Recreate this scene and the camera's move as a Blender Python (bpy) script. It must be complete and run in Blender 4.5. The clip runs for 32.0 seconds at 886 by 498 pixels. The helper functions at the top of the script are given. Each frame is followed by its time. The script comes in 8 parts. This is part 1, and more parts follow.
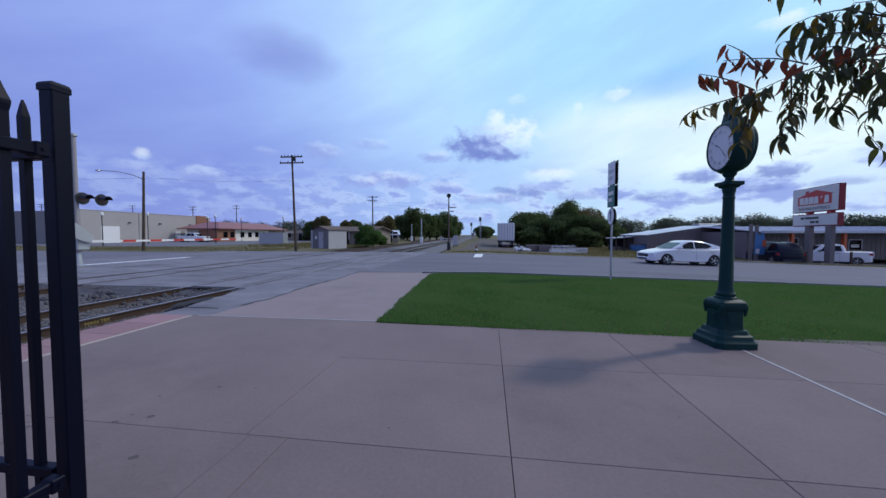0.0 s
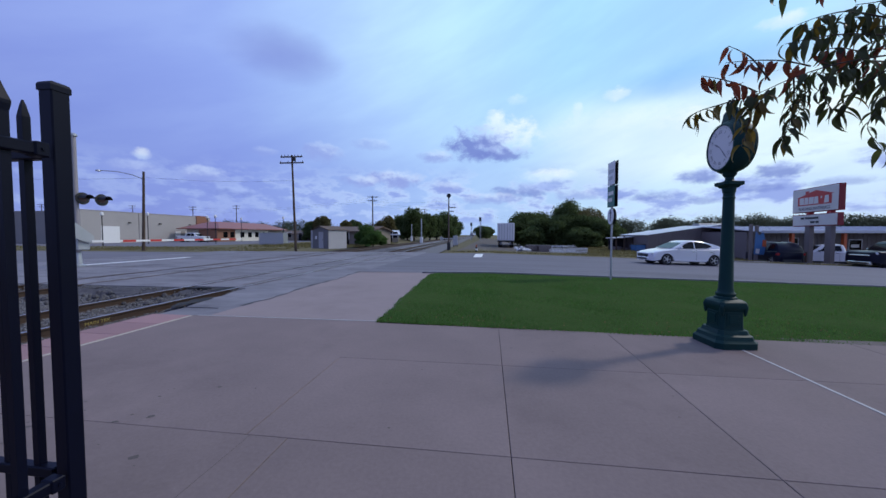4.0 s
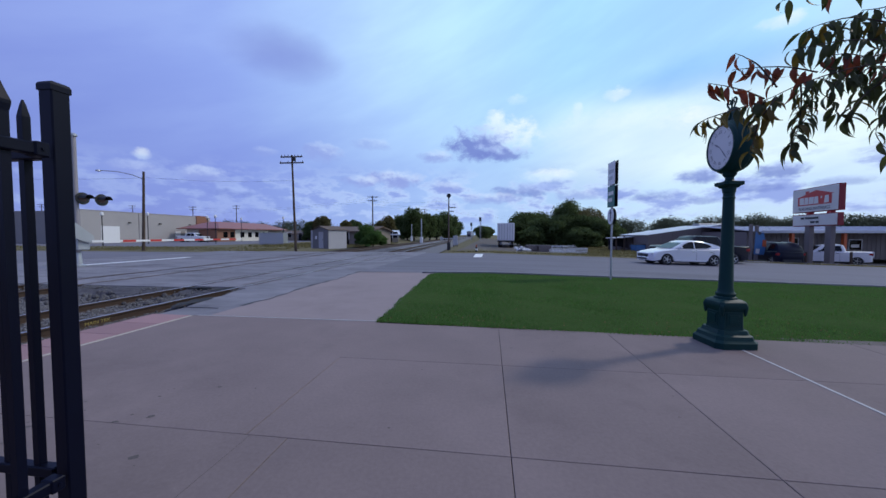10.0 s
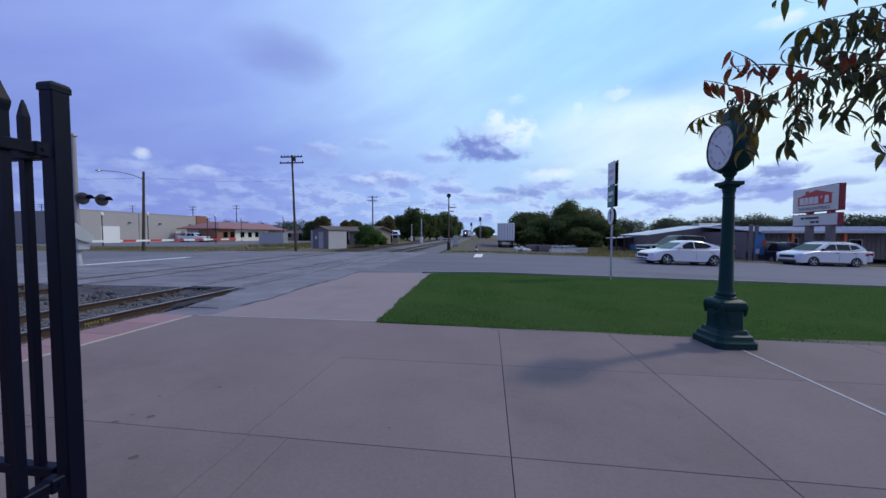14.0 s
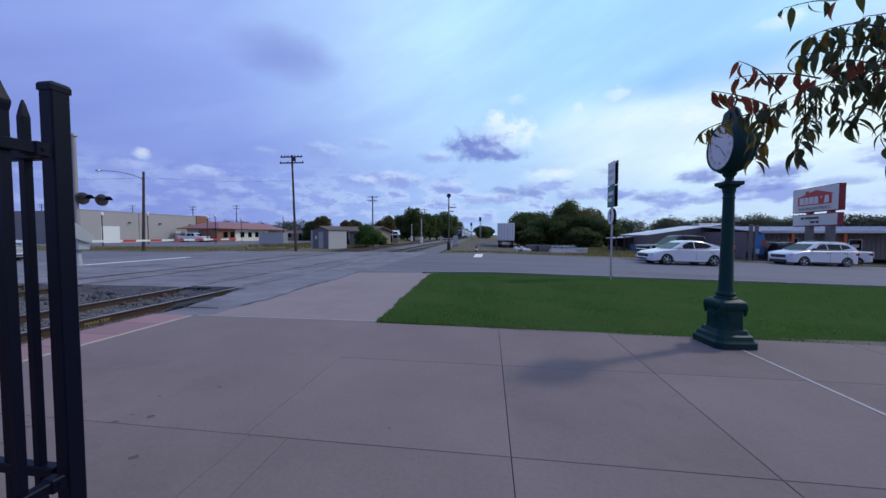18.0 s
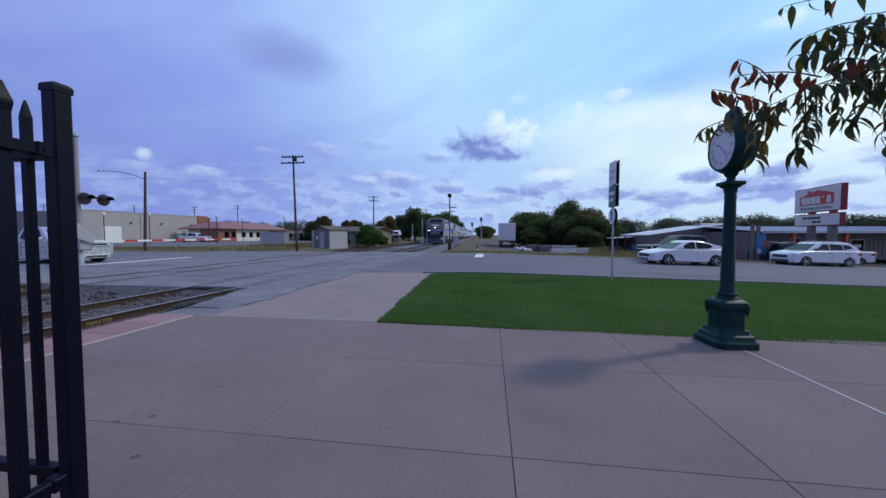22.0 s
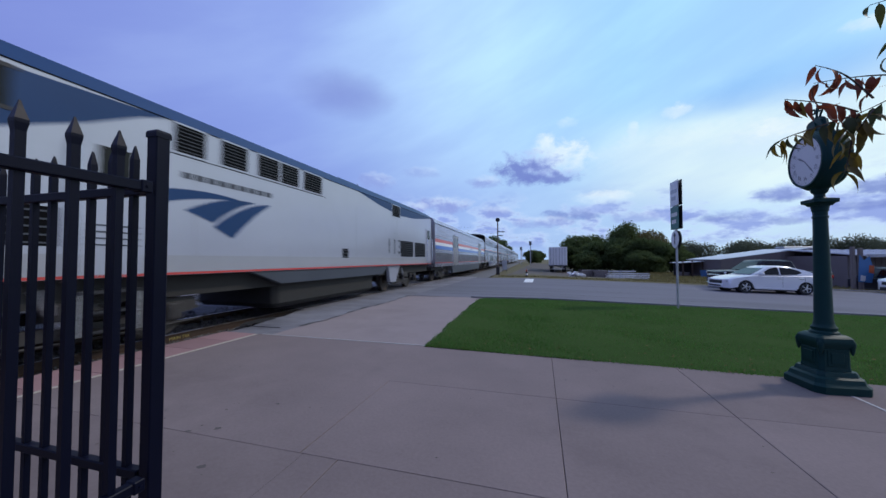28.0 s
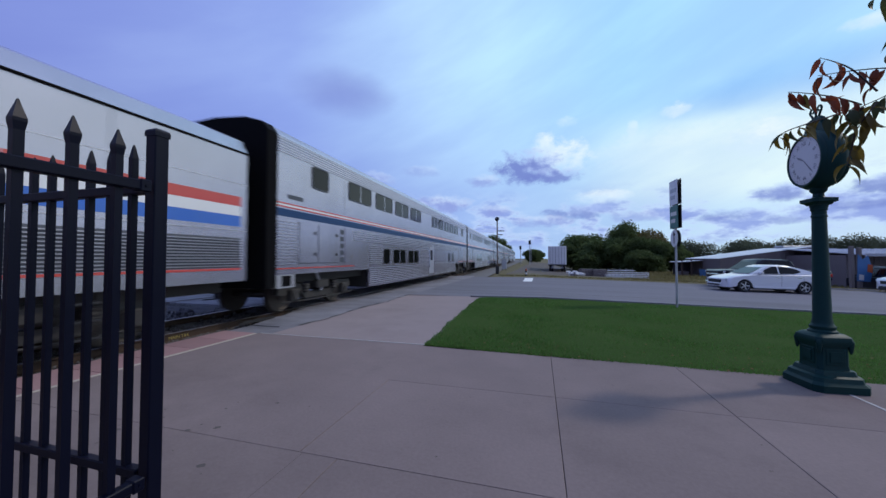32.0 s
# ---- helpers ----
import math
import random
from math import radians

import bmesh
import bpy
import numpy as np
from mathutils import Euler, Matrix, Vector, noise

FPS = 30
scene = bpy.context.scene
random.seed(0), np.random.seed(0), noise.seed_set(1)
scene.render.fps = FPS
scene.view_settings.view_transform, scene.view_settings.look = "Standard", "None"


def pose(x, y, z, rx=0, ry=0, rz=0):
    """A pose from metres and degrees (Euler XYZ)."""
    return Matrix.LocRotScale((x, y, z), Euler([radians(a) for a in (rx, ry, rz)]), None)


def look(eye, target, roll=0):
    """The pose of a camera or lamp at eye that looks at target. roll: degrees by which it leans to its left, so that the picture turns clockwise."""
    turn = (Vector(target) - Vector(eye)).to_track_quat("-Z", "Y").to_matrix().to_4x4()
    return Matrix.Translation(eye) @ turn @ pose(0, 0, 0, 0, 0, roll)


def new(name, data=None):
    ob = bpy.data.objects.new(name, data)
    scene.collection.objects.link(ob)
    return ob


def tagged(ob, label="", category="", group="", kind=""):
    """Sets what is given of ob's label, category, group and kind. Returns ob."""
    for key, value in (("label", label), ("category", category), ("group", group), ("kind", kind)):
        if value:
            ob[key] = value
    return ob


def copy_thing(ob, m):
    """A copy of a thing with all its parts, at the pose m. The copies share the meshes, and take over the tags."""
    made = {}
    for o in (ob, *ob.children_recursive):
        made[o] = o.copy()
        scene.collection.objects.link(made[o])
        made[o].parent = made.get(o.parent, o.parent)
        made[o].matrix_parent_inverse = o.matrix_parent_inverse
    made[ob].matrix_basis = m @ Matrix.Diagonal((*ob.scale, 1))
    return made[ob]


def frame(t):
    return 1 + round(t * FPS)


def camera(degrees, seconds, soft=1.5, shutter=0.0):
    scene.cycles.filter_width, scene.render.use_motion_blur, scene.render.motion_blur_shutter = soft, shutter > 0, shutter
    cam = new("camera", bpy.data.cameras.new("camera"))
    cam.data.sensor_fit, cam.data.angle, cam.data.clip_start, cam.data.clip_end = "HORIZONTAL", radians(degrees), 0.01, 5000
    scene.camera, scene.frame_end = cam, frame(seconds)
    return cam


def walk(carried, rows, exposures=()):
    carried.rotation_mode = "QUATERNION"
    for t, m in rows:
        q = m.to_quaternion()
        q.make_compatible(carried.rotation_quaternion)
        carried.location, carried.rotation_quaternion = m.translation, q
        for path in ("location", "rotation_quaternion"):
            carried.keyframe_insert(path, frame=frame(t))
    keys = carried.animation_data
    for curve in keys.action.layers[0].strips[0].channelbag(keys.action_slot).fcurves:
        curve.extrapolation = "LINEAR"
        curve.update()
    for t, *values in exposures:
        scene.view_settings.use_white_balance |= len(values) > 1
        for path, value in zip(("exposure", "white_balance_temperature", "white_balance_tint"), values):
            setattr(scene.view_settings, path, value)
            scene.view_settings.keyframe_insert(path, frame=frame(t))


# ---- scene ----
EYE_Z = 1.45
TRACK_TURN = 7.7
TILT = -2.37
cam = camera(104.8, 32.0, soft=1.5, shutter=0.5)
# seconds, turn to the left, tilt up (degrees)
HEADS = [(0, 0, 0), (21.7, 0, 0), (22.0, 0.15, 0), (22.2, 0.7, 0.0), (22.5, 1.75, 0.03), (22.8, 2.65, 0.06), (23.0, 2.91, 0.07), (23.5, 2.8, 0.07),
         (24.5, 2.86, 0.07), (24.7, 3.2, 0.08), (25.0, 4.87, 0.19), (25.2, 5.75, 0.8), (25.35, 6.3, 2.8), (25.5, 6.87, 5.93), (25.8, 7.5, 7.1),
         (26.4, 8.0, 7.0), (27.0, 8.1, 6.4), (27.5, 8.14, 5.7), (27.7, 8.16, 5.0), (28.0, 8.16, 4.1), (28.3, 8.12, 3.96), (28.7, 8.1, 3.96), (32.0, 8.07, 3.96)]
walk(cam, [(t, pose(0, 0, EYE_Z, 90 + TILT + up, 0, TRACK_TURN + left)) for t, left, up in HEADS],
     exposures=[(0, 0.02, 6280, 13.5), (12, 0.0, 6280, 13.5), (21.5, -0.03, 6280, 13.5), (24, -0.07, 6280, 13.5), (28, -0.05, 6280, 13.5), (32, -0.04, 6280, 13.5)])

# ---- world and sun ----
SUN_AZ = (0.887, 0.462)
SUN_EL = radians(44)


def nodes_of(tree):
    n = tree.nodes
    n.clear()
    return n, tree.links


def make_world():
    w = bpy.data.worlds.new("sky_world")
    w.use_nodes = True
    scene.world = w
    n, l = nodes_of(w.node_tree)
    sky = n.new("ShaderNodeTexSky")
    sky.sky_type, sky.sun_disc = "NISHITA", False
    sky.sun_elevation, sky.sun_rotation = SUN_EL, math.atan2(SUN_AZ[0], SUN_AZ[1])
    sky.dust_density = 2.0
    co = n.new("ShaderNodeTexCoord")
    sep = n.new("ShaderNodeSeparateXYZ")
    l.new(co.outputs["Generated"], sep.inputs[0])

    def calc(op, *args):
        m = n.new("ShaderNodeMath")
        m.operation = op
        for i, v in enumerate(args):
            if isinstance(v, (int, float)):
                m.inputs[i].default_value = v
            else:
                l.new(v, m.inputs[i])
        return m.outputs[0]

    def ramp(value, stops):
        r = n.new("ShaderNodeValToRGB")
        e = r.color_ramp.elements
        e[0].position, e[0].color = stops[0][0], (*stops[0][1], 1)
        e[1].position, e[1].color = stops[-1][0], (*stops[-1][1], 1)
        for p, c in stops[1:-1]:
            e.new(p).color = (*c, 1)
        l.new(value, r.inputs[0])
        return r.outputs[0]

    def grade(value, a, b, lo=0.0, hi=1.0):
        r = n.new("ShaderNodeMapRange")
        r.interpolation_type = "SMOOTHSTEP"
        for i, v in enumerate((a, b, lo, hi)):
            r.inputs[i + 1].default_value = v
        l.new(value, r.inputs[0])
        return r.outputs[0]

    def mixed(fac, a, b):
        m = n.new("ShaderNodeMix")
        m.data_type = "RGBA"
        if isinstance(fac, (int, float)):
            m.inputs["Factor"].default_value = fac
        else:
            l.new(fac, m.inputs["Factor"])
        for i, c in ((6, a), (7, b)):
            if isinstance(c, tuple):
                m.inputs[i].default_value = (*c, 1)
            else:
                l.new(c, m.inputs[i])
        return m.outputs[2]

    # bearing from the line's direction and height above the horizon, in degrees
    az = calc("MULTIPLY", calc("ARCTAN2", sep.outputs[0], sep.outputs[1]), 57.296)
    el = calc("MULTIPLY", calc("ARCSINE", sep.outputs[2]), 57.296)

    def cloud_noise(sx, sy, detail, rough, off, distort=0.0):
        c = n.new("ShaderNodeCombineXYZ")
        l.new(calc("MULTIPLY_ADD", az, sx, off), c.inputs[0])
        l.new(calc("MULTIPLY_ADD", el, sy, off * 0.37), c.inputs[1])
        t = n.new("ShaderNodeTexNoise")
        t.inputs["Scale"].default_value, t.inputs["Detail"].default_value = 1.0, detail
        t.inputs["Roughness"].default_value, t.inputs["Distortion"].default_value = rough, distort
        l.new(c.outputs[0], t.inputs["Vector"])
        return t.outputs[0]

    # the clear part of the sky, paler towards the veiled sun: bearings from behind the left shoulder round to behind the right
    turn = calc("MULTIPLY_ADD", az, 1 / 360.0, 0.5)
    high = ramp(turn, [(p / 360 + 0.5, c) for p, c in HIGH_SKY])
    low_c = ramp(turn, [(p / 360 + 0.5, c) for p, c in LOW_SKY])
    clear = mixed(grade(el, 6.0, 27.0), low_c, high)
    clear = mixed(0.12, clear, sky.outputs[0])
    clear = mixed(grade(el, 45.0, 80.0), clear, ZENITH)
    # thin veils drawn out along the wind
    c = n.new("ShaderNodeCombineXYZ")
    l.new(calc("ADD", calc("MULTIPLY", az, 0.020), calc("MULTIPLY", el, 0.016)), c.inputs[0])
    l.new(calc("SUBTRACT", calc("MULTIPLY", el, 0.085), calc("MULTIPLY", az, 0.034)), c.inputs[1])
    t = n.new("ShaderNodeTexNoise")
    t.inputs["Scale"].default_value, t.inputs["Detail"].default_value, t.inputs["Roughness"].default_value = 1.0, 5.0, 0.55
    l.new(c.outputs[0], t.inputs["Vector"])
    veil = grade(t.outputs[0], 0.36, 0.66)
    pale = n.new("ShaderNodeMix")
    pale.data_type, pale.blend_type = "RGBA", "MULTIPLY"
    pale.inputs["Factor"].default_value = 1.0
    l.new(clear, pale.inputs[6])
    l.new(mixed(veil, (0.90, 0.92, 0.97), (1.06, 1.08, 1.03)), pale.inputs[7])
    out = pale.outputs[2]
    # a bright thin sheet of cloud below the sun
    sheet = calc("MULTIPLY", calc("MULTIPLY", grade(az, 2.0, 22.0), grade(az, 110.0, 70.0)), calc("MULTIPLY", grade(el, 5.5, 10.5), grade(el, 22.0, 16.0)))
    out = mixed(calc("MULTIPLY", sheet, calc("MULTIPLY_ADD", veil, 0.35, 0.5)), out, SHEET)
    # broken low cumulus along the horizon, lit from above
    low = cloud_noise(0.13, 0.30, 6, 0.58, 2.35)
    low_area = calc("MULTIPLY", grade(el, 1.0, 3.5), grade(el, 12.0, 6.5))
    body = calc("MULTIPLY", grade(low, 0.445, 0.56), low_area)
    lit = grade(low, 0.50, 0.62)
    out = mixed(calc("MULTIPLY", body, grade(az, -48.0, 0.0, 0.34, 0.85)), out, mixed(lit, LOW_RIM, LOW_CORE))
    # single clouds that stand out
    wob = cloud_noise(0.42, 0.60, 7, 0.62, 7.7, 0.2)
    puff = calc("MULTIPLY", calc("SUBTRACT", wob, 0.5), 4.6)
    soft = calc("MULTIPLY", calc("SUBTRACT", cloud_noise(0.10, 0.16, 5, 0.55, 1.7), 0.5), 3.4)
    shade = n.new("ShaderNodeTexNoise")
    sc = n.new("ShaderNodeCombineXYZ")
    l.new(calc("MULTIPLY_ADD", az, 0.42, 7.7 + 0.26), sc.inputs[0])
    l.new(calc("MULTIPLY_ADD", el, 0.60, 7.7 * 0.37 + 0.40), sc.inputs[1])
    shade.inputs["Scale"].default_value, shade.inputs["Detail"].default_value, shade.inputs["Roughness"].default_value = 1.0, 4.0, 0.55
    l.new(sc.outputs[0], shade.inputs["Vector"])
    relief = calc("MULTIPLY", calc("SUBTRACT", wob, shade.outputs[0]), 2.4)
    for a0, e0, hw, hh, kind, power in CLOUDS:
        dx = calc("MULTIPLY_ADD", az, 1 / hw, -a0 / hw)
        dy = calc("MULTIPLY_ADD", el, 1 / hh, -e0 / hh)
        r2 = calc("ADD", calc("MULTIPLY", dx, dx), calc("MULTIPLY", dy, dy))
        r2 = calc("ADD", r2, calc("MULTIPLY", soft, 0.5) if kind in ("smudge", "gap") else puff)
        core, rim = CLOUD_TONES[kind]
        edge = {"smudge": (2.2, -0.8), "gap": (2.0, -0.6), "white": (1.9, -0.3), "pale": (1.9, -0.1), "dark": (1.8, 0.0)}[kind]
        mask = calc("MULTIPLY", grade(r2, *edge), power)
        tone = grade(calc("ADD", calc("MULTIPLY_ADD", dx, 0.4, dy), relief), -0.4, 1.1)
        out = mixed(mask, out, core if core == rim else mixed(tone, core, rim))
    bg = n.new("ShaderNodeBackground")
    bg.inputs["Strength"].default_value = 0.10
    l.new(out, bg.inputs["Color"])
    o = n.new("ShaderNodeOutputWorld")
    l.new(bg.outputs[0], o.inputs[0])


HIGH_SKY = [(-180, (2.5, 3.2, 7.0)), (-70, (2.7, 3.4, 7.9)), (-40, (3.5, 4.8, 9.4)), (-18, (5.4, 8.0, 11.2)), (-6, (5.6, 8.7, 11.3)), (12, (4.6, 8.2, 11.0)), (38, (4.1, 7.4, 10.4)), (62, (7.5, 9.4, 11.0)), (88, (8.5, 10.2, 11.4)), (120, (5.0, 6.2, 9.2)), (180, (2.5, 3.2, 7.0))]
LOW_SKY = [(-180, (2.4, 3.0, 6.9)), (-70, (2.0, 2.6, 6.6)), (-40, (2.5, 3.3, 7.8)), (-10, (4.0, 5.8, 9.6)), (8, (4.7, 6.9, 9.8)), (24, (5.6, 7.8, 9.8)), (50, (6.2, 8.1, 10.0)), (66, (8.2, 10.0, 11.2)), (90, (8.8, 10.4, 11.4)), (125, (4.6, 5.8, 8.8)), (180, (2.6, 3.3, 7.2))]
ZENITH = (3.4, 4.8, 9.2)
SHEET = (8.6, 10.3, 9.6)
LOW_RIM, LOW_CORE = (5.8, 7.4, 9.8), (2.7, 3.6, 7.6)
CLOUD_TONES = {"smudge": ((2.1, 2.7, 6.4), (2.1, 2.7, 6.4)), "gap": ((2.0, 4.6, 9.2), (2.0, 4.6, 9.2)), "white": ((7.0, 8.8, 9.9), (9.2, 10.2, 9.9)),
               "dark": ((1.9, 2.6, 6.2), (4.6, 6.0, 9.4)), "pale": ((2.9, 3.7, 7.4), (6.4, 7.8, 9.8))}
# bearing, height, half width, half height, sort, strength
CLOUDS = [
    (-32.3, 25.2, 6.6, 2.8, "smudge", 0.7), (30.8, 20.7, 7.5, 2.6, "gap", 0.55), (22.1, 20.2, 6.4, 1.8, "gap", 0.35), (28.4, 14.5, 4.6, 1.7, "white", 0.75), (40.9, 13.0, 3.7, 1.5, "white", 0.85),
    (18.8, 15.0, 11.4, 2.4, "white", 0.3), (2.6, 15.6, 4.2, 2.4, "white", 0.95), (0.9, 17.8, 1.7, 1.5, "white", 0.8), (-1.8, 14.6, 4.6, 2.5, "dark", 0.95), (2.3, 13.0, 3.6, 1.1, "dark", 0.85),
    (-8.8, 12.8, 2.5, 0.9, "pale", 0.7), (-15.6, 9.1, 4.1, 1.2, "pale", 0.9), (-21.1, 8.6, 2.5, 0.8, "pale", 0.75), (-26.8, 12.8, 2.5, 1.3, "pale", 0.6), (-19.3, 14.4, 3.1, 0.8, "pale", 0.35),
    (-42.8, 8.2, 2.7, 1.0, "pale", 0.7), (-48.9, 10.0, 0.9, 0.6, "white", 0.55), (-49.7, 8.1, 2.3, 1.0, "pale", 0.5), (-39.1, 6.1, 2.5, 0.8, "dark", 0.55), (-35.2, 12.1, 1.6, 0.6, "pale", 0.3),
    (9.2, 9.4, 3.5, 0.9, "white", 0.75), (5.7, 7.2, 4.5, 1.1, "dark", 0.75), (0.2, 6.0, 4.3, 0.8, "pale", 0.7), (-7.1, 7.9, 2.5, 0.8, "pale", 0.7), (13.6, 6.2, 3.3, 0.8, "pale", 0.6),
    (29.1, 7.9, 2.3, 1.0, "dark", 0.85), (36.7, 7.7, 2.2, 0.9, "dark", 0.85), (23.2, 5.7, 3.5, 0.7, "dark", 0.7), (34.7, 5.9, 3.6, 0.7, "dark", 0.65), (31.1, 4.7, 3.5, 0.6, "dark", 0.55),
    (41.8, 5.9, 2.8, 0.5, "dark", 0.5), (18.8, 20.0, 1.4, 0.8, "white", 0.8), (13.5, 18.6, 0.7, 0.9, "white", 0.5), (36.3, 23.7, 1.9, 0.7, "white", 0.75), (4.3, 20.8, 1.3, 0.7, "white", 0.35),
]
make_world()
sun_data = bpy.data.lights.new("sun", "SUN")
sun_data.energy, sun_data.angle, sun_data.color = 1.3, radians(4.0), (1.0, 0.92, 0.82)
sun = new("sun", sun_data)
sun.matrix_world = look((SUN_AZ[0] * 50, SUN_AZ[1] * 50, 50 * math.tan(SUN_EL)), (0, 0, 0))

# ---- materials ----


def mat(name, color, rough=0.6, metal=0.0, var=0.15, scale=4.0, fine=60.0, bump=0.15, bump_dist=0.004, tint=None, spec=0.5, coat=0.0,
        emit=None, rand=0.0, stretch=(1, 1, 1), stain=0.0):
    """A procedural surface: a colour that drifts at two scales, fine relief and uneven gloss."""
    m = bpy.data.materials.new(name)
    m.use_nodes = True
    n, l = nodes_of(m.node_tree)
    b = n.new("ShaderNodeBsdfPrincipled")
    o = n.new("ShaderNodeOutputMaterial")
    l.new(b.outputs[0], o.inputs[0])
    co = n.new("ShaderNodeTexCoord")
    mp = n.new("ShaderNodeMapping")
    mp.inputs["Scale"].default_value = stretch
    l.new(co.outputs["Object"], mp.inputs[0])

    def noise_tex(s, d=4.0, r=0.6):
        t = n.new("ShaderNodeTexNoise")
        t.inputs["Scale"].default_value, t.inputs["Detail"].default_value, t.inputs["Roughness"].default_value = s, d, r
        l.new(mp.outputs[0], t.inputs["Vector"])
        return t.outputs[0]

    def mixed(fac, a, c, kind="MIX"):
        k = n.new("ShaderNodeMix")
        k.data_type, k.blend_type = "RGBA", kind
        if isinstance(fac, (int, float)):
            k.inputs["Factor"].default_value = fac
        else:
            l.new(fac, k.inputs["Factor"])
        for i, cc in ((6, a), (7, c)):
            if isinstance(cc, tuple):
                k.inputs[i].default_value = (*cc, 1)
            else:
                l.new(cc, k.inputs[i])
        return k.outputs[2]

    big, small = noise_tex(scale), noise_tex(fine, 3.0)
    dark = tuple(c * (1 - var) for c in color)
    light = tint if tint else tuple(min(1, c * (1 + var)) for c in color)
    col = mixed(big, dark, light)
    col = mixed(0.35 * min(1.0, var * 3), col, mixed(small, tuple(c * 0.55 for c in color), tuple(min(1, c * 1.4) for c in color)))
    if stain:
        s = noise_tex(scale * 0.37, 6.0, 0.7)
        r = n.new("ShaderNodeMapRange")
        r.inputs[1].default_value, r.inputs[2].default_value, r.inputs[4].default_value = 0.52, 0.7, stain
        l.new(s, r.inputs[0])
        col = mixed(r.outputs[0], col, tuple(c * 0.45 for c in color))
    if rand:
        info = n.new("ShaderNodeObjectInfo")
        r = n.new("ShaderNodeMapRange")
        r.inputs[3].default_value, r.inputs[4].default_value = 1 - rand, 1 + rand
        l.new(info.outputs["Random"], r.inputs[0])
        v = n.new("ShaderNodeHueSaturation")
        l.new(r.outputs[0], v.inputs["Value"])
        l.new(col, v.inputs["Color"])
        col = v.outputs[0]
    l.new(col, b.inputs["Base Color"])
    rr = n.new("ShaderNodeMapRange")
    rr.inputs[3].default_value, rr.inputs[4].default_value = max(0.02, rough * 0.82), min(1, rough * 1.15)
    l.new(big, rr.inputs[0])
    l.new(rr.outputs[0], b.inputs["Roughness"])
    b.inputs["Metallic"].default_value = metal
    b.inputs["Specular IOR Level"].default_value = spec
    b.inputs["Coat Weight"].default_value = coat
    b.inputs["Coat Roughness"].default_value = 0.06
    if bump:
        bp = n.new("ShaderNodeBump")
        bp.inputs["Strength"].default_value, bp.inputs["Distance"].default_value = bump, bump_dist
        l.new(small, bp.inputs["Height"])
        l.new(bp.outputs[0], b.inputs["Normal"])
    if emit:
        b.inputs["Emission Color"].default_value = (*emit[0], 1)
        b.inputs["Emission Strength"].default_value = emit[1]
    return m


CONCRETE = mat("pavement_concrete", (0.205, 0.162, 0.155), 0.85, var=0.46, scale=0.7, fine=34, bump=0.35, stain=0.42, rand=0.06, spec=0.12)
CONCRETE_PALE = mat("walkway_concrete", (0.272, 0.222, 0.216), 0.85, var=0.18, scale=1.1, fine=60, bump=0.25, stain=0.25, spec=0.12)
CONCRETE_OLD = mat("crossing_concrete", (0.205, 0.196, 0.212), 0.85, var=0.7, scale=1.6, fine=7, bump=0.4, stain=0.75, rand=0.08, spec=0.2, stretch=(0.45, 1, 1))
JOINT = mat("joint_filler", (0.105, 0.084, 0.08), 0.95, var=0.3, scale=3)
CAULK = mat("pale_caulk", (0.40, 0.39, 0.38), 0.8, var=0.2, scale=6)
ASPHALT = mat("asphalt", (0.145, 0.141, 0.16), 0.9, var=0.28, scale=0.5, fine=120, bump=0.5, tint=(0.24, 0.232, 0.26), stain=0.45, spec=0.15, stretch=(0.2, 1, 1))
SOIL = mat("dry_ground", (0.20, 0.17, 0.11), 0.95, var=0.35, scale=0.15, fine=8, tint=(0.13, 0.15, 0.05), bump=0.6, bump_dist=0.05)
VERGE = mat("verge_grass", (0.145, 0.135, 0.075), 0.95, var=0.4, scale=0.25, fine=14, tint=(0.22, 0.185, 0.115), spec=0.05, bump=0.6, bump_dist=0.04)
LAWN = mat("lawn_turf", (0.046, 0.092, 0.026), 1.0, var=0.4, scale=0.8, fine=40, bump=0.25, bump_dist=0.01, spec=0.0, tint=(0.07, 0.10, 0.035))
BLADE_DRY = mat("dry_grass_blade", (0.19, 0.165, 0.075), 1.0, var=0.3, scale=1.5, fine=6, bump=0, spec=0.0)
FALLEN = mat("fallen_leaf", (0.20, 0.115, 0.055), 0.9, var=0.45, scale=9, fine=30, bump=0, spec=0.1)
BLADE = mat("grass_blade", (0.082, 0.205, 0.052), 1.0, var=0.45, scale=0.7, fine=5, tint=(0.155, 0.265, 0.066), bump=0, spec=0.0, stain=0.12)
PINK = mat("pink_brick_paver", (0.29, 0.168, 0.165), 0.85, var=0.2, scale=5, rand=0.12)
LINE_YELLOW = mat("faded_yellow_paint", (0.40, 0.35, 0.29), 0.8, var=0.25, scale=7)
LINE_WHITE = mat("white_road_paint", (0.72, 0.72, 0.70), 0.7, var=0.2, scale=4)
RAIL = mat("rusty_rail", (0.060, 0.036, 0.025), 0.75, metal=0.3, var=0.35, scale=6)
RAIL_TOP = mat("worn_rail_top", (0.42, 0.41, 0.40), 0.3, metal=0.9, var=0.15, scale=9)
TIE = mat("creosoted_tie", (0.075, 0.06, 0.05), 0.9, var=0.4, scale=5, stretch=(0.3, 4, 4), rand=0.2)
BALLAST = mat("ballast_stone", (0.125, 0.118, 0.12), 0.92, var=0.4, scale=9, fine=70, bump=0.6, rand=0.1)
FENCE = mat("black_powder_coat", (0.0019, 0.0030, 0.0125), 0.42, spec=0.14, var=0.25, scale=5, bump=0.06, fine=300, bump_dist=0.001)
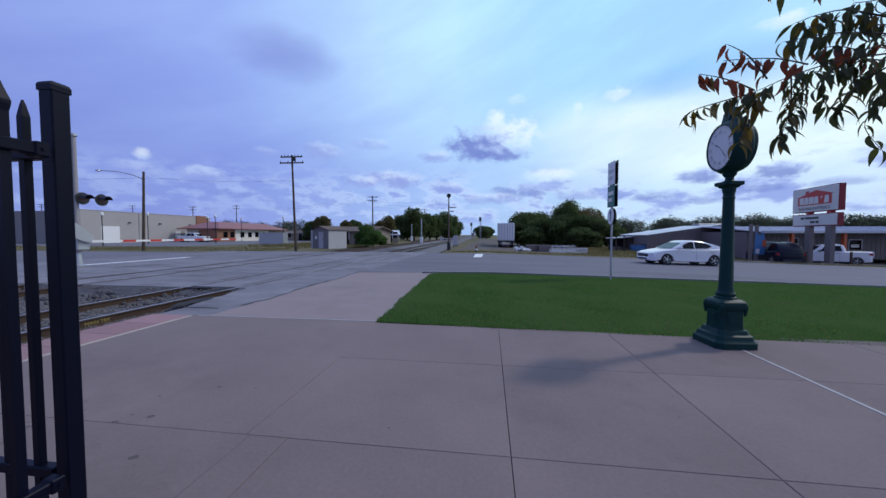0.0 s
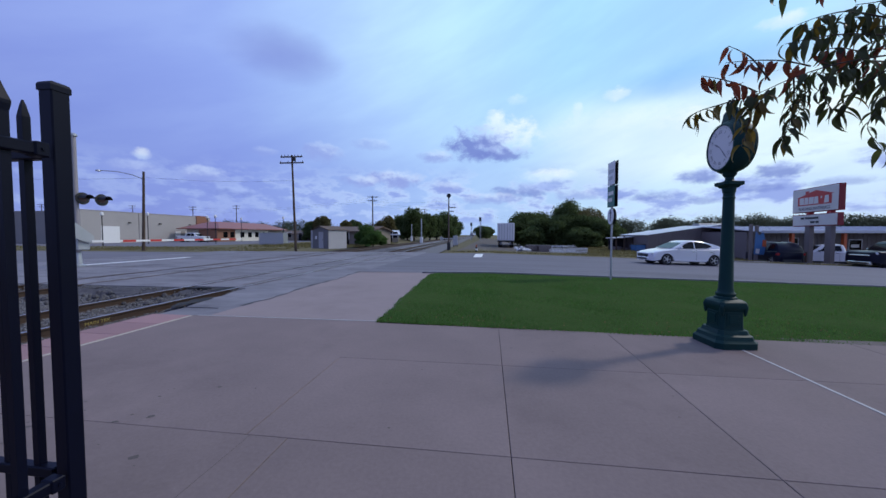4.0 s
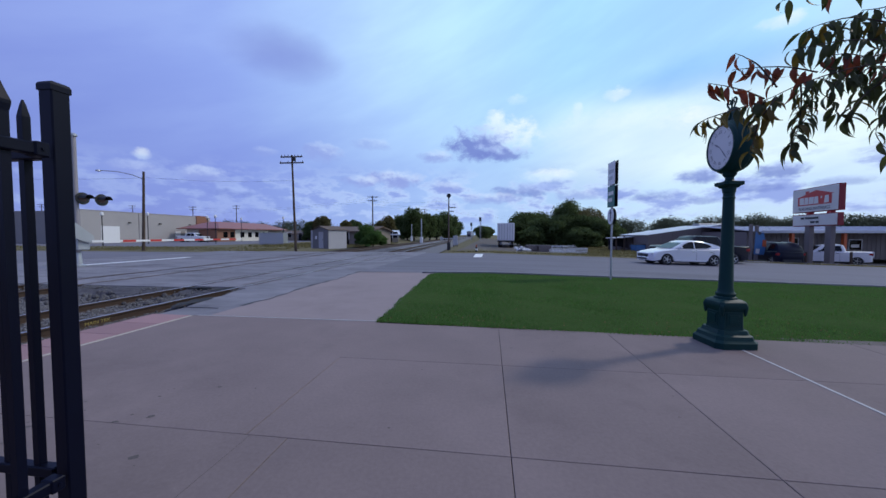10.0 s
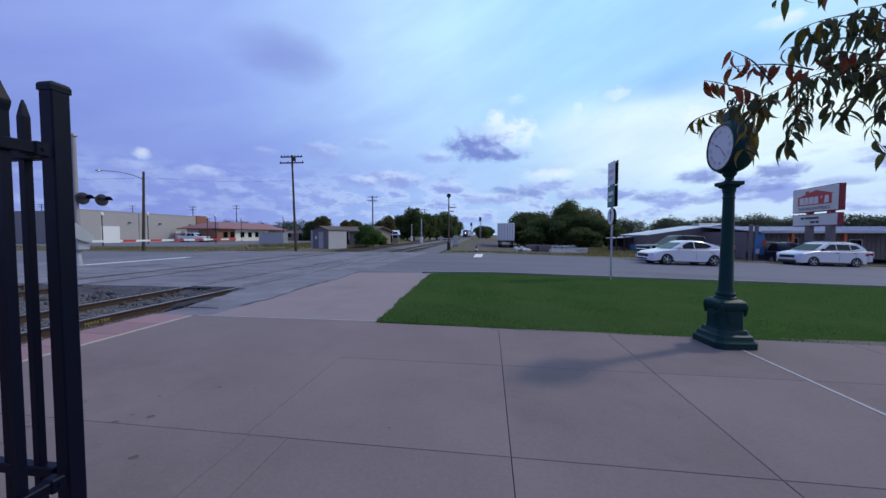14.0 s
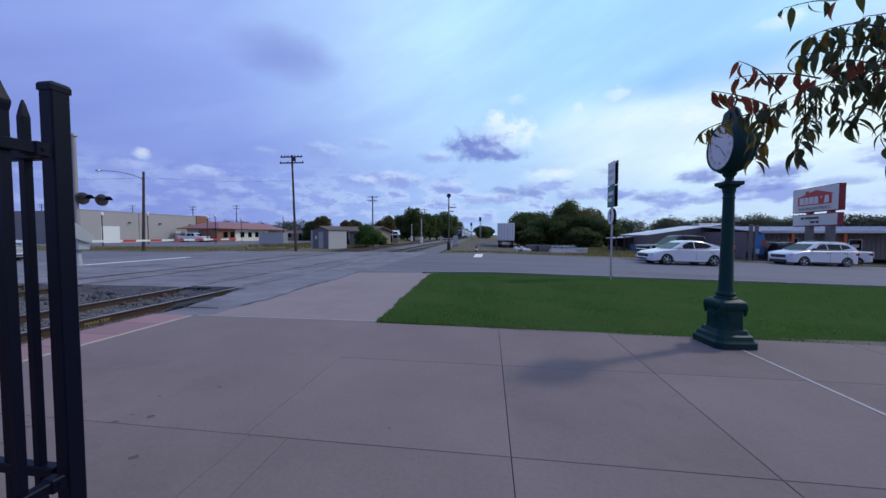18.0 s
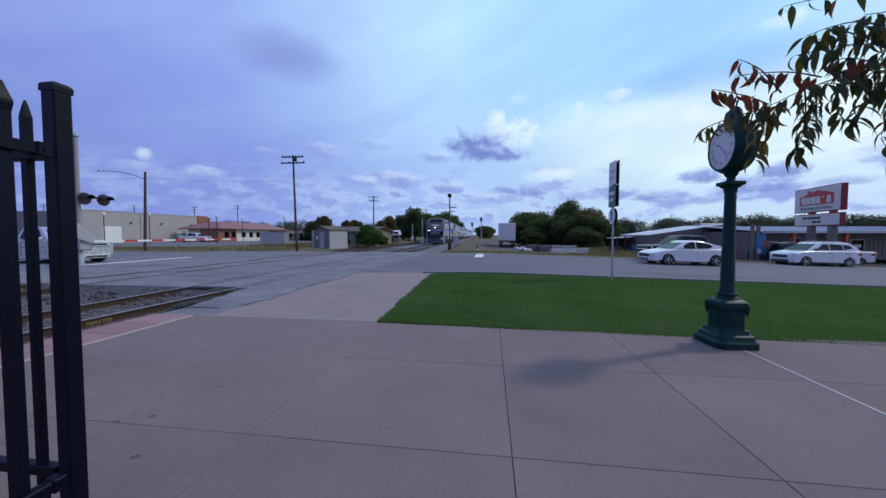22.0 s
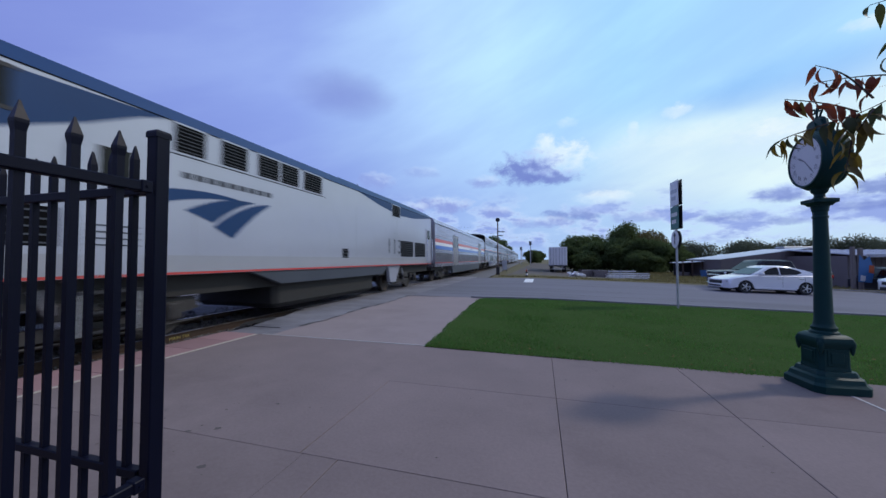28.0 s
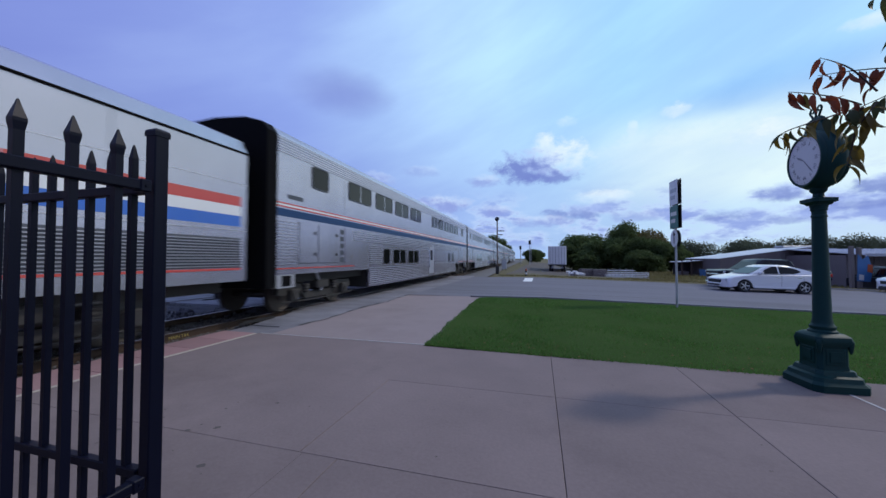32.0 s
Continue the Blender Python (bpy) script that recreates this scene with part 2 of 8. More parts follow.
GREEN = mat("dark_green_paint", (0.003, 0.033, 0.031), 0.5, var=0.3, scale=6, bump=0.15, fine=120, spec=0.2)
WHITE_PAINT = mat("white_paint", (0.72, 0.72, 0.72), 0.5, var=0.08, scale=3)
DIAL = mat("dial_enamel", (0.62, 0.60, 0.62), 0.45, var=0.05, scale=4)
INK = mat("black_ink", (0.015, 0.015, 0.018), 0.5, var=0.2)
WOOD_POLE = mat("weathered_pole_wood", (0.075, 0.05, 0.036), 0.9, var=0.35, scale=3, stretch=(5, 5, 0.4))
GALV = mat("galvanised_steel", (0.42, 0.43, 0.45), 0.45, metal=0.7, var=0.15, scale=5)
DARK_METAL = mat("dark_metal", (0.03, 0.03, 0.034), 0.55, metal=0.4, var=0.3, scale=5)
RED_PAINT = mat("red_paint", (0.50, 0.035, 0.03), 0.5, var=0.15, scale=4)
STUCCO = mat("tan_stucco", (0.36, 0.34, 0.335), 0.9, var=0.08, scale=0.5, fine=20, stain=0.1)
BRICK_BROWN = mat("brown_brick", (0.24, 0.115, 0.075), 0.9, var=0.2, scale=2)
RED_ROOF = mat("red_metal_roof", (0.25, 0.095, 0.078), 0.5, var=0.15, scale=0.8)
SIDING = mat("tan_metal_siding", (0.165, 0.140, 0.133), 0.6, var=0.08, scale=0.4)
ROOF_WHITE = mat("white_metal_roof", (0.50, 0.52, 0.57), 0.4, metal=0.1, var=0.08, scale=0.5)
ROOF_BROWN = mat("brown_shingle", (0.12, 0.085, 0.065), 0.9, var=0.25, scale=2)
GLASS_DARK = mat("dark_glass", (0.006, 0.007, 0.009), 0.10, var=0.1, bump=0, spec=0.22)
RUBBER = mat("tyre_rubber", (0.02, 0.02, 0.021), 0.85, var=0.2, scale=8)
ALLOY = mat("alloy_rim", (0.55, 0.56, 0.58), 0.3, metal=0.9, var=0.1)
CAR_WHITE = mat("white_car_paint", (0.70, 0.70, 0.72), 0.3, var=0.03, bump=0, coat=0.8)
CAR_BLACK = mat("black_car_paint", (0.007, 0.008, 0.02), 0.3, var=0.1, bump=0, coat=0.15, spec=0.15)
CAR_SILVER = mat("silver_car_paint", (0.55, 0.57, 0.6), 0.28, metal=0.4, var=0.05, bump=0, coat=0.8)
CAR_RED = mat("dark_red_car_paint", (0.16, 0.012, 0.018), 0.28, var=0.05, bump=0, coat=0.8)
PLASTIC = mat("black_trim_plastic", (0.025, 0.025, 0.027), 0.6, var=0.2)
CHROME = mat("chrome", (0.72, 0.72, 0.74), 0.14, metal=1.0, var=0.05, bump=0)
LAMP_CLEAR = mat("clear_lamp_lens", (0.6, 0.62, 0.65), 0.12, var=0.1, bump=0, spec=0.8)
LAMP_RED = mat("red_lamp_lens", (0.35, 0.02, 0.02), 0.2, var=0.1, bump=0)


def let_light_through(m, share):
    """Gives thin leaves some light from behind."""
    t = m.node_tree
    b = [k for k in t.nodes if k.type == "BSDF_PRINCIPLED"][0]
    o = [k for k in t.nodes if k.type == "OUTPUT_MATERIAL"][0]
    tr = t.nodes.new("ShaderNodeBsdfTranslucent")
    mx = t.nodes.new("ShaderNodeMixShader")
    mx.inputs[0].default_value = share
    t.links.new(b.inputs["Base Color"].links[0].from_socket, tr.inputs["Color"])
    t.links.new(b.outputs[0], mx.inputs[1])
    t.links.new(tr.outputs[0], mx.inputs[2])
    t.links.new(mx.outputs[0], o.inputs[0])
    return m


DIAL_INK = mat("faded_dial_numerals", (0.24, 0.235, 0.26), 0.6, var=0.2)
MAST = mat("dull_mast_paint", (0.30, 0.275, 0.29), 0.6, var=0.2, scale=4, stain=0.3)
LAMP_DIM = mat("dark_marker_lens", (0.06, 0.012, 0.014), 0.3, var=0.1, bump=0)
HEAD_GLOW = mat("lit_headlamp", (0.9, 0.85, 0.7), 0.3, var=0.02, bump=0, emit=((1.0, 0.93, 0.8), 28.0))
BARK = mat("tree_bark", (0.085, 0.065, 0.05), 0.95, var=0.35, scale=5, stretch=(3, 3, 0.6))
LEAF_GREEN = mat("green_leaf", (0.050, 0.075, 0.018), 0.5, var=0.35, scale=7, fine=40, bump=0, rand=0.3)
LEAF_RED = mat("autumn_red_leaf", (0.17, 0.042, 0.016), 0.5, var=0.35, scale=7, fine=40, bump=0, rand=0.25)
LEAF_OLIVE = mat("olive_yellow_leaf", (0.15, 0.10, 0.016), 0.5, var=0.35, scale=7, fine=40, bump=0, rand=0.25)
FOLIAGE = mat("tree_foliage", (0.085, 0.135, 0.05), 0.9, var=0.5, scale=0.35, fine=3, tint=(0.17, 0.20, 0.08), bump=0, spec=0.1)
BUSH = mat("bush_foliage", (0.085, 0.165, 0.045), 0.9, var=0.4, scale=0.5, fine=5, tint=(0.14, 0.22, 0.06), bump=0, spec=0.1)
FOLIAGE_DARK = mat("far_wood_foliage", (0.085, 0.105, 0.075), 0.9, var=0.6, scale=0.08, fine=2, tint=(0.15, 0.17, 0.115), bump=0, spec=0.1)
FOLIAGE_DRY = mat("yellowing_foliage", (0.14, 0.14, 0.055), 0.85, var=0.4, scale=0.5, fine=5, tint=(0.16, 0.11, 0.04), bump=0)
for leafy in (FOLIAGE, FOLIAGE_DARK, FOLIAGE_DRY, BUSH, BLADE, BLADE_DRY):
    let_light_through(leafy, 0.45)

# ---- mesh builder ----


class Mesher:
    """Collects points and faces for one mesh."""

    def __init__(self):
        self.v, self.f = [], []

    def add(self, verts, faces):
        k = len(self.v)
        self.v += [tuple(p) for p in verts]
        self.f += [tuple(i + k for i in q) for q in faces]
        return self

    def box(self, x0, x1, y0, y1, z0, z1, c=0.0):
        """A box; c cuts its upright and level edges by that much."""
        c = min(c, (x1 - x0) * 0.45, (y1 - y0) * 0.45, (z1 - z0) * 0.45)
        if c <= 0:
            return self.add([(x, y, z) for z in (z0, z1) for y in (y0, y1) for x in (x0, x1)],
                            [(0, 2, 3, 1), (4, 5, 7, 6), (0, 1, 5, 4), (1, 3, 7, 5), (3, 2, 6, 7), (2, 0, 4, 6)])
        rings = []
        for z, d in ((z0, c), (z0 + c, 0), (z1 - c, 0), (z1, c)):
            e = c
            rings.append([(x0 + d + (e if d == 0 else 0), y0 + d, z), (x1 - d - (e if d == 0 else 0), y0 + d, z), (x1 - d, y0 + d + (e if d == 0 else 0), z),
                          (x1 - d, y1 - d - (e if d == 0 else 0), z), (x1 - d - (e if d == 0 else 0), y1 - d, z), (x0 + d + (e if d == 0 else 0), y1 - d, z),
                          (x0 + d, y1 - d - (e if d == 0 else 0), z), (x0 + d, y0 + d + (e if d == 0 else 0), z)])
        return self.loft(rings, caps=True)

    def loft(self, rings, caps=False, close=True, skip=()):
        """Joins rings of equally many points; skip names the strips to leave out."""
        m = len(rings[0])
        k = len(self.v)
        for r in rings:
            self.v += [tuple(p) for p in r]
        for i in range(len(rings) - 1):
            for j in range(m if close else m - 1):
                if j in skip:
                    continue
                a, b = k + i * m + j, k + i * m + (j + 1) % m
                self.f.append((a, b, b + m, a + m))
        if caps:
            self.f.append(tuple(k + j for j in reversed(range(m))))
            self.f.append(tuple(k + (len(rings) - 1) * m + j for j in range(m)))
        return self

    def tube(self, p, q, r0, r1=None, seg=10, caps=True):
        p, q = Vector(p), Vector(q)
        r1 = r0 if r1 is None else r1
        d = (q - p).normalized()
        a = d.cross(Vector((0, 0, 1)) if abs(d.z) < 0.9 else Vector((1, 0, 0))).normalized()
        b = d.cross(a)
        rings = [[c + (a * math.cos(2 * math.pi * i / seg) + b * math.sin(2 * math.pi * i / seg)) * r for i in range(seg)] for c, r in ((p, r0), (q, r1))]
        return self.loft(rings, caps=caps)

    def path(self, pts, r, seg=8):
        """A round bar along points."""
        pts = [Vector(p) for p in pts]
        rs = r if isinstance(r, (list, tuple)) else [r] * len(pts)
        rings = []
        for i, p in enumerate(pts):
            d = (pts[min(i + 1, len(pts) - 1)] - pts[max(i - 1, 0)]).normalized()
            a = d.cross(Vector((0, 0, 1)) if abs(d.z) < 0.95 else Vector((1, 0, 0))).normalized()
            b = d.cross(a)
            rings.append([p + (a * math.cos(2 * math.pi * k / seg) + b * math.sin(2 * math.pi * k / seg)) * rs[i] for k in range(seg)])
        return self.loft(rings, caps=True)

    def lathe(self, prof, seg=24, at=(0, 0, 0), sides_turn=0.0):
        """prof: (radius, z) from below to above, turned round the upright axis."""
        rings = [[(at[0] + r * math.cos(2 * math.pi * i / seg + sides_turn), at[1] + r * math.sin(2 * math.pi * i / seg + sides_turn), at[2] + z)
                  for i in range(seg)] for r, z in prof]
        return self.loft(rings, caps=True)

    def slab(self, poly, axis, a, b):
        """Extrudes a flat outline along an axis: x takes (y, z), y takes (x, z), z takes (x, y)."""
        def put(p, t):
            return {"x": (t, p[0], p[1]), "y": (p[0], t, p[1]), "z": (p[0], p[1], t)}[axis]
        k, m = len(self.v), len(poly)
        self.v += [put(p, a) for p in poly] + [put(p, b) for p in poly]
        self.f.append(tuple(k + i for i in reversed(range(m))))
        self.f.append(tuple(k + m + i for i in range(m)))
        for i in range(m):
            j = (i + 1) % m
            self.f.append((k + i, k + j, k + m + j, k + m + i))
        return self

    def disc(self, c, axis, r, t, seg=24):
        d = {"x": Vector((t, 0, 0)), "y": Vector((0, t, 0)), "z": Vector((0, 0, t))}[axis]
        c = Vector(c)
        return self.tube(c - d / 2, c + d / 2, r, r, seg)

    def turned(self, m):
        self.v = [tuple(m @ Vector(p)) for p in self.v]
        return self

    def mesh(self, name, material, smooth=None):
        me = bpy.data.meshes.new(name)
        me.from_pydata(self.v, [], self.f)
        bm = bmesh.new()
        bm.from_mesh(me)
        bmesh.ops.recalc_face_normals(bm, faces=bm.faces)
        bm.to_mesh(me)
        bm.free()
        if smooth:
            me.shade_smooth()
            me.set_sharp_from_angle(angle=radians(smooth))
        me.materials.append(material)
        return me


def part(name, b, material, parent, label="", smooth=35, bevel=0.0, at=None):
    """Links a mesh under a thing or part."""
    ob = new(name, b.mesh(name, material, smooth))
    if at is not None:
        ob.matrix_basis = at
    if bevel:
        md = ob.modifiers.new("bevel", "BEVEL")
        md.width, md.segments, md.limit_method, md.angle_limit = bevel, 2, "ANGLE", radians(35)
    ob.parent = parent
    if label:
        ob["label"] = label
    return ob


def thing(name, m, label, category, group="", kind=""):
    """An empty at the base of a thing."""
    ob = new(name)
    ob.empty_display_size = 0.2
    ob.matrix_basis = m
    return tagged(ob, label, category, group, kind)


def single(name, b, material, label, category="", group="", kind="", smooth=35, at=None, bevel=0.0):
    ob = part(name, b, material, None, "", smooth, bevel, at)
    return tagged(ob, label, category, group, kind)


def letters(name, text, size, material, parent, at, depth=0.004, label=""):
    cu = bpy.data.curves.new(name, "FONT")
    cu.body, cu.size, cu.extrude, cu.align_x, cu.align_y = text, size, depth, "CENTER", "CENTER"
    tmp = bpy.data.objects.new(name + "_curve", cu)
    me = bpy.data.meshes.new_from_object(tmp)
    bpy.data.objects.remove(tmp)
    me.materials.clear()
    me.materials.append(material)
    ob = new(name, me)
    ob.matrix_basis = at
    ob.parent = parent
    if label:
        ob["label"] = label
    return ob
# ---- the lie of the land ----
SLOPE = 0.029
NEAR_RAIL, FAR_RAIL = -6.87, -8.38
TRACK_X = (NEAR_RAIL + FAR_RAIL) / 2
SECOND_X = -12.6


def smooth_step(a, b, t):
    t = min(1.0, max(0.0, (t - a) / (b - a)))
    return t * t * (3 - 2 * t)


def ground_z(x, y):
    """The ground falls away to the east of the tracks."""
    z = -SLOPE * max(0.0, x) * smooth_step(3.0, 9.0, y) if x < 60 else -SLOPE * 60
    z -= 0.3 * smooth_step(28.5, 31.0, y) * smooth_step(19, 24, x) * (1 - smooth_step(60, 90, y))
    return z - 0.42 * smooth_step(30, 46, y) * smooth_step(-5.0, 1.0, x) * (1 - smooth_step(8, 20, x))


def track_shift(y):
    """How far the line bends to the west beyond the crossing."""
    if y < 5:
        return 0.0
    return -0.0008 * (y - 5) ** 2 if y < 25 else -0.32 - 0.032 * (y - 25)


def lines(*spans):
    out = []
    for a, b, n in spans:
        out += [a + (b - a) * i / n for i in range(n)]
    return out + [spans[-1][1]]


def sheet(b, xs, ys, zf, keep=None):
    k = len(b.v)
    b.v += [(x, y, zf(x, y)) for y in ys for x in xs]
    for j in range(len(ys) - 1):
        for i in range(len(xs) - 1):
            if keep and not keep((xs[i] + xs[i + 1]) / 2, (ys[j] + ys[j + 1]) / 2):
                continue
            a = k + j * len(xs) + i
            b.f.append((a, a + 1, a + 1 + len(xs), a + len(xs)))
    return b


def bare_z(x, y):
    z = ground_z(x, y)
    paved = (-5 < x < 70 and 5 < y < 27) or (-24 < x <= -5 and y > 5) or (y <= 6 and -17 < x < 30) or (x <= -5 and 11 < y < 26) or (25 < x < 69 and 29 < y < 59)
    return z - (0.42 if paved and y < 200 else 0.0) - (0.42 if -26 < x < -5 and y >= 200 else 0)


gx = lines((-2500, -300, 6), (-300, -60, 10), (-60, -26, 6), (-26, -24, 1), (-24, -5, 6), (-5, 0, 3), (0, 24, 12), (24, 70, 10), (70, 300, 8), (300, 2500, 6))
gy = lines((-2500, -300, 4), (-300, -40, 4), (-40, 3, 6), (3, 9, 4), (9, 27, 9), (27, 28, 1), (28, 60, 12), (60, 200, 12), (200, 600, 8), (600, 2500, 5))
single("ground", sheet(Mesher(), gx, gy, bare_z), VERGE, "dry patchy grass and bare soil ground", "ground", kind="structure", smooth=60)

# lawn between pavement and road


def lawn_near(x):
    return 5.47 - 0.045 * (x + 2) if x > -2 else 5.47


def lawn_far(x):
    return 12.72 + 0.075 * (x + 2)


def lawn_z(x, y):
    k = 0.035 * smooth_step(0, 1.6, min(y - lawn_near(x), lawn_far(x) - y))
    return ground_z(x, y) + 0.01 + k


def lawn_left(y):
    """The western edge of the turf, creeping a little over the walkway."""
    u = (y - 5.5) / 7.2
    return -1.80 - 0.31 * min(u, 0.85) + 1.2 * max(0.0, u - 0.92) + 0.014 * math.sin(y * 4.1) + 0.010 * math.sin(y * 11.0)


lawn_b = Mesher()
rows = []
for k in range(25):
    row = []
    for u in lines((0, 0.34, 32), (0.34, 1, 24)):
        y = lawn_near(50 * u - 2) + (lawn_far(50 * u - 2) - lawn_near(50 * u - 2)) * k / 24
        x = lawn_left(y) + (48 - lawn_left(y)) * u
        row.append((x, y, lawn_z(x, y) + 0.012 * math.sin(x * 1.7 + y) * math.sin(y * 1.3 - x * 0.6) * min(1, k * (24 - k) / 60)))
    rows.append(row)
lawn_b.loft(rows, close=False)
single("lawn", lawn_b, LAWN, "mown green lawn between pavement and road", "lawn", kind="structure")


def grass_blades():
    rng = np.random.default_rng(5)
    def sow(n, low, high, spread, px_, py_, name, material, label):
        """Blades by the thousand, more of them towards the near edge."""
        v, f = [], []
        us, ks, q = rng.random(n) ** px_, rng.random(n) ** py_, rng.random((n, 6))
        for i in range(n):
            u, k = float(us[i]), float(ks[i])
            x = -1.9 + 19.0 * u
            y0, y1 = lawn_near(x) - 0.06, lawn_far(x) + 0.03
            yy = y0 + (y1 - y0) * k
            left = lawn_left(yy) - 0.05
            x = left + (x + 1.9)
            z = lawn_z(x, min(max(yy, lawn_near(x)), lawn_far(x))) - 0.012
            if x < left + 0.22 and q[i, 5] < 0.35:
                continue
            a = 6.283 * q[i, 0]
            thick = 0.85 + 0.25 * math.sin(x * 2.3 + 1.7 * math.sin(yy * 1.9)) * math.sin(yy * 2.9 + x)
            h, w = (low + (high - low) * q[i, 1] ** 2) * thick, (0.0035 + 0.0045 * yy / 12) * (0.8 + 0.5 * q[i, 2])
            dx, dy, lean = math.cos(a), math.sin(a), spread * (q[i, 3] - 0.2)
            c = len(v)
            v += [(x - dx * w, yy - dy * w, z), (x + dx * w, yy + dy * w, z), (x - dy * lean, yy + dx * lean, z + h)]
            f.append((c, c + 1, c + 2))
        me = bpy.data.meshes.new(name)
        me.from_pydata(v, [], f)
        me.materials.append(material)
        tagged(new(name, me), label, "grass", kind="stuff")

    sow(190000, 0.016, 0.065, 0.06, 1.25, 1.6, "lawn_grass", BLADE, "short green grass blades of the lawn")
    sow(9000, 0.014, 0.050, 0.09, 1.2, 2.2, "dry_grass", BLADE_DRY, "straw-coloured dry blades among the lawn")


grass_blades()

# fallen leaves lying in the turf and at its edge
fallen = Mesher()
rng = random.Random(8)
for k in range(230):
    x = rng.uniform(-1.7, 9.5)
    y = lawn_near(x) + (abs(rng.gauss(0, 0.10)) - 0.05 if k % 3 == 0 else rng.uniform(0.1, 4.5) * rng.random())
    z = (lawn_z(x, y) if y > lawn_near(x) else 0.0) + (0.012 if y < lawn_near(x) + 0.05 else 0.045)
    a, q = rng.uniform(0, 6.283), rng.uniform(0.012, 0.028)
    ca, sa = math.cos(a) * q, math.sin(a) * q
    fallen.add([(x - ca, y - sa, z), (x + sa * 0.45, y - ca * 0.45, z + 0.006), (x + ca, y + sa, z), (x - sa * 0.45, y + ca * 0.45, z + rng.uniform(0, 0.01))], [(0, 1, 2), (0, 2, 3)])
tagged(part("fallen_leaves", fallen, FALLEN, None, smooth=None), "dry brown fallen leaves scattered on the lawn", "leaves", kind="stuff")

# road east of the crossing, following the slope, and the level road west of it
road_b = Mesher()
rx = lines((-5.0, 0, 4), (0, 70, 20))
rr = [[(x, lawn_far(x) + 0.17 + (27.0 + 0.06 * x - lawn_far(x) - 0.17) * k / 8) for k in range(9)] for x in rx]
road_b.loft([[(x, y, ground_z(x, y) - 0.0) for x, y in r] for r in rr], close=False)
road_b.loft([[(x, y, 0.0) for y in lines((11.4, 25.6, 4))] for x in lines((-24.0, -300, 12))], close=False)
single("road", road_b, ASPHALT, "worn grey asphalt road with patches", "road", kind="structure")
kerb_b = Mesher()
kerb_b.loft([[(x, lawn_far(x) - 0.02, ground_z(x, 13) - 0.2), (x, lawn_far(x) - 0.02, ground_z(x, 13) + 0.06), (x, lawn_far(x) + 0.13, ground_z(x, 13) + 0.06), (x, lawn_far(x) + 0.17, ground_z(x, 13) - 0.2)]
             for x in rx if x >= -2.6 or x == -2.5], close=False)
single("kerb", kerb_b, CONCRETE_OLD, "low pale concrete kerb beside the road", "kerb", kind="structure")
far_kerb = Mesher().loft([[(x, 27.0 + 0.06 * x - 0.06, ground_z(x, 27) - 0.2), (x, 27.03 + 0.06 * x, ground_z(x, 27) + 0.05), (x, 27.3 + 0.06 * x, ground_z(x, 27) + 0.05), (x, 27.3 + 0.06 * x, ground_z(x, 27) - 0.3)]
                          for x in lines((12, 70, 12))], close=False)
single("kerb_far", far_kerb, CONCRETE_OLD, "pale concrete kerb along the building yard", "kerb", kind="structure")
# yards beyond the road
yard = sheet(Mesher(), lines((-3, 22, 8), (22, 70, 8)), lines((27.3, 60, 8), (60, 150, 9)), lambda x, y: ground_z(x, y) + 0.004 + 0.02 * (y > 60), lambda x, y: (x > 24 and y < 60) or (x < 7 and y > 30))
YARD = mat("yard_gravel", (0.125, 0.112, 0.105), 0.95, var=0.4, scale=0.5, fine=20, bump=0.5, tint=(0.19, 0.165, 0.135), stain=0.4, spec=0.05)
single("yard", yard, YARD, "grey-brown gravel yard", "yard", kind="structure")
single("parking_lot", sheet(Mesher(), lines((-140, -38, 8)), lines((37, 80, 4)), lambda x, y: 0.006), ASPHALT, "grey asphalt parking lot", "parking lot", kind="structure")

# painted lines on the road
paint = Mesher()
paint.box(-1.02, -0.45, 22.2, 26.0, 0.001, 0.006)
single("stop_line", paint, LINE_WHITE, "white painted stop line on the road", "road marking", kind="structure")
paint = Mesher().box(-19.5, -19.0, 12.6, 19.6, 0.004, 0.009)
single("stop_line_west", paint, LINE_WHITE, "white painted stop line west of the tracks", "road marking", kind="structure")

# pavement of the platform, slab by slab
XL = [-5.28, -1.42, 0.15, 1.73, 3.17, 4.75, 6.33, 7.9, 12.0, 20.0]
YL = [-14.0, -7.0, -2.52, -0.94, 0.64, 2.21, 3.79, 5.47]
base = Mesher().box(-6.12, 20, -14, 5.44, -0.40, -0.03)
pavement = single("pavement", base, JOINT, "concrete platform pavement with joints", "pavement", kind="structure")


def slab_piece(name, pts, z0, z1, material, parent):
    """A paving slab with a slightly eased edge."""
    cx, cy = sum(p[0] for p in pts) / len(pts), sum(p[1] for p in pts) / len(pts)
    inner = [tuple(Vector(p) + (Vector((cx, cy)) - Vector(p)).normalized() * 0.004) for p in pts]
    b = Mesher().loft([[(x, y, z0) for x, y in pts], [(x, y, z1 - 0.003) for x, y in pts], [(x, y, z1) for x, y in inner]])
    b.f.append(tuple(range(2 * len(pts), 3 * len(pts))))
    return part(name, b, material, parent, smooth=None)


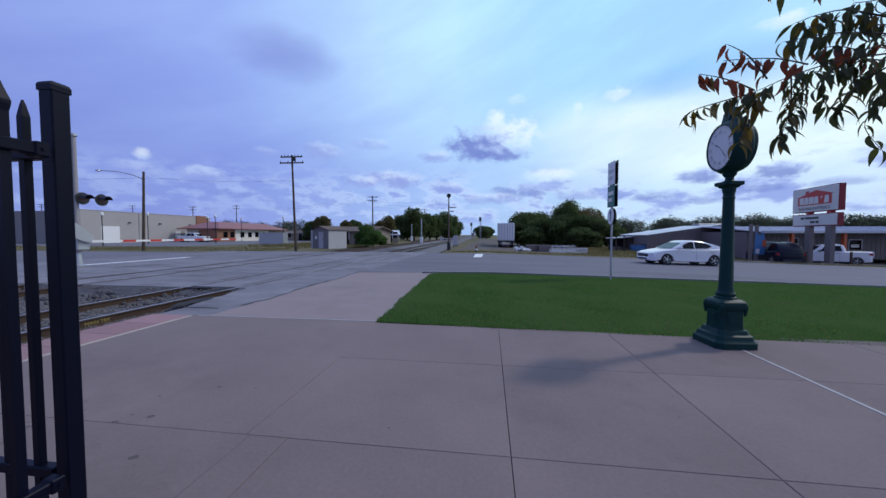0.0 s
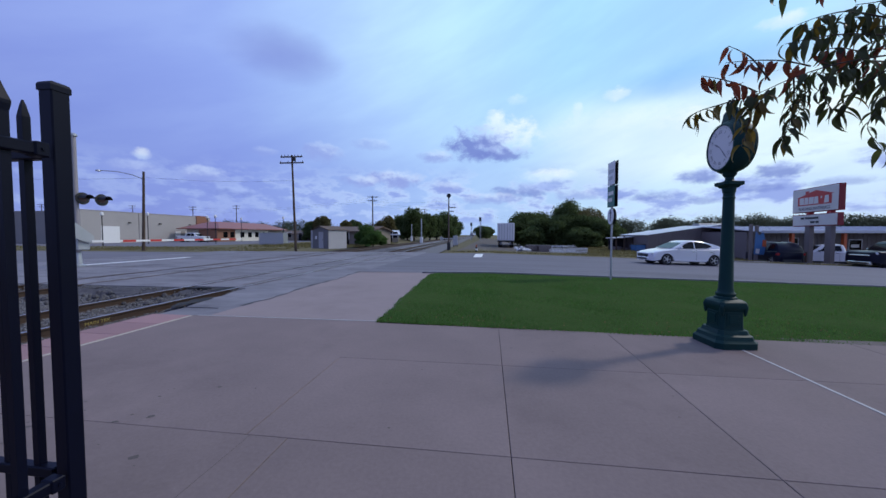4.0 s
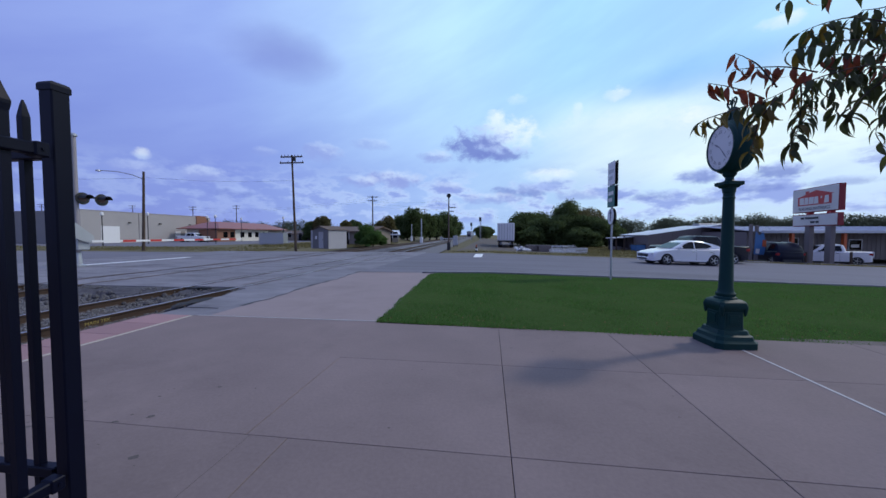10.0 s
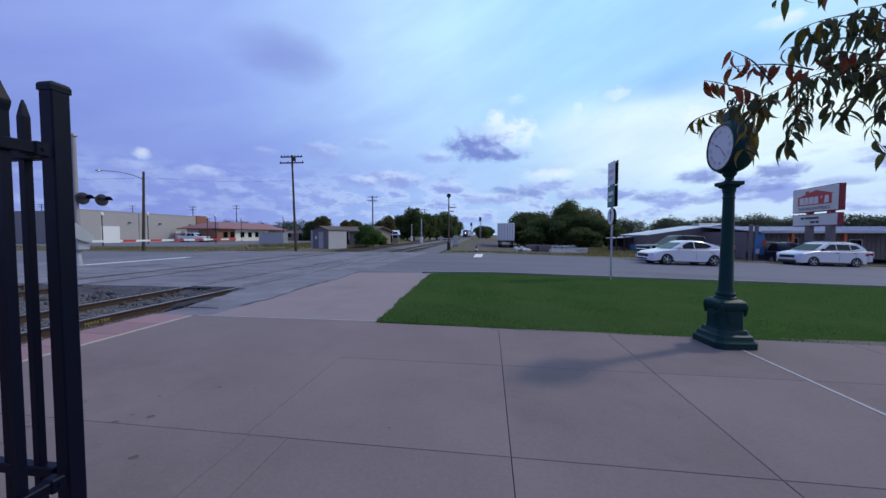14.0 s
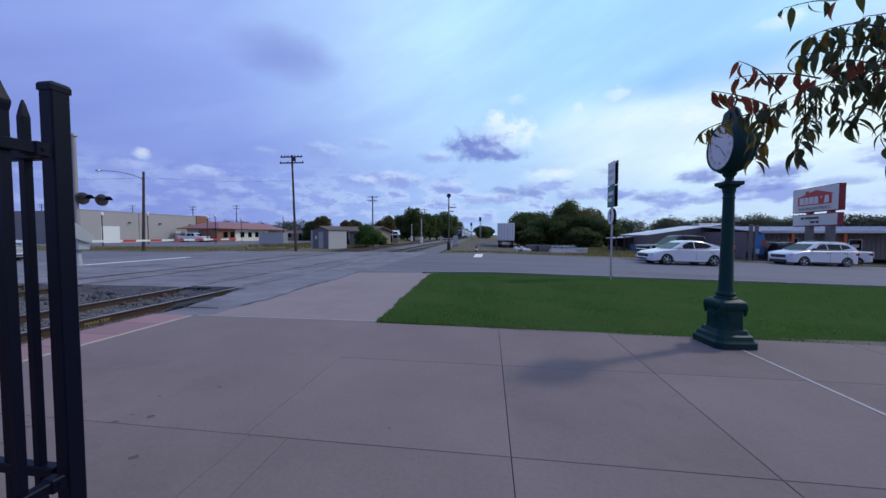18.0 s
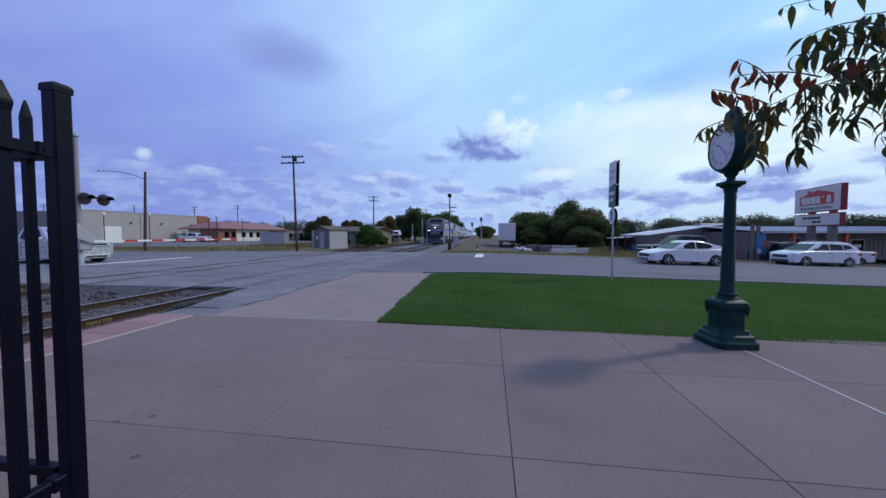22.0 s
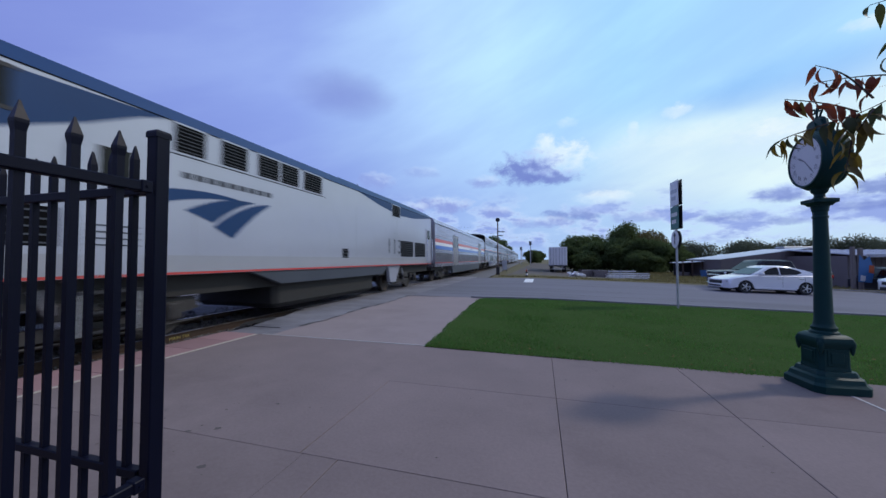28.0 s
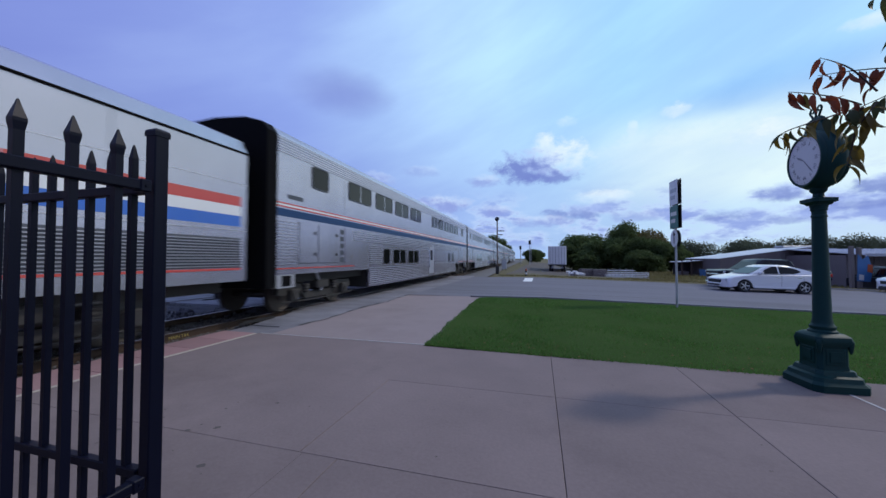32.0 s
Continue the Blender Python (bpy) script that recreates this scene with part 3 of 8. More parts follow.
J = 0.0023
for i in range(len(XL) - 1):
    for j in range(len(YL) - 1):
        if i < 2 and j > 4:
            continue
        x0, x1, y0, y1 = XL[i] + J, XL[i + 1] - J, YL[j] + J, YL[j + 1] - J
        if j == len(YL) - 2:
            pts = [(x0, y0), (x1, y0), (x1, lawn_near(x1) - 0.01), (x0, lawn_near(x0) - 0.01)]
            if x0 > 6.2:
                pts = [(x0, y0), (x1, y0), (x1, max(y0 + 0.2, lawn_near(x1))), (x0, max(y0 + 0.2, lawn_near(x0)))]
        else:
            pts = [(x0, y0), (x1, y0), (x1, y1), (x0, y1)]
        slab_piece("slab", pts, -0.05, 0.0, CONCRETE, pavement)
# beside the platform edge one large slab runs on round a smaller one
slab_piece("slab", [(-5.28 + J, 2.21 + J), (-1.745 - J, 2.21 + J), (-1.745 - J, 3.79 + J), (0.15 - J, 3.79 + J), (0.15 - J, lawn_near(0.15) - 0.01), (-1.9, 5.455), (-5.28 + J, 5.455)], -0.05, 0.0, CONCRETE, pavement)
slab_piece("slab", [(-1.745 + J, 2.21 + J), (0.15 - J, 2.21 + J), (0.15 - J, 3.79 - J), (-1.745 + J, 3.79 - J)], -0.05, 0.0, CONCRETE, pavement)
# a saw cut filled pale, east of the clock, and the pale seam at the apron
single("pale_seam", Mesher().box(3.155, 3.185, -2.5, 5.2, -0.02, 0.004), CAULK, "pale caulked seam in the pavement", "seam", kind="structure")
single("apron_seam", Mesher().slab([(-5.2, 5.45), (-1.8, 5.465), (-1.8, 5.49), (-5.2, 5.475)], "z", -0.02, 0.004), CAULK, "pale caulked seam at the pavement's end", "seam", kind="structure")
single("narrow_seam", Mesher().box(-1.712, -1.709, -2.5, 2.2, -0.02, 0.001), JOINT, "thin dark saw cut in the pavement", "seam", kind="structure")
# apron that runs on to the road
apron = single("apron", Mesher().box(-5.02, -1.8, 5.5, 12.9, -0.4, -0.03), JOINT, "concrete walkway leading to the road", "walkway", kind="structure")
for y0, y1 in ((5.5, 12.85),):
    slab_piece("slab", [(-5.0, y0), (-1.74, y0), (-1.95, y1 - 0.2), (-2.2, y1), (-5.0, y1)], -0.05, 0.0, CONCRETE_PALE, apron)
# the edge of the platform: a pale line, then pink pavers
single("edge_line", Mesher().box(-5.33, -5.27, -14, 5.42, -0.03, 0.004), LINE_YELLOW, "faded pale line before the platform edge", "line", kind="structure")
edge = single("platform_edge", Mesher().box(-6.1, -5.34, -14, 6.1, -0.40, -0.02), CONCRETE_OLD, "platform edge strip of pink pavers", "platform edge", kind="structure")
paver_me = Mesher().box(-0.375, 0.375, -0.298, 0.298, -0.03, 0.004, 0.004).mesh("paver", PINK)
for k in range(32):
    p = new("paver", paver_me)
    p.location, p.parent = (-5.72, 5.14 - 0.605 * k, 0.0), edge

# ---- tracks ----
trackbed = Mesher()
for cx in (TRACK_X, SECOND_X):
    ys = lines((-60, 8.4, 6), (8.4, 28, 4), (28, 200, 20), (200, 700, 12))
    trackbed.loft([[(cx + track_shift(y) + dx, y, z) for dx, z in ((-3.4, -0.3), (-2.0, -0.16), (2.0, -0.16), (3.4, -0.3))] for y in ys], close=False)
single("trackbed", trackbed, BALLAST, "grey crushed stone trackbed", "trackbed", kind="structure", smooth=60)


def rail_ring(x, y):
    prof = [(-0.07, -0.17), (0.07, -0.17), (0.07, -0.155), (0.012, -0.13), (0.012, -0.045), (0.036, -0.03), (0.036, -0.004),
            (-0.036, -0.004), (-0.036, -0.03), (-0.012, -0.045), (-0.012, -0.13), (-0.07, -0.155)]
    return [(x + track_shift(y) + dx, y, z) for dx, z in prof]


ry = lines((-60, 5, 4), (5, 25, 10), (25, 700, 30))
for k, x in enumerate((NEAR_RAIL, FAR_RAIL, SECOND_X + 0.755, SECOND_X - 0.755)):
    rail = single("rail", Mesher().loft([rail_ring(x, y) for y in ry], caps=True), RAIL, "rusty steel rail with a worn bright top", "rail", "rails of the two tracks", smooth=None)
    top = Mesher().loft([[(x + track_shift(y) - 0.03, y, -0.003), (x + track_shift(y) - 0.024, y, 0.0), (x + track_shift(y) + 0.024, y, 0.0), (x + track_shift(y) + 0.03, y, -0.003)] for y in ry], close=False)
    part("rail_top", top, RAIL_TOP if k < 2 else RAIL, rail, "bright worn running surface")
tie_me = Mesher().box(-1.3, 1.3, -0.115, 0.115, -0.09, 0.09, 0.012).mesh("tie", TIE)
ties = thing("railway_ties", pose(0, 0, 0), "rows of dark creosoted wooden ties", "railway ties")
for cx in (TRACK_X, SECOND_X):
    k = 0
    y = -12.0
    while y < 90:
        if not 8.2 < y < 28.2:
            t = new("tie", tie_me)
            t.parent = ties
            t.matrix_basis = pose(cx + track_shift(y), y, -0.245 + random.uniform(-0.008, 0.008), 0, 0, random.uniform(-1, 1))
        y += 0.53


def stones(name, n, place, size, label):
    rng = np.random.default_rng(len(name) + n)
    v, f = [], []
    for _ in range(n):
        x, y, z = place(rng)
        s = size * rng.uniform(0.6, 1.3)
        k = len(v)
        q = rng.uniform(0.55, 1.25, 6) * s
        t = rng.uniform(-0.4, 0.4, 6) * s
        v += [(x + q[0], y + t[0], z + t[1]), (x - q[1], y + t[2], z), (x + t[3], y + q[2], z + t[0]), (x + t[4], y - q[3], z), (x + t[5], y + t[1], z + q[4] * 0.8), (x, y, z - q[5])]
        f += [(k, k + 2, k + 4), (k + 2, k + 1, k + 4), (k + 1, k + 3, k + 4), (k + 3, k, k + 4), (k + 2, k, k + 5), (k + 1, k + 2, k + 5), (k + 3, k + 1, k + 5), (k, k + 3, k + 5)]
    me = bpy.data.meshes.new(name)
    me.from_pydata(v, [], f)
    me.materials.append(BALLAST)
    return tagged(new(name, me), label, "ballast", kind="stuff")


def near_stone(rng):
    x = rng.uniform(-16.2, -6.25)
    y = rng.uniform(0.0, 8.3) if rng.random() < 0.8 else rng.uniform(28.2, 40)
    d = min(abs(x - TRACK_X), abs(x - SECOND_X))
    return x + track_shift(y), y, -0.145 - 0.06 * max(0, d - 1.8) + (0.13 * smooth_step(7.75, 8.35, y) if y < 9 and rng.random() < 0.6 else 0)


stones("ballast", 26000, near_stone, 0.028, "loose grey crushed stone between the rails")

# the crossing: concrete panels with flangeways at the rails
crossing = single("crossing", sheet(Mesher(), [-24, -5.0], lines((8.4, 28, 8)), lambda x, y: -0.2), JOINT, "road crossing bed under concrete panels", "crossing", kind="structure")


def crossing_strip(xa, xb, y0, y1, cut, bend=True):
    n = max(1, round((y1 - y0) / cut))
    for k in range(n):
        a, c = y0 + (y1 - y0) * k / n + 0.008, y0 + (y1 - y0) * (k + 1) / n - 0.008
        sa, sc = (track_shift(a), track_shift(c)) if bend else (0, 0)
        xa_s, xc_s = (xa, xa) if xa == -24 else (xa + sa, xa + sc)
        xb_s, xd_s = (xb, xb) if xb == -5.01 else (xb + sa, xb + sc)
        slab_piece("panel", [(xa_s, a), (xb_s, a), (xd_s, c), (xc_s, c)], -0.15, -0.004 + random.uniform(-0.003, 0.003), CONCRETE_OLD, crossing)


R1, R2 = SECOND_X + 0.755, SECOND_X - 0.755
crossing_strip(NEAR_RAIL + 0.09, -5.01, 8.45, 28, 4.9)
crossing_strip(FAR_RAIL + 0.11, NEAR_RAIL - 0.11, 8.6, 28, 2.44)
crossing_strip(R1 + 0.09, FAR_RAIL - 0.09, 8.4, 28, 4.9)
crossing_strip(R2 + 0.11, R1 - 0.11, 8.4, 28, 2.44)
crossing_strip(-24, R2 - 0.09, 8.4, 28, 4.9)
# broken asphalt wedge between platform edge and crossing
wedge = Mesher().slab([(-6.55, 8.5), (-6.5, 7.9), (-6.32, 7.4), (-6.36, 7.0), (-6.2, 6.6), (-6.08, 6.11), (-5.335, 6.11), (-5.335, 5.46), (-5.01, 5.5), (-5.01, 8.44)], "z", -0.3, -0.006)
single("asphalt_wedge", wedge, CONCRETE_OLD, "broken grey paving wedge beside the rail", "paving", kind="structure")
# crumbling asphalt where the paving gives way to the ballast
CRUMB = mat("crumbled_asphalt", (0.075, 0.070, 0.075), 0.95, var=0.5, scale=6, fine=40, bump=0.8, bump_dist=0.01)
rng = random.Random(4)


def ragged_slope(x0, x1, y0, y1, z0, z1, nx, ny):
    """An uneven ramp of broken asphalt falling from the paving (y1, z1) to the stones (y0, z0)."""
    rows_ = []
    for j in range(ny + 1):
        v = j / ny
        rows_.append([(x0 + (x1 - x0) * i / nx, y0 + (y1 - y0) * v + (rng.uniform(-0.16, 0.16) if j == 0 else rng.uniform(-0.05, 0.05)) * (1 - 0.8 * v),
                       z0 + (z1 - z0) * v ** 0.7 + rng.uniform(-0.05, 0.04) * (1 - v * 0.8)) for i in range(nx + 1)])
    return Mesher().loft(rows_, close=False)


for x0, x1, y0 in ((FAR_RAIL + 0.13, NEAR_RAIL - 0.14, 7.75), (SECOND_X + 0.86, FAR_RAIL - 0.11, 7.7), (SECOND_X - 0.62, SECOND_X + 0.62, 7.9), (-16.5, SECOND_X - 0.86, 7.7), (NEAR_RAIL + 0.10, -6.2, 7.5)):
    single("asphalt_ramp", ragged_slope(x0, x1, y0, 8.47 if x1 < -7 else 8.52, -0.165, -0.008, max(4, int((x1 - x0) / 0.11)), 9), CRUMB, "ragged ramp of crumbling asphalt before the crossing", "paving", kind="structure", smooth=60)
lump = Mesher()
for k in range(150):
    x, y = (rng.uniform(-6.75, -6.12), rng.uniform(5.9, 8.2)) if k < 70 else (rng.uniform(-11.5, -7.0), rng.uniform(6.5, 8.1))
    if k < 70 and x > -6.3 and y > 6.6:
        continue
    s_ = rng.uniform(0.02, 0.075)
    lump.lathe([(s_ * 0.9, -0.17), (s_ * 1.15, -0.14 + s_ * rng.uniform(0.2, 0.5)), (s_ * 0.55, -0.11 + s_ * rng.uniform(0.5, 0.9))], 6, (x, y, 0), rng.random() * 3)
single("asphalt_crumbs", lump, CRUMB, "crumbled dark asphalt lumps beside the rail", "rubble", kind="stuff", smooth=None)

# tar seams and tyre-dark streaks on the crossing and the road
TAR = mat("tar_seam", (0.035, 0.033, 0.033), 0.7, var=0.3, scale=5)
rng = random.Random(21)
for k in range(64):
    x, y = rng.uniform(-22, -5.6), rng.uniform(8.8, 27)
    along = rng.random() < 0.55
    pts = []
    for q in range(9):
        u = q / 8
        ln = rng.uniform(2.0, 2.6)
        pts.append((x + (ln * u * 2 if along else 0.12 * math.sin(q * 1.7 + k)), y + (0.10 * math.sin(q * 1.3 + k) if along else ln * u * 2)))
    pts = [p_ for p_ in pts if -22 < p_[0] < -5.3 and 8.6 < p_[1] < 27.8]
    if len(pts) < 3:
        continue
    w = rng.uniform(0.006, 0.03)
    single("tar_seam", Mesher().loft([[(a - (0 if along else w), b - (w if along else 0), 0.002), (a + (0 if along else w), b + (w if along else 0), 0.002)] for a, b in pts], close=False), TAR, "dark tar seam on the paving", "seam", kind="structure")
for y, x0, x1, w in ((15.2, -4.8, 6, 0.05), (17.6, -4.6, 4, 0.035), (14.1, -4.8, 1.5, 0.03), (22.4, -4.8, 7, 0.04)):
    single("tar_seam", Mesher().loft([[(x, y + 0.05 * math.sin(x * 2.1) - w, ground_z(x, y) + 0.004), (x, y + 0.05 * math.sin(x * 2.1) + w, ground_z(x, y) + 0.004)] for x in lines((x0, x1, 14))], close=False), TAR, "dark tar seam along the road", "seam", kind="structure")
single("panel_joint", Mesher().loft([[(-5.04 + 0.07 * math.sin(y * 1.9) + 0.04 * math.sin(y * 7.3), y, 0.002), (-4.985 + 0.07 * math.sin(y * 1.9 + 0.4) + 0.03 * math.sin(y * 9.1), y, 0.002)] for y in lines((6.3, 13.0, 60))], close=False), TAR, "ragged dark joint beside the walkway", "seam", kind="structure")
# holes beside the rail: flat patches with crumbling rims, their shade painted near-black
POTHOLE = mat("pothole_shade", (0.016, 0.015, 0.015), 0.9, var=0.5, scale=9)
for cx, cy, rx_, ry_ in ((-6.36, 6.55, 0.20, 0.55), (-7.05, 8.25, 0.16, 0.34), (-7.9, 8.32, 0.5, 0.10)):
    ring = [(cx + rx_ * rng.uniform(0.7, 1.15) * math.cos(6.283 * i / 16), cy + ry_ * rng.uniform(0.7, 1.15) * math.sin(6.283 * i / 16)) for i in range(16)]
    hole = Mesher().loft([[(x, y, 0.003) for x, y in ring], [(cx + (x - cx) * 0.8, cy + (y - cy) * 0.8, 0.012 + rng.uniform(-0.006, 0.006)) for x, y in ring], [(cx + (x - cx) * 0.4, cy + (y - cy) * 0.4, 0.004) for x, y in ring]])
    hole.f.append(tuple(range(32, 48)))
    single("pothole", hole, POTHOLE, "pothole as a flat patch with its shade painted near-black", "pothole", kind="structure", smooth=None)
# rust-brown streaks along the flangeways of the crossing
RUST = mat("rust_stained_concrete", (0.135, 0.105, 0.10), 0.9, var=0.5, scale=3, fine=12, stretch=(3, 0.4, 1))
for x in (NEAR_RAIL + 0.16, NEAR_RAIL - 0.2, FAR_RAIL + 0.2, FAR_RAIL - 0.18, SECOND_X + 0.95, SECOND_X + 0.55, SECOND_X - 0.55, SECOND_X - 0.95):
    y = 9.0
    while y < 26:
        ln, w = rng.uniform(0.8, 3.0), rng.uniform(0.02, 0.07)
        single("rust_streak", Mesher().loft([[(x + track_shift(y + ln * k / 6) - w * rng.uniform(0.4, 1.2), y + ln * k / 6, 0.0012), (x + track_shift(y + ln * k / 6) + w * rng.uniform(0.4, 1.2), y + ln * k / 6, 0.0012)] for k in range(7)], close=False),
               RUST, "rusty stain along the rail", "stain", kind="structure")
        y += ln + rng.uniform(0.3, 2.5)
# dark blotches of dirt and gum on the pavement
DIRT = mat("dirt_spot", (0.085, 0.072, 0.064), 0.9, var=0.4, scale=20)
spots = Mesher()
for k in range(46):
    x, y = rng.uniform(-4.6, 3.0), rng.uniform(1.0, 5.2)
    if k < 16:
        x, y = rng.uniform(-3.6, -2.2), rng.uniform(1.5, 2.9)
    r = rng.uniform(0.006, 0.045) if k < 16 else rng.uniform(0.004, 0.014)
    m_ = 9
    spots.add([(x + r * rng.uniform(0.5, 1.3) * math.cos(6.283 * i / m_), y + 0.7 * r * rng.uniform(0.5, 1.3) * math.sin(6.283 * i / m_), 0.0015) for i in range(m_)], [tuple(range(m_))])
tagged(part("dirt_spots", spots, DIRT, None), "small dark dirt and gum spots on the pavement", "stain", kind="stuff")
letters("rail_marking", "MAIN TRK", 0.088, mat("yellow_marking_paint", (0.32, 0.25, 0.07), 0.7, var=0.3, scale=20), None, Matrix.Translation((NEAR_RAIL + 0.0135, 5.11, -0.090)) @ pose(0, 0, 0, 90, 0, 90), 0.0015)
tagged(bpy.data.objects["rail_marking"], "yellow stencilled marking on the rail web", "marking", kind="structure")
# ---- fence at the corner of the platform ----


def picket(z0, z1, w, flare):
    """A square bar with a pressed spear point."""
    h = w / 2
    b = Mesher()
    sq = lambda r, z: [(-r, -r, z), (r, -r, z), (r, r, z), (-r, r, z)]
    b.loft([sq(h, z0), sq(h, z1 - 0.090), sq(h * flare, z1 - 0.066), sq(h * flare, z1 - 0.056), sq(h * 0.5, z1 - 0.018), sq(0.002, z1)], caps=True)
    return b.mesh("picket", FENCE)


def make_fence():
    f = thing("metal_fence", pose(-1.44, 0.965, 0), "black powder-coated steel picket fence with spear points", "fence")
    post = Mesher().box(-0.020, 0.032, -0.021, 0.031, 0, 1.935, 0.004)
    p = part("post", post, FENCE, f, smooth=None)
    cap = Mesher()
    sq = lambda r, z: [(-r, -r, z), (r, -r, z), (r, r, z), (-r, r, z)]
    cap.loft([[(x + 0.006, y + 0.005, z) for x, y, z in sq(r, z)] for r, z in ((0.0285, 1.922), (0.0285, 1.940), (0.0255, 1.948), (0.017, 1.953), (0.005, 1.955))], caps=True)
    part("post_cap", cap, FENCE, p, "pressed black post cap", smooth=None)
    me = picket(0.05, 1.905, 0.0235, 1.30)
    plain = picket(0.05, 1.903, 0.0225, 1.0)
    for i in range(1, 16):
        o = new("picket", me)
        o.location, o.parent = (0.015, -0.01 - 0.1205 * i, 0), f
    for i in range(1, 18):
        o = new("picket", plain)
        o.location, o.parent = (0.01 - 0.1245 * i, 0.0, 0), f
    for z in (1.720, 0.63, 0.15):
        part("rail_bar", Mesher().box(0.003, 0.041, -2.05, -0.038, z - 0.0185, z + 0.0185, 0.004), FENCE, f, smooth=None)
        part("rail_bar", Mesher().box(-2.3, -0.038, -0.018, 0.018, z - 0.0185, z + 0.0185, 0.004), FENCE, f, smooth=None)
        part("bracket", Mesher().box(-0.002, 0.046, -0.075, -0.037, z - 0.023, z + 0.023, 0.004).disc((0.047, -0.055, z), "x", 0.006, 0.006, 8), FENCE, f, "black rail bracket with a screw", smooth=None)
    for dx, dy in ((0.0, -2.09), (-2.34, 0.0)):
        part("post", Mesher().box(dx - 0.038, dx + 0.038, dy - 0.038, dy + 0.038, 0, 1.925, 0.006), FENCE, f, smooth=None)


make_fence()

# ---- the street clock ----


def make_clock():
    c = thing("street_clock", pose(3.115, 4.965, 0, 0, 0, 5), "dark green cast-iron street clock with two dials", "clock")

    def square_steps(prof):
        b = Mesher()
        rings = []
        for r, z in prof:
            k = r * 0.24
            rings.append([(-r, -r + k, z), (-r + k, -r, z), (r - k, -r, z), (r, -r + k, z), (r, r - k, z), (r - k, r, z), (-r + k, r, z), (-r, r - k, z)])
        return b.loft(rings, caps=True)

    part("plinth", square_steps([(0.268, 0.0), (0.268, 0.075), (0.240, 0.105), (0.228, 0.15), (0.200, 0.17), (0.188, 0.21), (0.180, 0.22)]), GREEN, c, smooth=25)
    box = part("pedestal", square_steps([(0.158, 0.21), (0.150, 0.26), (0.148, 0.46), (0.160, 0.485), (0.176, 0.515), (0.180, 0.545), (0.172, 0.575), (0.150, 0.595), (0.125, 0.61)]), GREEN, c, smooth=25)
    for sx, sy in ((1, 0), (-1, 0), (0, 1), (0, -1)):
        b = Mesher().box(-0.09, 0.09, -0.156, -0.146, 0.27, 0.45, 0.006).box(-0.06, 0.06, -0.164, -0.154, 0.30, 0.42, 0.006)
        b.turned(pose(0, 0, 0, 0, 0, math.degrees(math.atan2(sy, sx)) + 90))
        part("panel", b, GREEN, box, "raised panel of the pedestal", smooth=None)
    for sx in (-1, 1):
        for sy in (-1, 1):
            part("corner_scroll", Mesher().lathe([(0.008, 0.40), (0.018, 0.43), (0.024, 0.47), (0.028, 0.50), (0.030, 0.53), (0.018, 0.552), (0.006, 0.56)], 12, (sx * 0.146, sy * 0.146, 0)), GREEN, box, "cast scroll at the pedestal's corner")
    part("column", Mesher().lathe([(0.128, 0.60), (0.122, 0.63), (0.104, 0.645), (0.110, 0.665), (0.110, 0.68), (0.092, 0.70), (0.088, 0.725), (0.080, 0.76), (0.062, 1.92), (0.069, 1.925), (0.069, 1.945), (0.062, 1.955),
                                   (0.064, 2.00), (0.072, 2.01), (0.072, 2.03), (0.080, 2.07)], 20), GREEN, c)
    part("capital", square_steps([(0.080, 2.065), (0.092, 2.085), (0.122, 2.10), (0.122, 2.137), (0.072, 2.15)]), GREEN, c, smooth=25)
    part("neck", Mesher().lathe([(0.072, 2.145), (0.050, 2.165), (0.046, 2.20), (0.070, 2.225), (0.082, 2.27)], 16), GREEN, c)
    R, Z = 0.30, 2.59
    drum = Mesher()
    seg = 40
    rings = []
    for x, r in ((-0.155, R - 0.02), (-0.155, R), (-0.135, R + 0.014), (-0.115, R + 0.014), (-0.105, R + 0.024), (-0.06, R + 0.042), (0.0, R + 0.048), (0.06, R + 0.042), (0.105, R + 0.024), (0.115, R + 0.014), (0.135, R + 0.014), (0.155, R), (0.155, R - 0.02)):
        rings.append([(x, r * math.cos(2 * math.pi * i / seg), Z + r * math.sin(2 * math.pi * i / seg)) for i in range(seg)])
    drum.loft(rings, caps=True)
    d = part("drum", drum, GREEN, c)
    for s in (-1, 1):
        dial = part("dial", Mesher().disc((s * 0.156, 0, Z), "x", R - 0.022, 0.006, 40), DIAL, c, "white enamel clock dial")
        ring = Mesher()
        for k in range(60):
            a = 2 * math.pi * k / 60
            r0, r1, w = (0.242, 0.265, 0.0045) if k % 5 == 0 else (0.252, 0.262, 0.002)
            ca, sa = math.cos(a), math.sin(a)
            ring.add([(s * 0.1605, r * ca - q * sa, Z + r * sa + q * ca) for r, q in ((r0, -w), (r1, -w), (r1, w), (r0, w))], [(0, 1, 2, 3)])
        part("minute_marks", ring, DIAL_INK, dial, "black minute marks", smooth=None)
        for k, txt in enumerate(("XII", "I", "II", "III", "IIII", "V", "VI", "VII", "VIII", "IX", "X", "XI")):
            a = math.radians(90 - 30 * k)
            at = Matrix.Translation((s * 0.1605, s * 0.198 * math.cos(a), Z + 0.198 * math.sin(a))) @ pose(0, 0, 0, 90, 0, 90 * s) @ pose(0, 0, 0, 0, 0, -30 * k)
            letters("numeral", txt, 0.062, DIAL_INK, dial, at, 0.001)
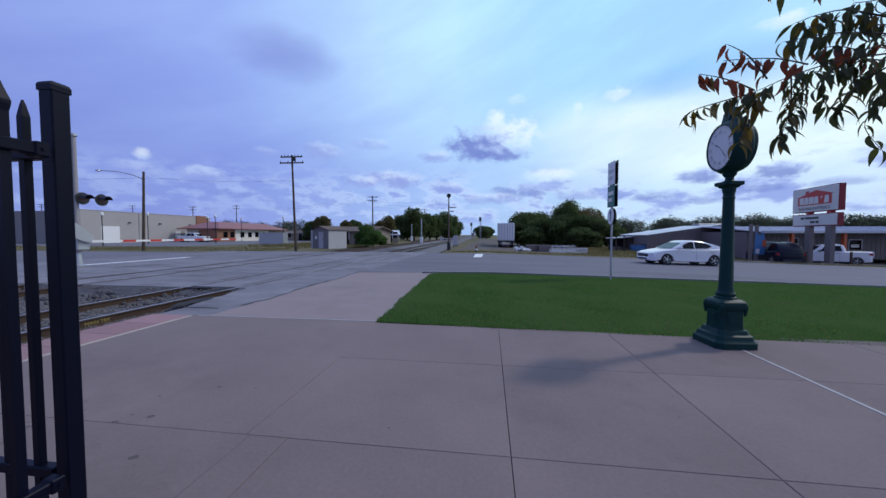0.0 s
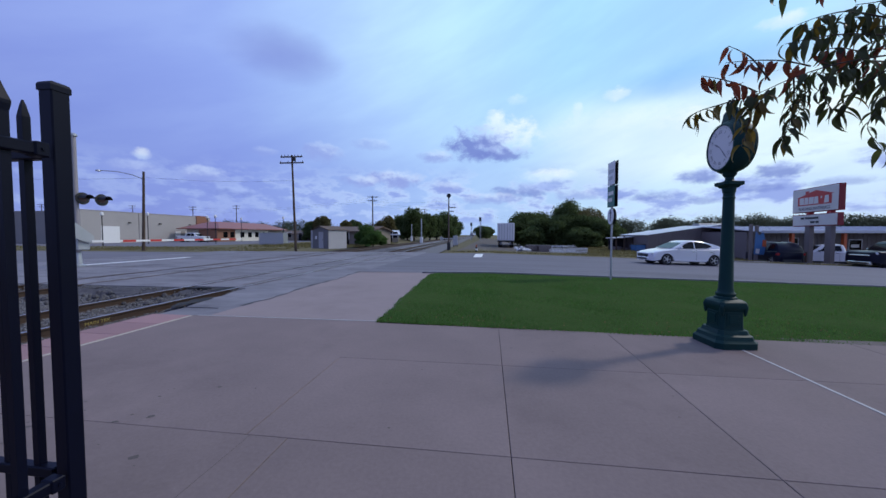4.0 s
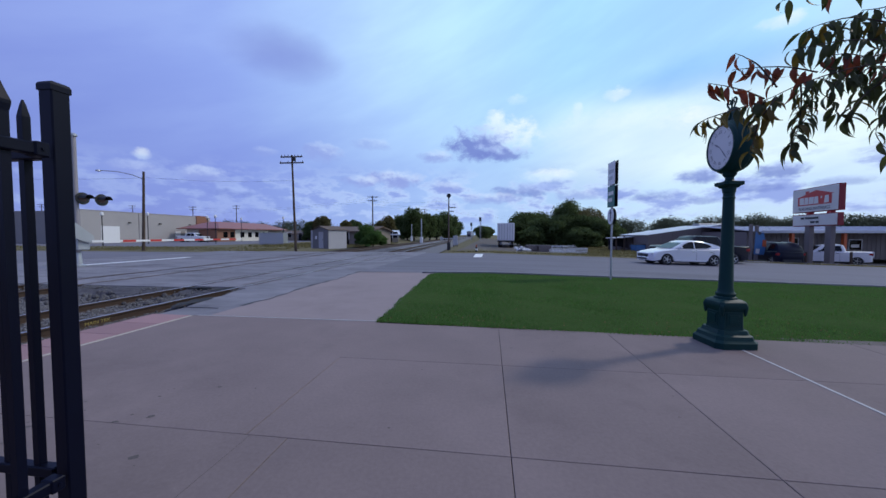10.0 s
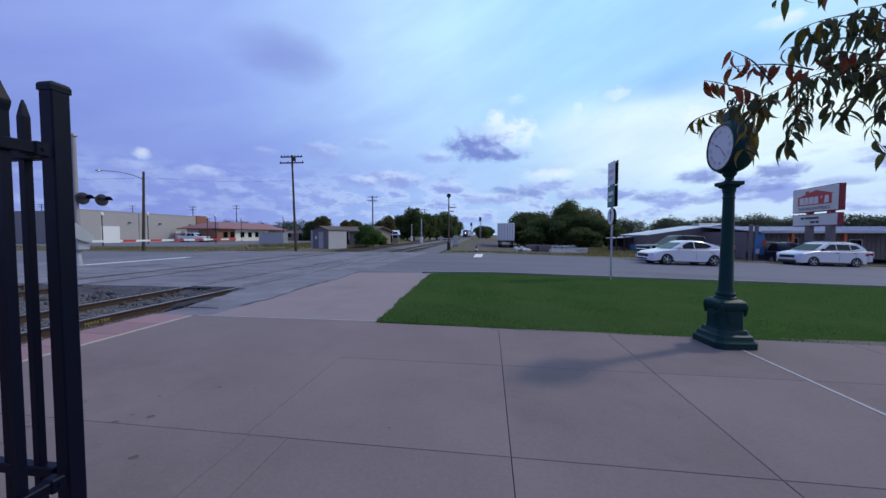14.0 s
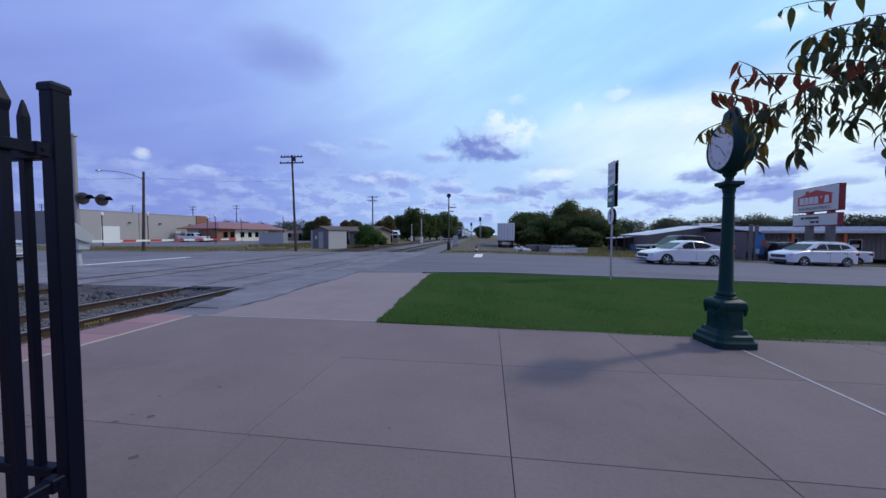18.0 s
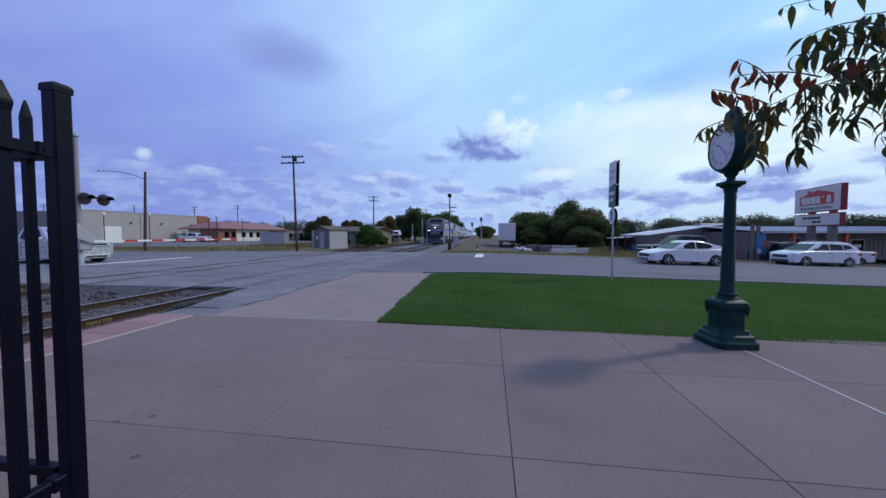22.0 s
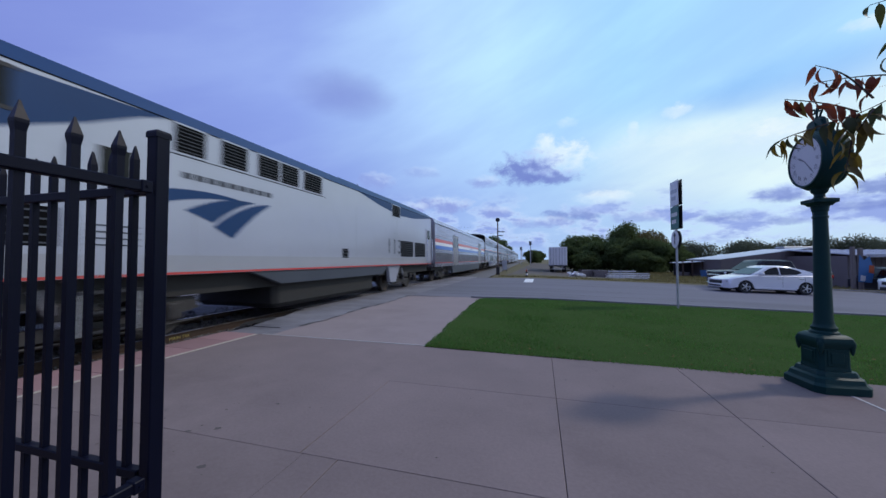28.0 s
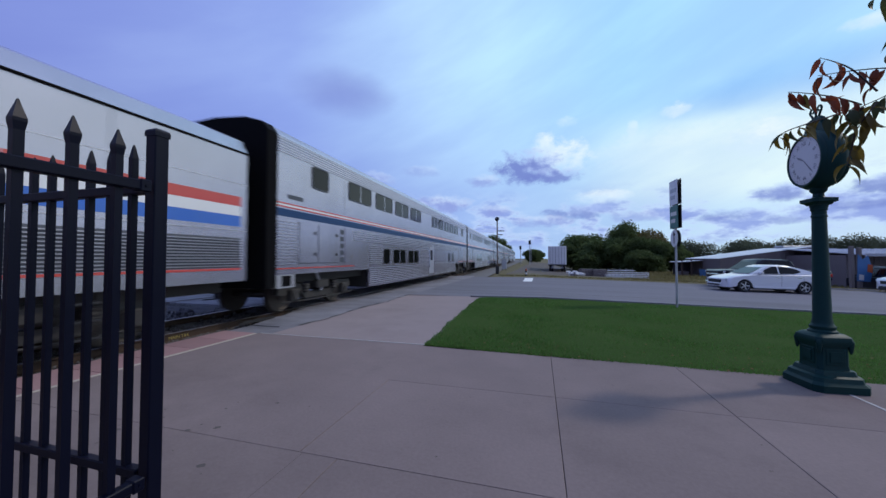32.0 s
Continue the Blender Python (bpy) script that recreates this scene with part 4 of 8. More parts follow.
        for ang, ln, w, nm in ((150, 0.14, 0.012, "short_pointer"), (-48, 0.22, 0.008, "long_pointer")):
            a = math.radians(ang)
            ca, sa = math.cos(a), math.sin(a)
            pb = Mesher().slab([(s * (-0.03 * ca - w * -sa * 0), Z - 0.03 * sa), (s * (ln * 0.7 * ca - w * sa), Z + ln * 0.7 * sa + w * ca), (s * ln * ca, Z + ln * sa), (s * (ln * 0.7 * ca + w * sa), Z + ln * 0.7 * sa - w * ca)],
                               "x", s * 0.162, s * 0.166)
            part(nm, pb, DIAL_INK, dial, "black clock pointer", smooth=None)
        bez = Mesher()
        bez.loft([[(x, r * math.cos(2 * math.pi * i / 40), Z + r * math.sin(2 * math.pi * i / 40)) for i in range(40)] for x, r in ((s * 0.154, R + 0.004), (s * 0.172, R - 0.002), (s * 0.172, R - 0.02), (s * 0.158, R - 0.026))])
        part("bezel", bez, GREEN, c, "raised green bezel ring")
    half = [(0.30, 0.16), (0.285, 0.20), (0.25, 0.25), (0.20, 0.30), (0.16, 0.345), (0.13, 0.40), (0.11, 0.455), (0.075, 0.475), (0.03, 0.48)]
    plate = [(-y, Z + z) for y, z in half] + [(y, Z + z) for y, z in reversed(half)]
    part("crest_plate", Mesher().slab(plate, "x", -0.045, 0.045), GREEN, c, "arched plate over the drum", smooth=None)
    part("crest_rib", Mesher().path([(0, y, z + 0.004) for y, z in plate], 0.020, 8), GREEN, c, "rolled moulding along the arched plate")
    part("crest_boss", Mesher().disc((-0.05, 0, Z + 0.40), "x", 0.05, 0.02, 16), GREEN, c, "small round boss on the plate")
    for s in (-1, 1):
        curl = [(0, s * 0.03, Z + 0.47)]
        for k in range(15):
            a = math.radians(-70 + k * 27)
            r = 0.048 * (1 - k / 19)
            curl.append((0, s * (0.052 + r * math.cos(a)), Z + 0.585 + r * math.sin(a)))
        part("scroll", Mesher().path(curl, [0.013] * 8 + [0.011] * 8, 8), GREEN, c, "curled iron scroll on top")
        side = []
        for k in range(13):
            a = math.radians(-120 + k * 30)
            r = 0.045 * (1 - k / 18)
            side.append((0, s * (0.30 + r * math.cos(a)), Z + 0.22 + r * math.sin(a)))
        part("scroll", Mesher().path(side, 0.011, 8), GREEN, c, "curled iron scroll at the drum's side")
    part("finial", Mesher().lathe([(0.016, Z + 0.47), (0.022, Z + 0.50), (0.012, Z + 0.53), (0.018, Z + 0.56), (0.010, Z + 0.60), (0.002, Z + 0.645)], 12), GREEN, c)

    # the clock head stands turned against its column
    for ob in c.children:
        if ob.name.split(".")[0] in ("drum", "dial", "bezel", "crest_rib", "crest_plate", "crest_boss", "scroll", "finial"):
            ob.matrix_basis = pose(0, 0, 0, 0, 0, -8) @ Matrix.Diagonal((0.76, 1, 1, 1))


make_clock()
# ---- the train ----
SILVER = mat("train_silver_paint", (0.41, 0.425, 0.495), 0.30, metal=0.35, var=0.07, scale=0.9, fine=30, bump=0.05, coat=0.3, stain=0.12)
STAINLESS = mat("ribbed_stainless", (0.50, 0.475, 0.535), 0.30, metal=0.85, var=0.12, scale=0.8, fine=40, bump=0.05, stain=0.2)
SILVER_DULL = mat("train_silver_lower_paint", (0.36, 0.365, 0.40), 0.42, metal=0.3, var=0.12, scale=0.9, fine=30, bump=0.05, stain=0.25)
BOGIE_GREY = mat("dusty_bogie_grey", (0.042, 0.039, 0.038), 0.75, metal=0.2, var=0.5, scale=4, stain=0.3)
NAVY = mat("train_navy_paint", (0.012, 0.046, 0.135), 0.45, var=0.15, scale=0.9, spec=0.25)
ROYAL = mat("train_royal_blue", (0.020, 0.036, 0.34), 0.35, var=0.1, scale=0.9, coat=0.3)
BLUE_BAND = mat("train_blue_band", (0.03, 0.13, 0.50), 0.35, var=0.1, scale=0.9, coat=0.3)
RED_BAND = mat("train_red_band", (0.52, 0.06, 0.05), 0.35, var=0.1, scale=0.9, coat=0.3)
PALE_BAND = mat("train_white_band", (0.72, 0.72, 0.73), 0.35, var=0.05, scale=0.9, coat=0.3)
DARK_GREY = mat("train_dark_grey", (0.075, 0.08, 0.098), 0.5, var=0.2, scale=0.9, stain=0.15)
SKIRT_GREY = mat("train_skirt_grey", (0.05, 0.057, 0.075), 0.5, var=0.2, scale=1.5, stain=0.2)
UNDER = mat("train_underframe_black", (0.022, 0.021, 0.020), 0.8, var=0.4, scale=3)
WHEEL = mat("train_wheel_steel", (0.10, 0.085, 0.075), 0.6, metal=0.5, var=0.3, scale=4)
GRILLE = mat("train_grille_black", (0.006, 0.006, 0.007), 0.8, var=0.3, scale=6, spec=0.05)
COACH = mat("coach_brushed_silver", (0.445, 0.43, 0.505), 0.25, metal=0.8, var=0.16, scale=0.7, fine=30, bump=0.05, stain=0.18)
DOOR_DIRTY = mat("dirty_stainless_door", (0.36, 0.33, 0.33), 0.34, metal=0.7, var=0.35, scale=1.6, fine=18, bump=0.05, stain=0.55)
HW = 1.535


def rounded(y0, y1, z0, z1, r):
    """Outline of a pane with rounded corners."""
    pts = []
    for cy, cz, a0 in ((y1 - r, z1 - r, 0), (y0 + r, z1 - r, 90), (y0 + r, z0 + r, 180), (y1 - r, z0 + r, 270)):
        pts += [(cy + r * math.cos(radians(a0 + k * 30)), cz + r * math.sin(radians(a0 + k * 30))) for k in range(4)]
    return pts



def bar_x(b, y0, y1, z0, z1, out=0.006, side=1, deep=0.02):
    """A flat piece on the car's side wall, standing out by a little."""
    x0, x1 = side * (HW - deep), side * (HW + out)
    return b.box(min(x0, x1), max(x0, x1), y0, y1, z0, z1)


def band(b, pts, out, side):
    """A painted band on the side wall, from an outline in y and z."""
    return b.slab(pts, "x", side * (HW - 0.01), side * (HW + out))


def bogie(parent, y, axles=(-1.37, 1.37), r=0.50, frame_mat=None, z_frame=0.62):
    frame_mat = frame_mat or BOGIE_GREY
    g = new("bogie")
    g.parent = parent
    g.location = (0, y, 0)
    a0, a1 = min(axles), max(axles)
    for s in (-1, 1):
        prof = [(a0 - 0.55, z_frame - 0.1), (a0 - 0.5, z_frame + 0.12), (a0 + 0.45, z_frame + 0.14), (a0 + 0.75, z_frame - 0.12), (a1 - 0.75, z_frame - 0.12), (a1 - 0.45, z_frame + 0.14), (a1 + 0.5, z_frame + 0.12),
                (a1 + 0.55, z_frame - 0.1), (a1 + 0.3, z_frame - 0.16), (a1 - 0.3, z_frame - 0.06), (a1 - 0.6, z_frame - 0.30), (a0 + 0.6, z_frame - 0.30), (a0 + 0.3, z_frame - 0.06), (a0 - 0.3, z_frame - 0.16)]
        part("side_frame", Mesher().slab(prof, "x", s * 1.02, s * 1.16), frame_mat, g, smooth=None)
        for a in axles:
            part("axle_box", Mesher().box(min(s * 1.1, s * 1.3), max(s * 1.1, s * 1.3), a - 0.15, a + 0.15, r - 0.15, r + 0.17, 0.03).disc((s * 1.31, a, r), "x", 0.1, 0.04, 14), frame_mat, g, "axle box", smooth=None)
        for a in (a0 + 0.55, a1 - 0.55):
            part("spring", Mesher().lathe([(0.09, 0.0), (0.11, 0.04), (0.09, 0.08), (0.11, 0.12), (0.09, 0.16), (0.11, 0.20), (0.09, 0.24)], 10, (s * 1.2, a, z_frame - 0.12)), frame_mat, g, "coil spring")
    for s in (-1, 1):
        part("damper", Mesher().tube((s * 1.27, a0 + 0.95, z_frame + 0.42), (s * 1.27, a0 + 1.2, z_frame - 0.12), 0.04, seg=8), SILVER_DULL, g, "slanting damper")
        part("brake_rod", Mesher().path([(s * 1.24, a0 - 0.5, z_frame - 0.3), (s * 1.24, a0 + 0.5, z_frame - 0.34), (s * 1.24, a1 - 0.5, z_frame - 0.34), (s * 1.24, a1 + 0.5, z_frame - 0.3)], 0.02, 6), frame_mat, g, "thin brake rod")
        part("bolster", Mesher().box(min(s * 1.0, s * 1.32), max(s * 1.0, s * 1.32), (a0 + a1) / 2 - 0.3, (a0 + a1) / 2 + 0.3, z_frame - 0.05, z_frame + 0.22, 0.04), frame_mat, g, smooth=None)
    for a in axles:
        for s in (-1, 1):
            b = Mesher()
            seg = 24
            rings = [[(s * x, a + q * math.cos(2 * math.pi * i / seg), r + q * math.sin(2 * math.pi * i / seg)) for i in range(seg)]
                     for x, q in ((0.69, r * 1.05), (0.715, r * 1.05), (0.72, r), (0.82, r * 0.985), (0.82, r * 0.86), (0.79, r * 0.8), (0.78, r * 0.3), (0.84, r * 0.22))]
            part("wheel", b.loft(rings, caps=True), WHEEL, g, "steel railway wheel")
        part("axle", Mesher().tube((-0.7, a, r), (0.7, a, r), 0.09, seg=12), WHEEL, g)
    return g


def loco_ring(y, w, zb, zt, sh):
    """Cross-section of the locomotive: slab sides, sloped shoulders, slightly arched roof."""
    k = min(0.52, w * 0.34)
    return [(-w, y, zb), (-w, y, zt - sh), (-w + k * 0.30, y, zt - sh * 0.42), (-w + k, y, zt - 0.07), (-0.35, y, zt), (0.35, y, zt), (w - k, y, zt - 0.07), (w - k * 0.30, y, zt - sh * 0.42), (w, y, zt - sh), (w, y, zb)]


LOCO = 20.2


def road_number(text, size, material, parent, s, x, y, z, label):
    for k, ch in enumerate(text):
        letters("digit", ch, size, material, parent, Matrix.Translation((s * x, y + s * (k - (len(text) - 1) / 2) * size * 0.6, z)) @ pose(0, 0, 0, 90, 0, 90 * s), 0.002, label)



def make_loco(name, label, livery):
    t = thing(name, pose(TRACK_X, 0, 0), label, "locomotive", "locomotives of the train")
    heritage = livery == "striped"
    upper = DARK_GREY if heritage else NAVY
    zb = 1.18
    st = [(0.06, 1.36, 2.34, 0.05), (0.30, 1.44, 2.70, 0.22), (0.62, HW - 0.03, 3.14, 0.36), (1.20, HW, 3.72, 0.42), (1.75, HW, 4.14, 0.44), (2.10, HW, 4.29, 0.44), (LOCO - 2.6, HW, 4.29, 0.44), (LOCO - 0.15, HW, 4.24, 0.44), (LOCO, HW - 0.06, 4.2, 0.42)]
    rings = [loco_ring(y, w, zb, zt, sh) for y, w, zt, sh in st]
    part("body", Mesher().loft(rings, caps=True, skip=(1, 2, 3, 4, 5, 6, 7)), SILVER, t, "silver-grey painted body")
    part("roof", Mesher().loft(rings, skip=(0, 8, 9)), upper, t, "dark painted roof and sloping nose")
    # the blunt lower front with its pilot
    part("front", Mesher().loft([[(-w, y, 1.25), (w, y, 1.25), (w, y, 2.305), (-w, y, 2.305)] for y, w in ((-0.02, 1.30), (0.07, 1.37))], caps=True), SKIRT_GREY, t, "flat lower front", bevel=0.03)
    part("pilot", Mesher().loft([[(-1.25, -0.05, 0.14), (0, -0.62, 0.14), (1.25, -0.05, 0.14), (1.32, 0.15, 0.14), (-1.32, 0.15, 0.14)], [(-1.36, 0.02, 0.62), (0, -0.30, 0.62), (1.36, 0.02, 0.62), (1.42, 0.25, 0.62), (-1.42, 0.25, 0.62)],
                                 [(-1.38, 0.04, 1.02), (0, 0.0, 1.02), (1.38, 0.04, 1.02), (1.42, 0.25, 1.02), (-1.42, 0.25, 1.02)]], caps=True), SKIRT_GREY, t, "grey steel pilot plough", smooth=None)
    part("coupler", Mesher().box(-0.16, 0.16, -0.75, 0.1, 0.74, 1.0, 0.05).box(-0.22, 0.22, -0.86, -0.62, 0.68, 1.06, 0.07), UNDER, t, "knuckle coupler")
    part("buffer_recess", Mesher().box(-1.25, 1.25, -0.12, -0.01, 0.95, 1.55, 0.05), DARK_METAL, t, "dark recess behind the coupler")
    for s in (-1, 1):
        part("hose", Mesher().path([(s * 0.45, -0.18, 0.9), (s * 0.5, -0.34, 0.62), (s * 0.42, -0.36, 0.36), (s * 0.3, -0.3, 0.3)], 0.03, 8), UNDER, t, "black brake hose")
        part("front_grille", Mesher().box(min(s * 0.82, s * 1.22), max(s * 0.82, s * 1.22), -0.07, -0.015, 1.60, 1.95), GRILLE, t, "black opening in the front", smooth=None)
        # the ditch lamps and the paired headlamp above
        part("ditch_lamp", Mesher().disc((s * 1.02, -0.03, 2.10), "y", 0.045, 0.08, 16), HEAD_GLOW if heritage and s < 0 else LAMP_CLEAR, t, "round ditch lamp")
        part("marker_lamp", Mesher().box(min(s * 1.0, s * 1.16), max(s * 1.0, s * 1.16), 0.10, 0.30, 2.42, 2.58, 0.02), LAMP_DIM, t, "small dark red marker lamp")
        part("headlamp", Mesher().disc((s * 0.12, 0.28, 2.62), "y", 0.048, 0.14, 16), HEAD_GLOW if heritage else LAMP_CLEAR, t, "bright round headlamp")
    for q in range(3):
        part("front_bar", Mesher().box(-0.78, 0.78, -0.05, -0.015, 1.66 + q * 0.09, 1.69 + q * 0.09), GALV, t, "pale bar across the lower front", smooth=None)
    part("headlamp_housing", Mesher().box(-0.27, 0.27, 0.24, 0.75, 2.50, 2.75, 0.05), upper, t, "headlamp housing in the nose", smooth=None)
    # windscreen panes on the slope
    for s in (-1, 1):
        def slope(u, v, out=0.022):
            y = 0.62 + 1.13 * v
            z = 3.14 + (y - 0.62) if y < 1.2 else 3.72 + (y - 1.2) * 0.764
            return (s * u, y - out * 0.7, z + out * 0.7)
        panes = [[slope(0.03, v), slope(1.07 - 0.19 * v, v), slope(1.07 - 0.19 * v, v, -0.05), slope(0.03, v, -0.05)] for v in (0.36, 0.513, 0.70, 0.90)]
        b = Mesher().loft(panes, caps=True)
        part("windscreen", b, GLASS_DARK, t, "dark sloping windscreen pane", smooth=None)
        part("wiper", Mesher().path([slope(0.45, 0.3), slope(0.2, 0.75)], 0.010, 6), UNDER, t)
        # cab side: window, door, handrails, steps
        part("cab_window", bar_x(Mesher(), 2.45, 3.2, 3.28, 3.74, 0.008, s), GLASS_DARK, t, "dark cab side window", smooth=None)
        part("cab_window_frame", bar_x(bar_x(Mesher(), 2.38, 3.27, 3.23, 3.28, 0.012, s), 2.38, 3.27, 3.74, 3.79, 0.012, s), DARK_METAL, t, smooth=None)
        part("mirror", Mesher().box(min(s * 1.55, s * 1.70), max(s * 1.55, s * 1.70), 2.25, 2.31, 3.3, 3.7, 0.01), DARK_METAL, t, "side mirror")
        door = part("cab_door", bar_x(Mesher(), 4.0, 4.75, 1.2, 3.3, 0.006, s), SILVER, t, "narrow silver cab door", smooth=None)
        part("door_window", bar_x(Mesher(), 4.15, 4.6, 2.65, 3.1, 0.010, s), GLASS_DARK, door, "small dark door window", smooth=None)
        for yy in (3.85, 4.9):
            part("handrail", Mesher().path([(s * 1.54, yy, 1.15), (s * 1.62, yy, 1.22), (s * 1.62, yy, 3.0), (s * 1.54, yy, 3.07)], 0.022, 8), CHROME, t, "upright grab rail")
        steps = part("steps", Mesher().box(min(s * 1.2, s * 1.52), max(s * 1.2, s * 1.52), 4.0, 4.75, 0.95, 1.0).box(min(s * 1.2, s * 1.5), max(s * 1.2, s * 1.5), 4.05, 4.7, 0.66, 0.7).box(min(s * 1.2, s * 1.5), max(s * 1.2, s * 1.5), 4.05, 4.7, 0.38, 0.42), DARK_METAL, t, "cab boarding steps", smooth=None)
        part("step_string", Mesher().box(min(s * 1.44, s * 1.5), max(s * 1.44, s * 1.5), 3.99, 4.05, 0.36, 1.0).box(min(s * 1.44, s * 1.5), max(s * 1.44, s * 1.5), 4.7, 4.76, 0.36, 1.0), GALV, steps, smooth=None)
        # grilles and louvres along the side
        for y0, y1, z0, z1 in ((3.0, 3.7, 1.62, 2.13), (4.05, 4.7, 1.62, 2.0), (15.45, 17.05, 1.57, 2.32), (17.3, 18.95, 1.57, 2.32), (LOCO - 0.8, LOCO - 0.4, 1.2, 1.3), (10.55, 10.9, 1.5, 1.8)):
            g = part("side_grille", bar_x(Mesher(), y0, y1, z0, z1, 0.004, s), GRILLE, t, "black louvred grille", smooth=None)
            n = max(2, int((z1 - z0) / 0.09))
            sl = Mesher()
            for k in range(n):
                zz = z0 + (z1 - z0) * (k + 0.3) / n
                bar_x(sl, y0 + 0.02, y1 - 0.02, zz, zz + 0.022, 0.014, s)
            part("louvre", sl, SKIRT_GREY, g, smooth=None)
        # the row of openings high on the side
        k = 0
        for y0, y1 in ((5.2, 5.78), (6.12, 6.75), (7.05, 7.7), (7.76, 8.4), (8.62, 9.4), (14.45, 15.3)):
            z_lo, z_hi = (3.34, 3.83)
            g = part("upper_vent", bar_x(Mesher(), y0, y1, z_lo, z_hi, 0.006, s), GRILLE, t, "black upper vent opening", smooth=None)
            fr = Mesher()
            for ya, yb, za, zc in ((y0 - 0.03, y0, z_lo - 0.03, z_hi + 0.03), (y1, y1 + 0.03, z_lo - 0.03, z_hi + 0.03), (y0, y1, z_lo - 0.03, z_lo), (y0, y1, z_hi, z_hi + 0.03)):
                bar_x(fr, ya, yb, za, zc, 0.012, s)
            part("vent_frame", fr, SILVER, g, smooth=None)
            slats = Mesher()
            for q in range(7):
                bar_x(slats, y0 + 0.02, y1 - 0.02, z_lo + 0.04 + 0.066 * q, z_lo + 0.052 + 0.066 * q, 0.012, s)
            part("louvre", slats, SKIRT_GREY, g, smooth=None)
        part("vent_line", bar_x(bar_x(Mesher(), 4.95, 9.6, 3.285, 3.30, 0.004, s), 2.2, LOCO - 0.2, 3.845, 3.86, 0.010, s), GRILLE, t, "thin dark line along the vents", smooth=None)
        for yy in (5.6, 11.4, 15.0, LOCO - 1.2):
            part("panel_seam", bar_x(Mesher(), yy, yy + 0.012, 1.53, 3.28, 0.003, s), SILVER_DULL, t, "thin panel seam", smooth=None)
        part("lower_panel", bar_x(Mesher(), 0.75, LOCO - 0.15, 1.228, 1.52, 0.003, s), SILVER_DULL, t, "duller lower side panel", smooth=None)
        rivets = Mesher()
        for yy in np.arange(5.0, LOCO - 1.4, 0.62):
            bar_x(rivets, float(yy), float(yy) + 0.05, 1.535, 1.55, 0.007, s)
        part("rivet_row", rivets, SILVER_DULL, t, smooth=None)
        # the rear door with grab rails
        part("rear_door", bar_x(Mesher(), LOCO - 1.0, LOCO - 0.3, 1.24, 3.2, 0.012, s), SILVER, t, "silver rear side door", smooth=None)
        part("rear_door_window", bar_x(Mesher(), LOCO - 0.88, LOCO - 0.42, 2.6, 3.1, 0.016, s), GLASS_DARK, t, smooth=None)
        for yy in (LOCO - 1.1, LOCO - 0.18):
            part("handrail", Mesher().path([(s * 1.54, yy, 1.3), (s * 1.63, yy, 1.36), (s * 1.63, yy, 2.6), (s * 1.54, yy, 2.66)], 0.022, 8), CHROME, t, "upright grab rail")
        # skirt below the sill and the fuel tank
        part("front_skirt", Mesher().slab([(-0.02, 0.16), (0.0, 1.2), (2.9, 1.2), (2.6, 1.0), (1.7, 0.16)], "x", s * 1.36, s * 1.44), SILVER if heritage else SKIRT_GREY, t, "angled front skirt", smooth=None)
        part("mid_skirt", Mesher().slab([(6.9, 1.19), (7.9, 0.85), (13.6, 0.85), (14.2, 1.19)], "x", s * 1.36, s * 1.5), SILVER if heritage else SKIRT_GREY, t, "angled skirt over the fuel tank", smooth=None)
        part("rear_skirt", Mesher().slab([(LOCO - 5.9, 1.19), (LOCO - 5.7, 0.45), (LOCO - 5.1, 0.45), (LOCO - 4.6, 1.19)], "x", s * 1.3, s * 1.44), SILVER, t, smooth=None)
        if heritage:
            part("blue_stripe", band(Mesher(), [(0.62, 2.08), (LOCO - 0.15, 2.08), (LOCO - 0.15, 2.62), (3.0, 2.62), (1.6, 2.46), (0.62, 2.24)], 0.004, s), ROYAL, t, "broad royal blue stripe", smooth=None)
            for q, m_ in ((0.0, RED_BAND), (0.09, PALE_BAND), (0.18, RED_BAND)):
                z0 = 2.64 + q * 0.62
                part("thin_stripe", band(Mesher(), [(0.62, z0 - 0.28), (1.6, z0 - 0.10), (3.0, z0), (LOCO - 0.15, z0), (LOCO - 0.15, z0 + 0.05), (3.0, z0 + 0.05), (1.6, z0 - 0.05), (0.62, z0 - 0.23)], 0.005, s), m_, t, "thin red and white stripe", smooth=None)
            road_number("184", 0.56, PALE_BAND, t, s, HW + 0.006, 5.75, 2.35, "white painted digit of the road number")
            part("nose_side", band(Mesher(), [(0.62, 2.46), (1.2, 2.70), (1.75, 3.2), (2.5, 3.845), (2.1, 3.845), (1.75, 3.69), (1.2, 3.29), (0.66, 2.78)], 0.003, s), DARK_GREY, t, "grey paint wrapped round the nose", smooth=None)
        else:
            part("sweep", band(Mesher(), [(0.62, 2.10), (1.3, 2.35), (2.6, 2.82), (4.0, 3.36), (4.7, 3.72), (5.1, 3.857), (1.75, 3.712), (1.25, 3.33), (0.66, 2.80)], 0.004, s), NAVY, t, "dark blue sweep behind the nose", smooth=None)
            part("red_line", bar_x(Mesher(), 0.62, LOCO - 0.15, 1.185, 1.225, 0.006, s), RED_BAND, t, "thin red line along the sill", smooth=None)
            part("rear_sweep", band(Mesher(), [(11.5, 3.857), (13.2, 3.62), (15.2, 3.44), (17.2, 3.52), (19.0, 3.72), (LOCO - 0.15, 3.857)], 0.004, s), NAVY, t, "dark blue curve under the rear roof", smooth=None)
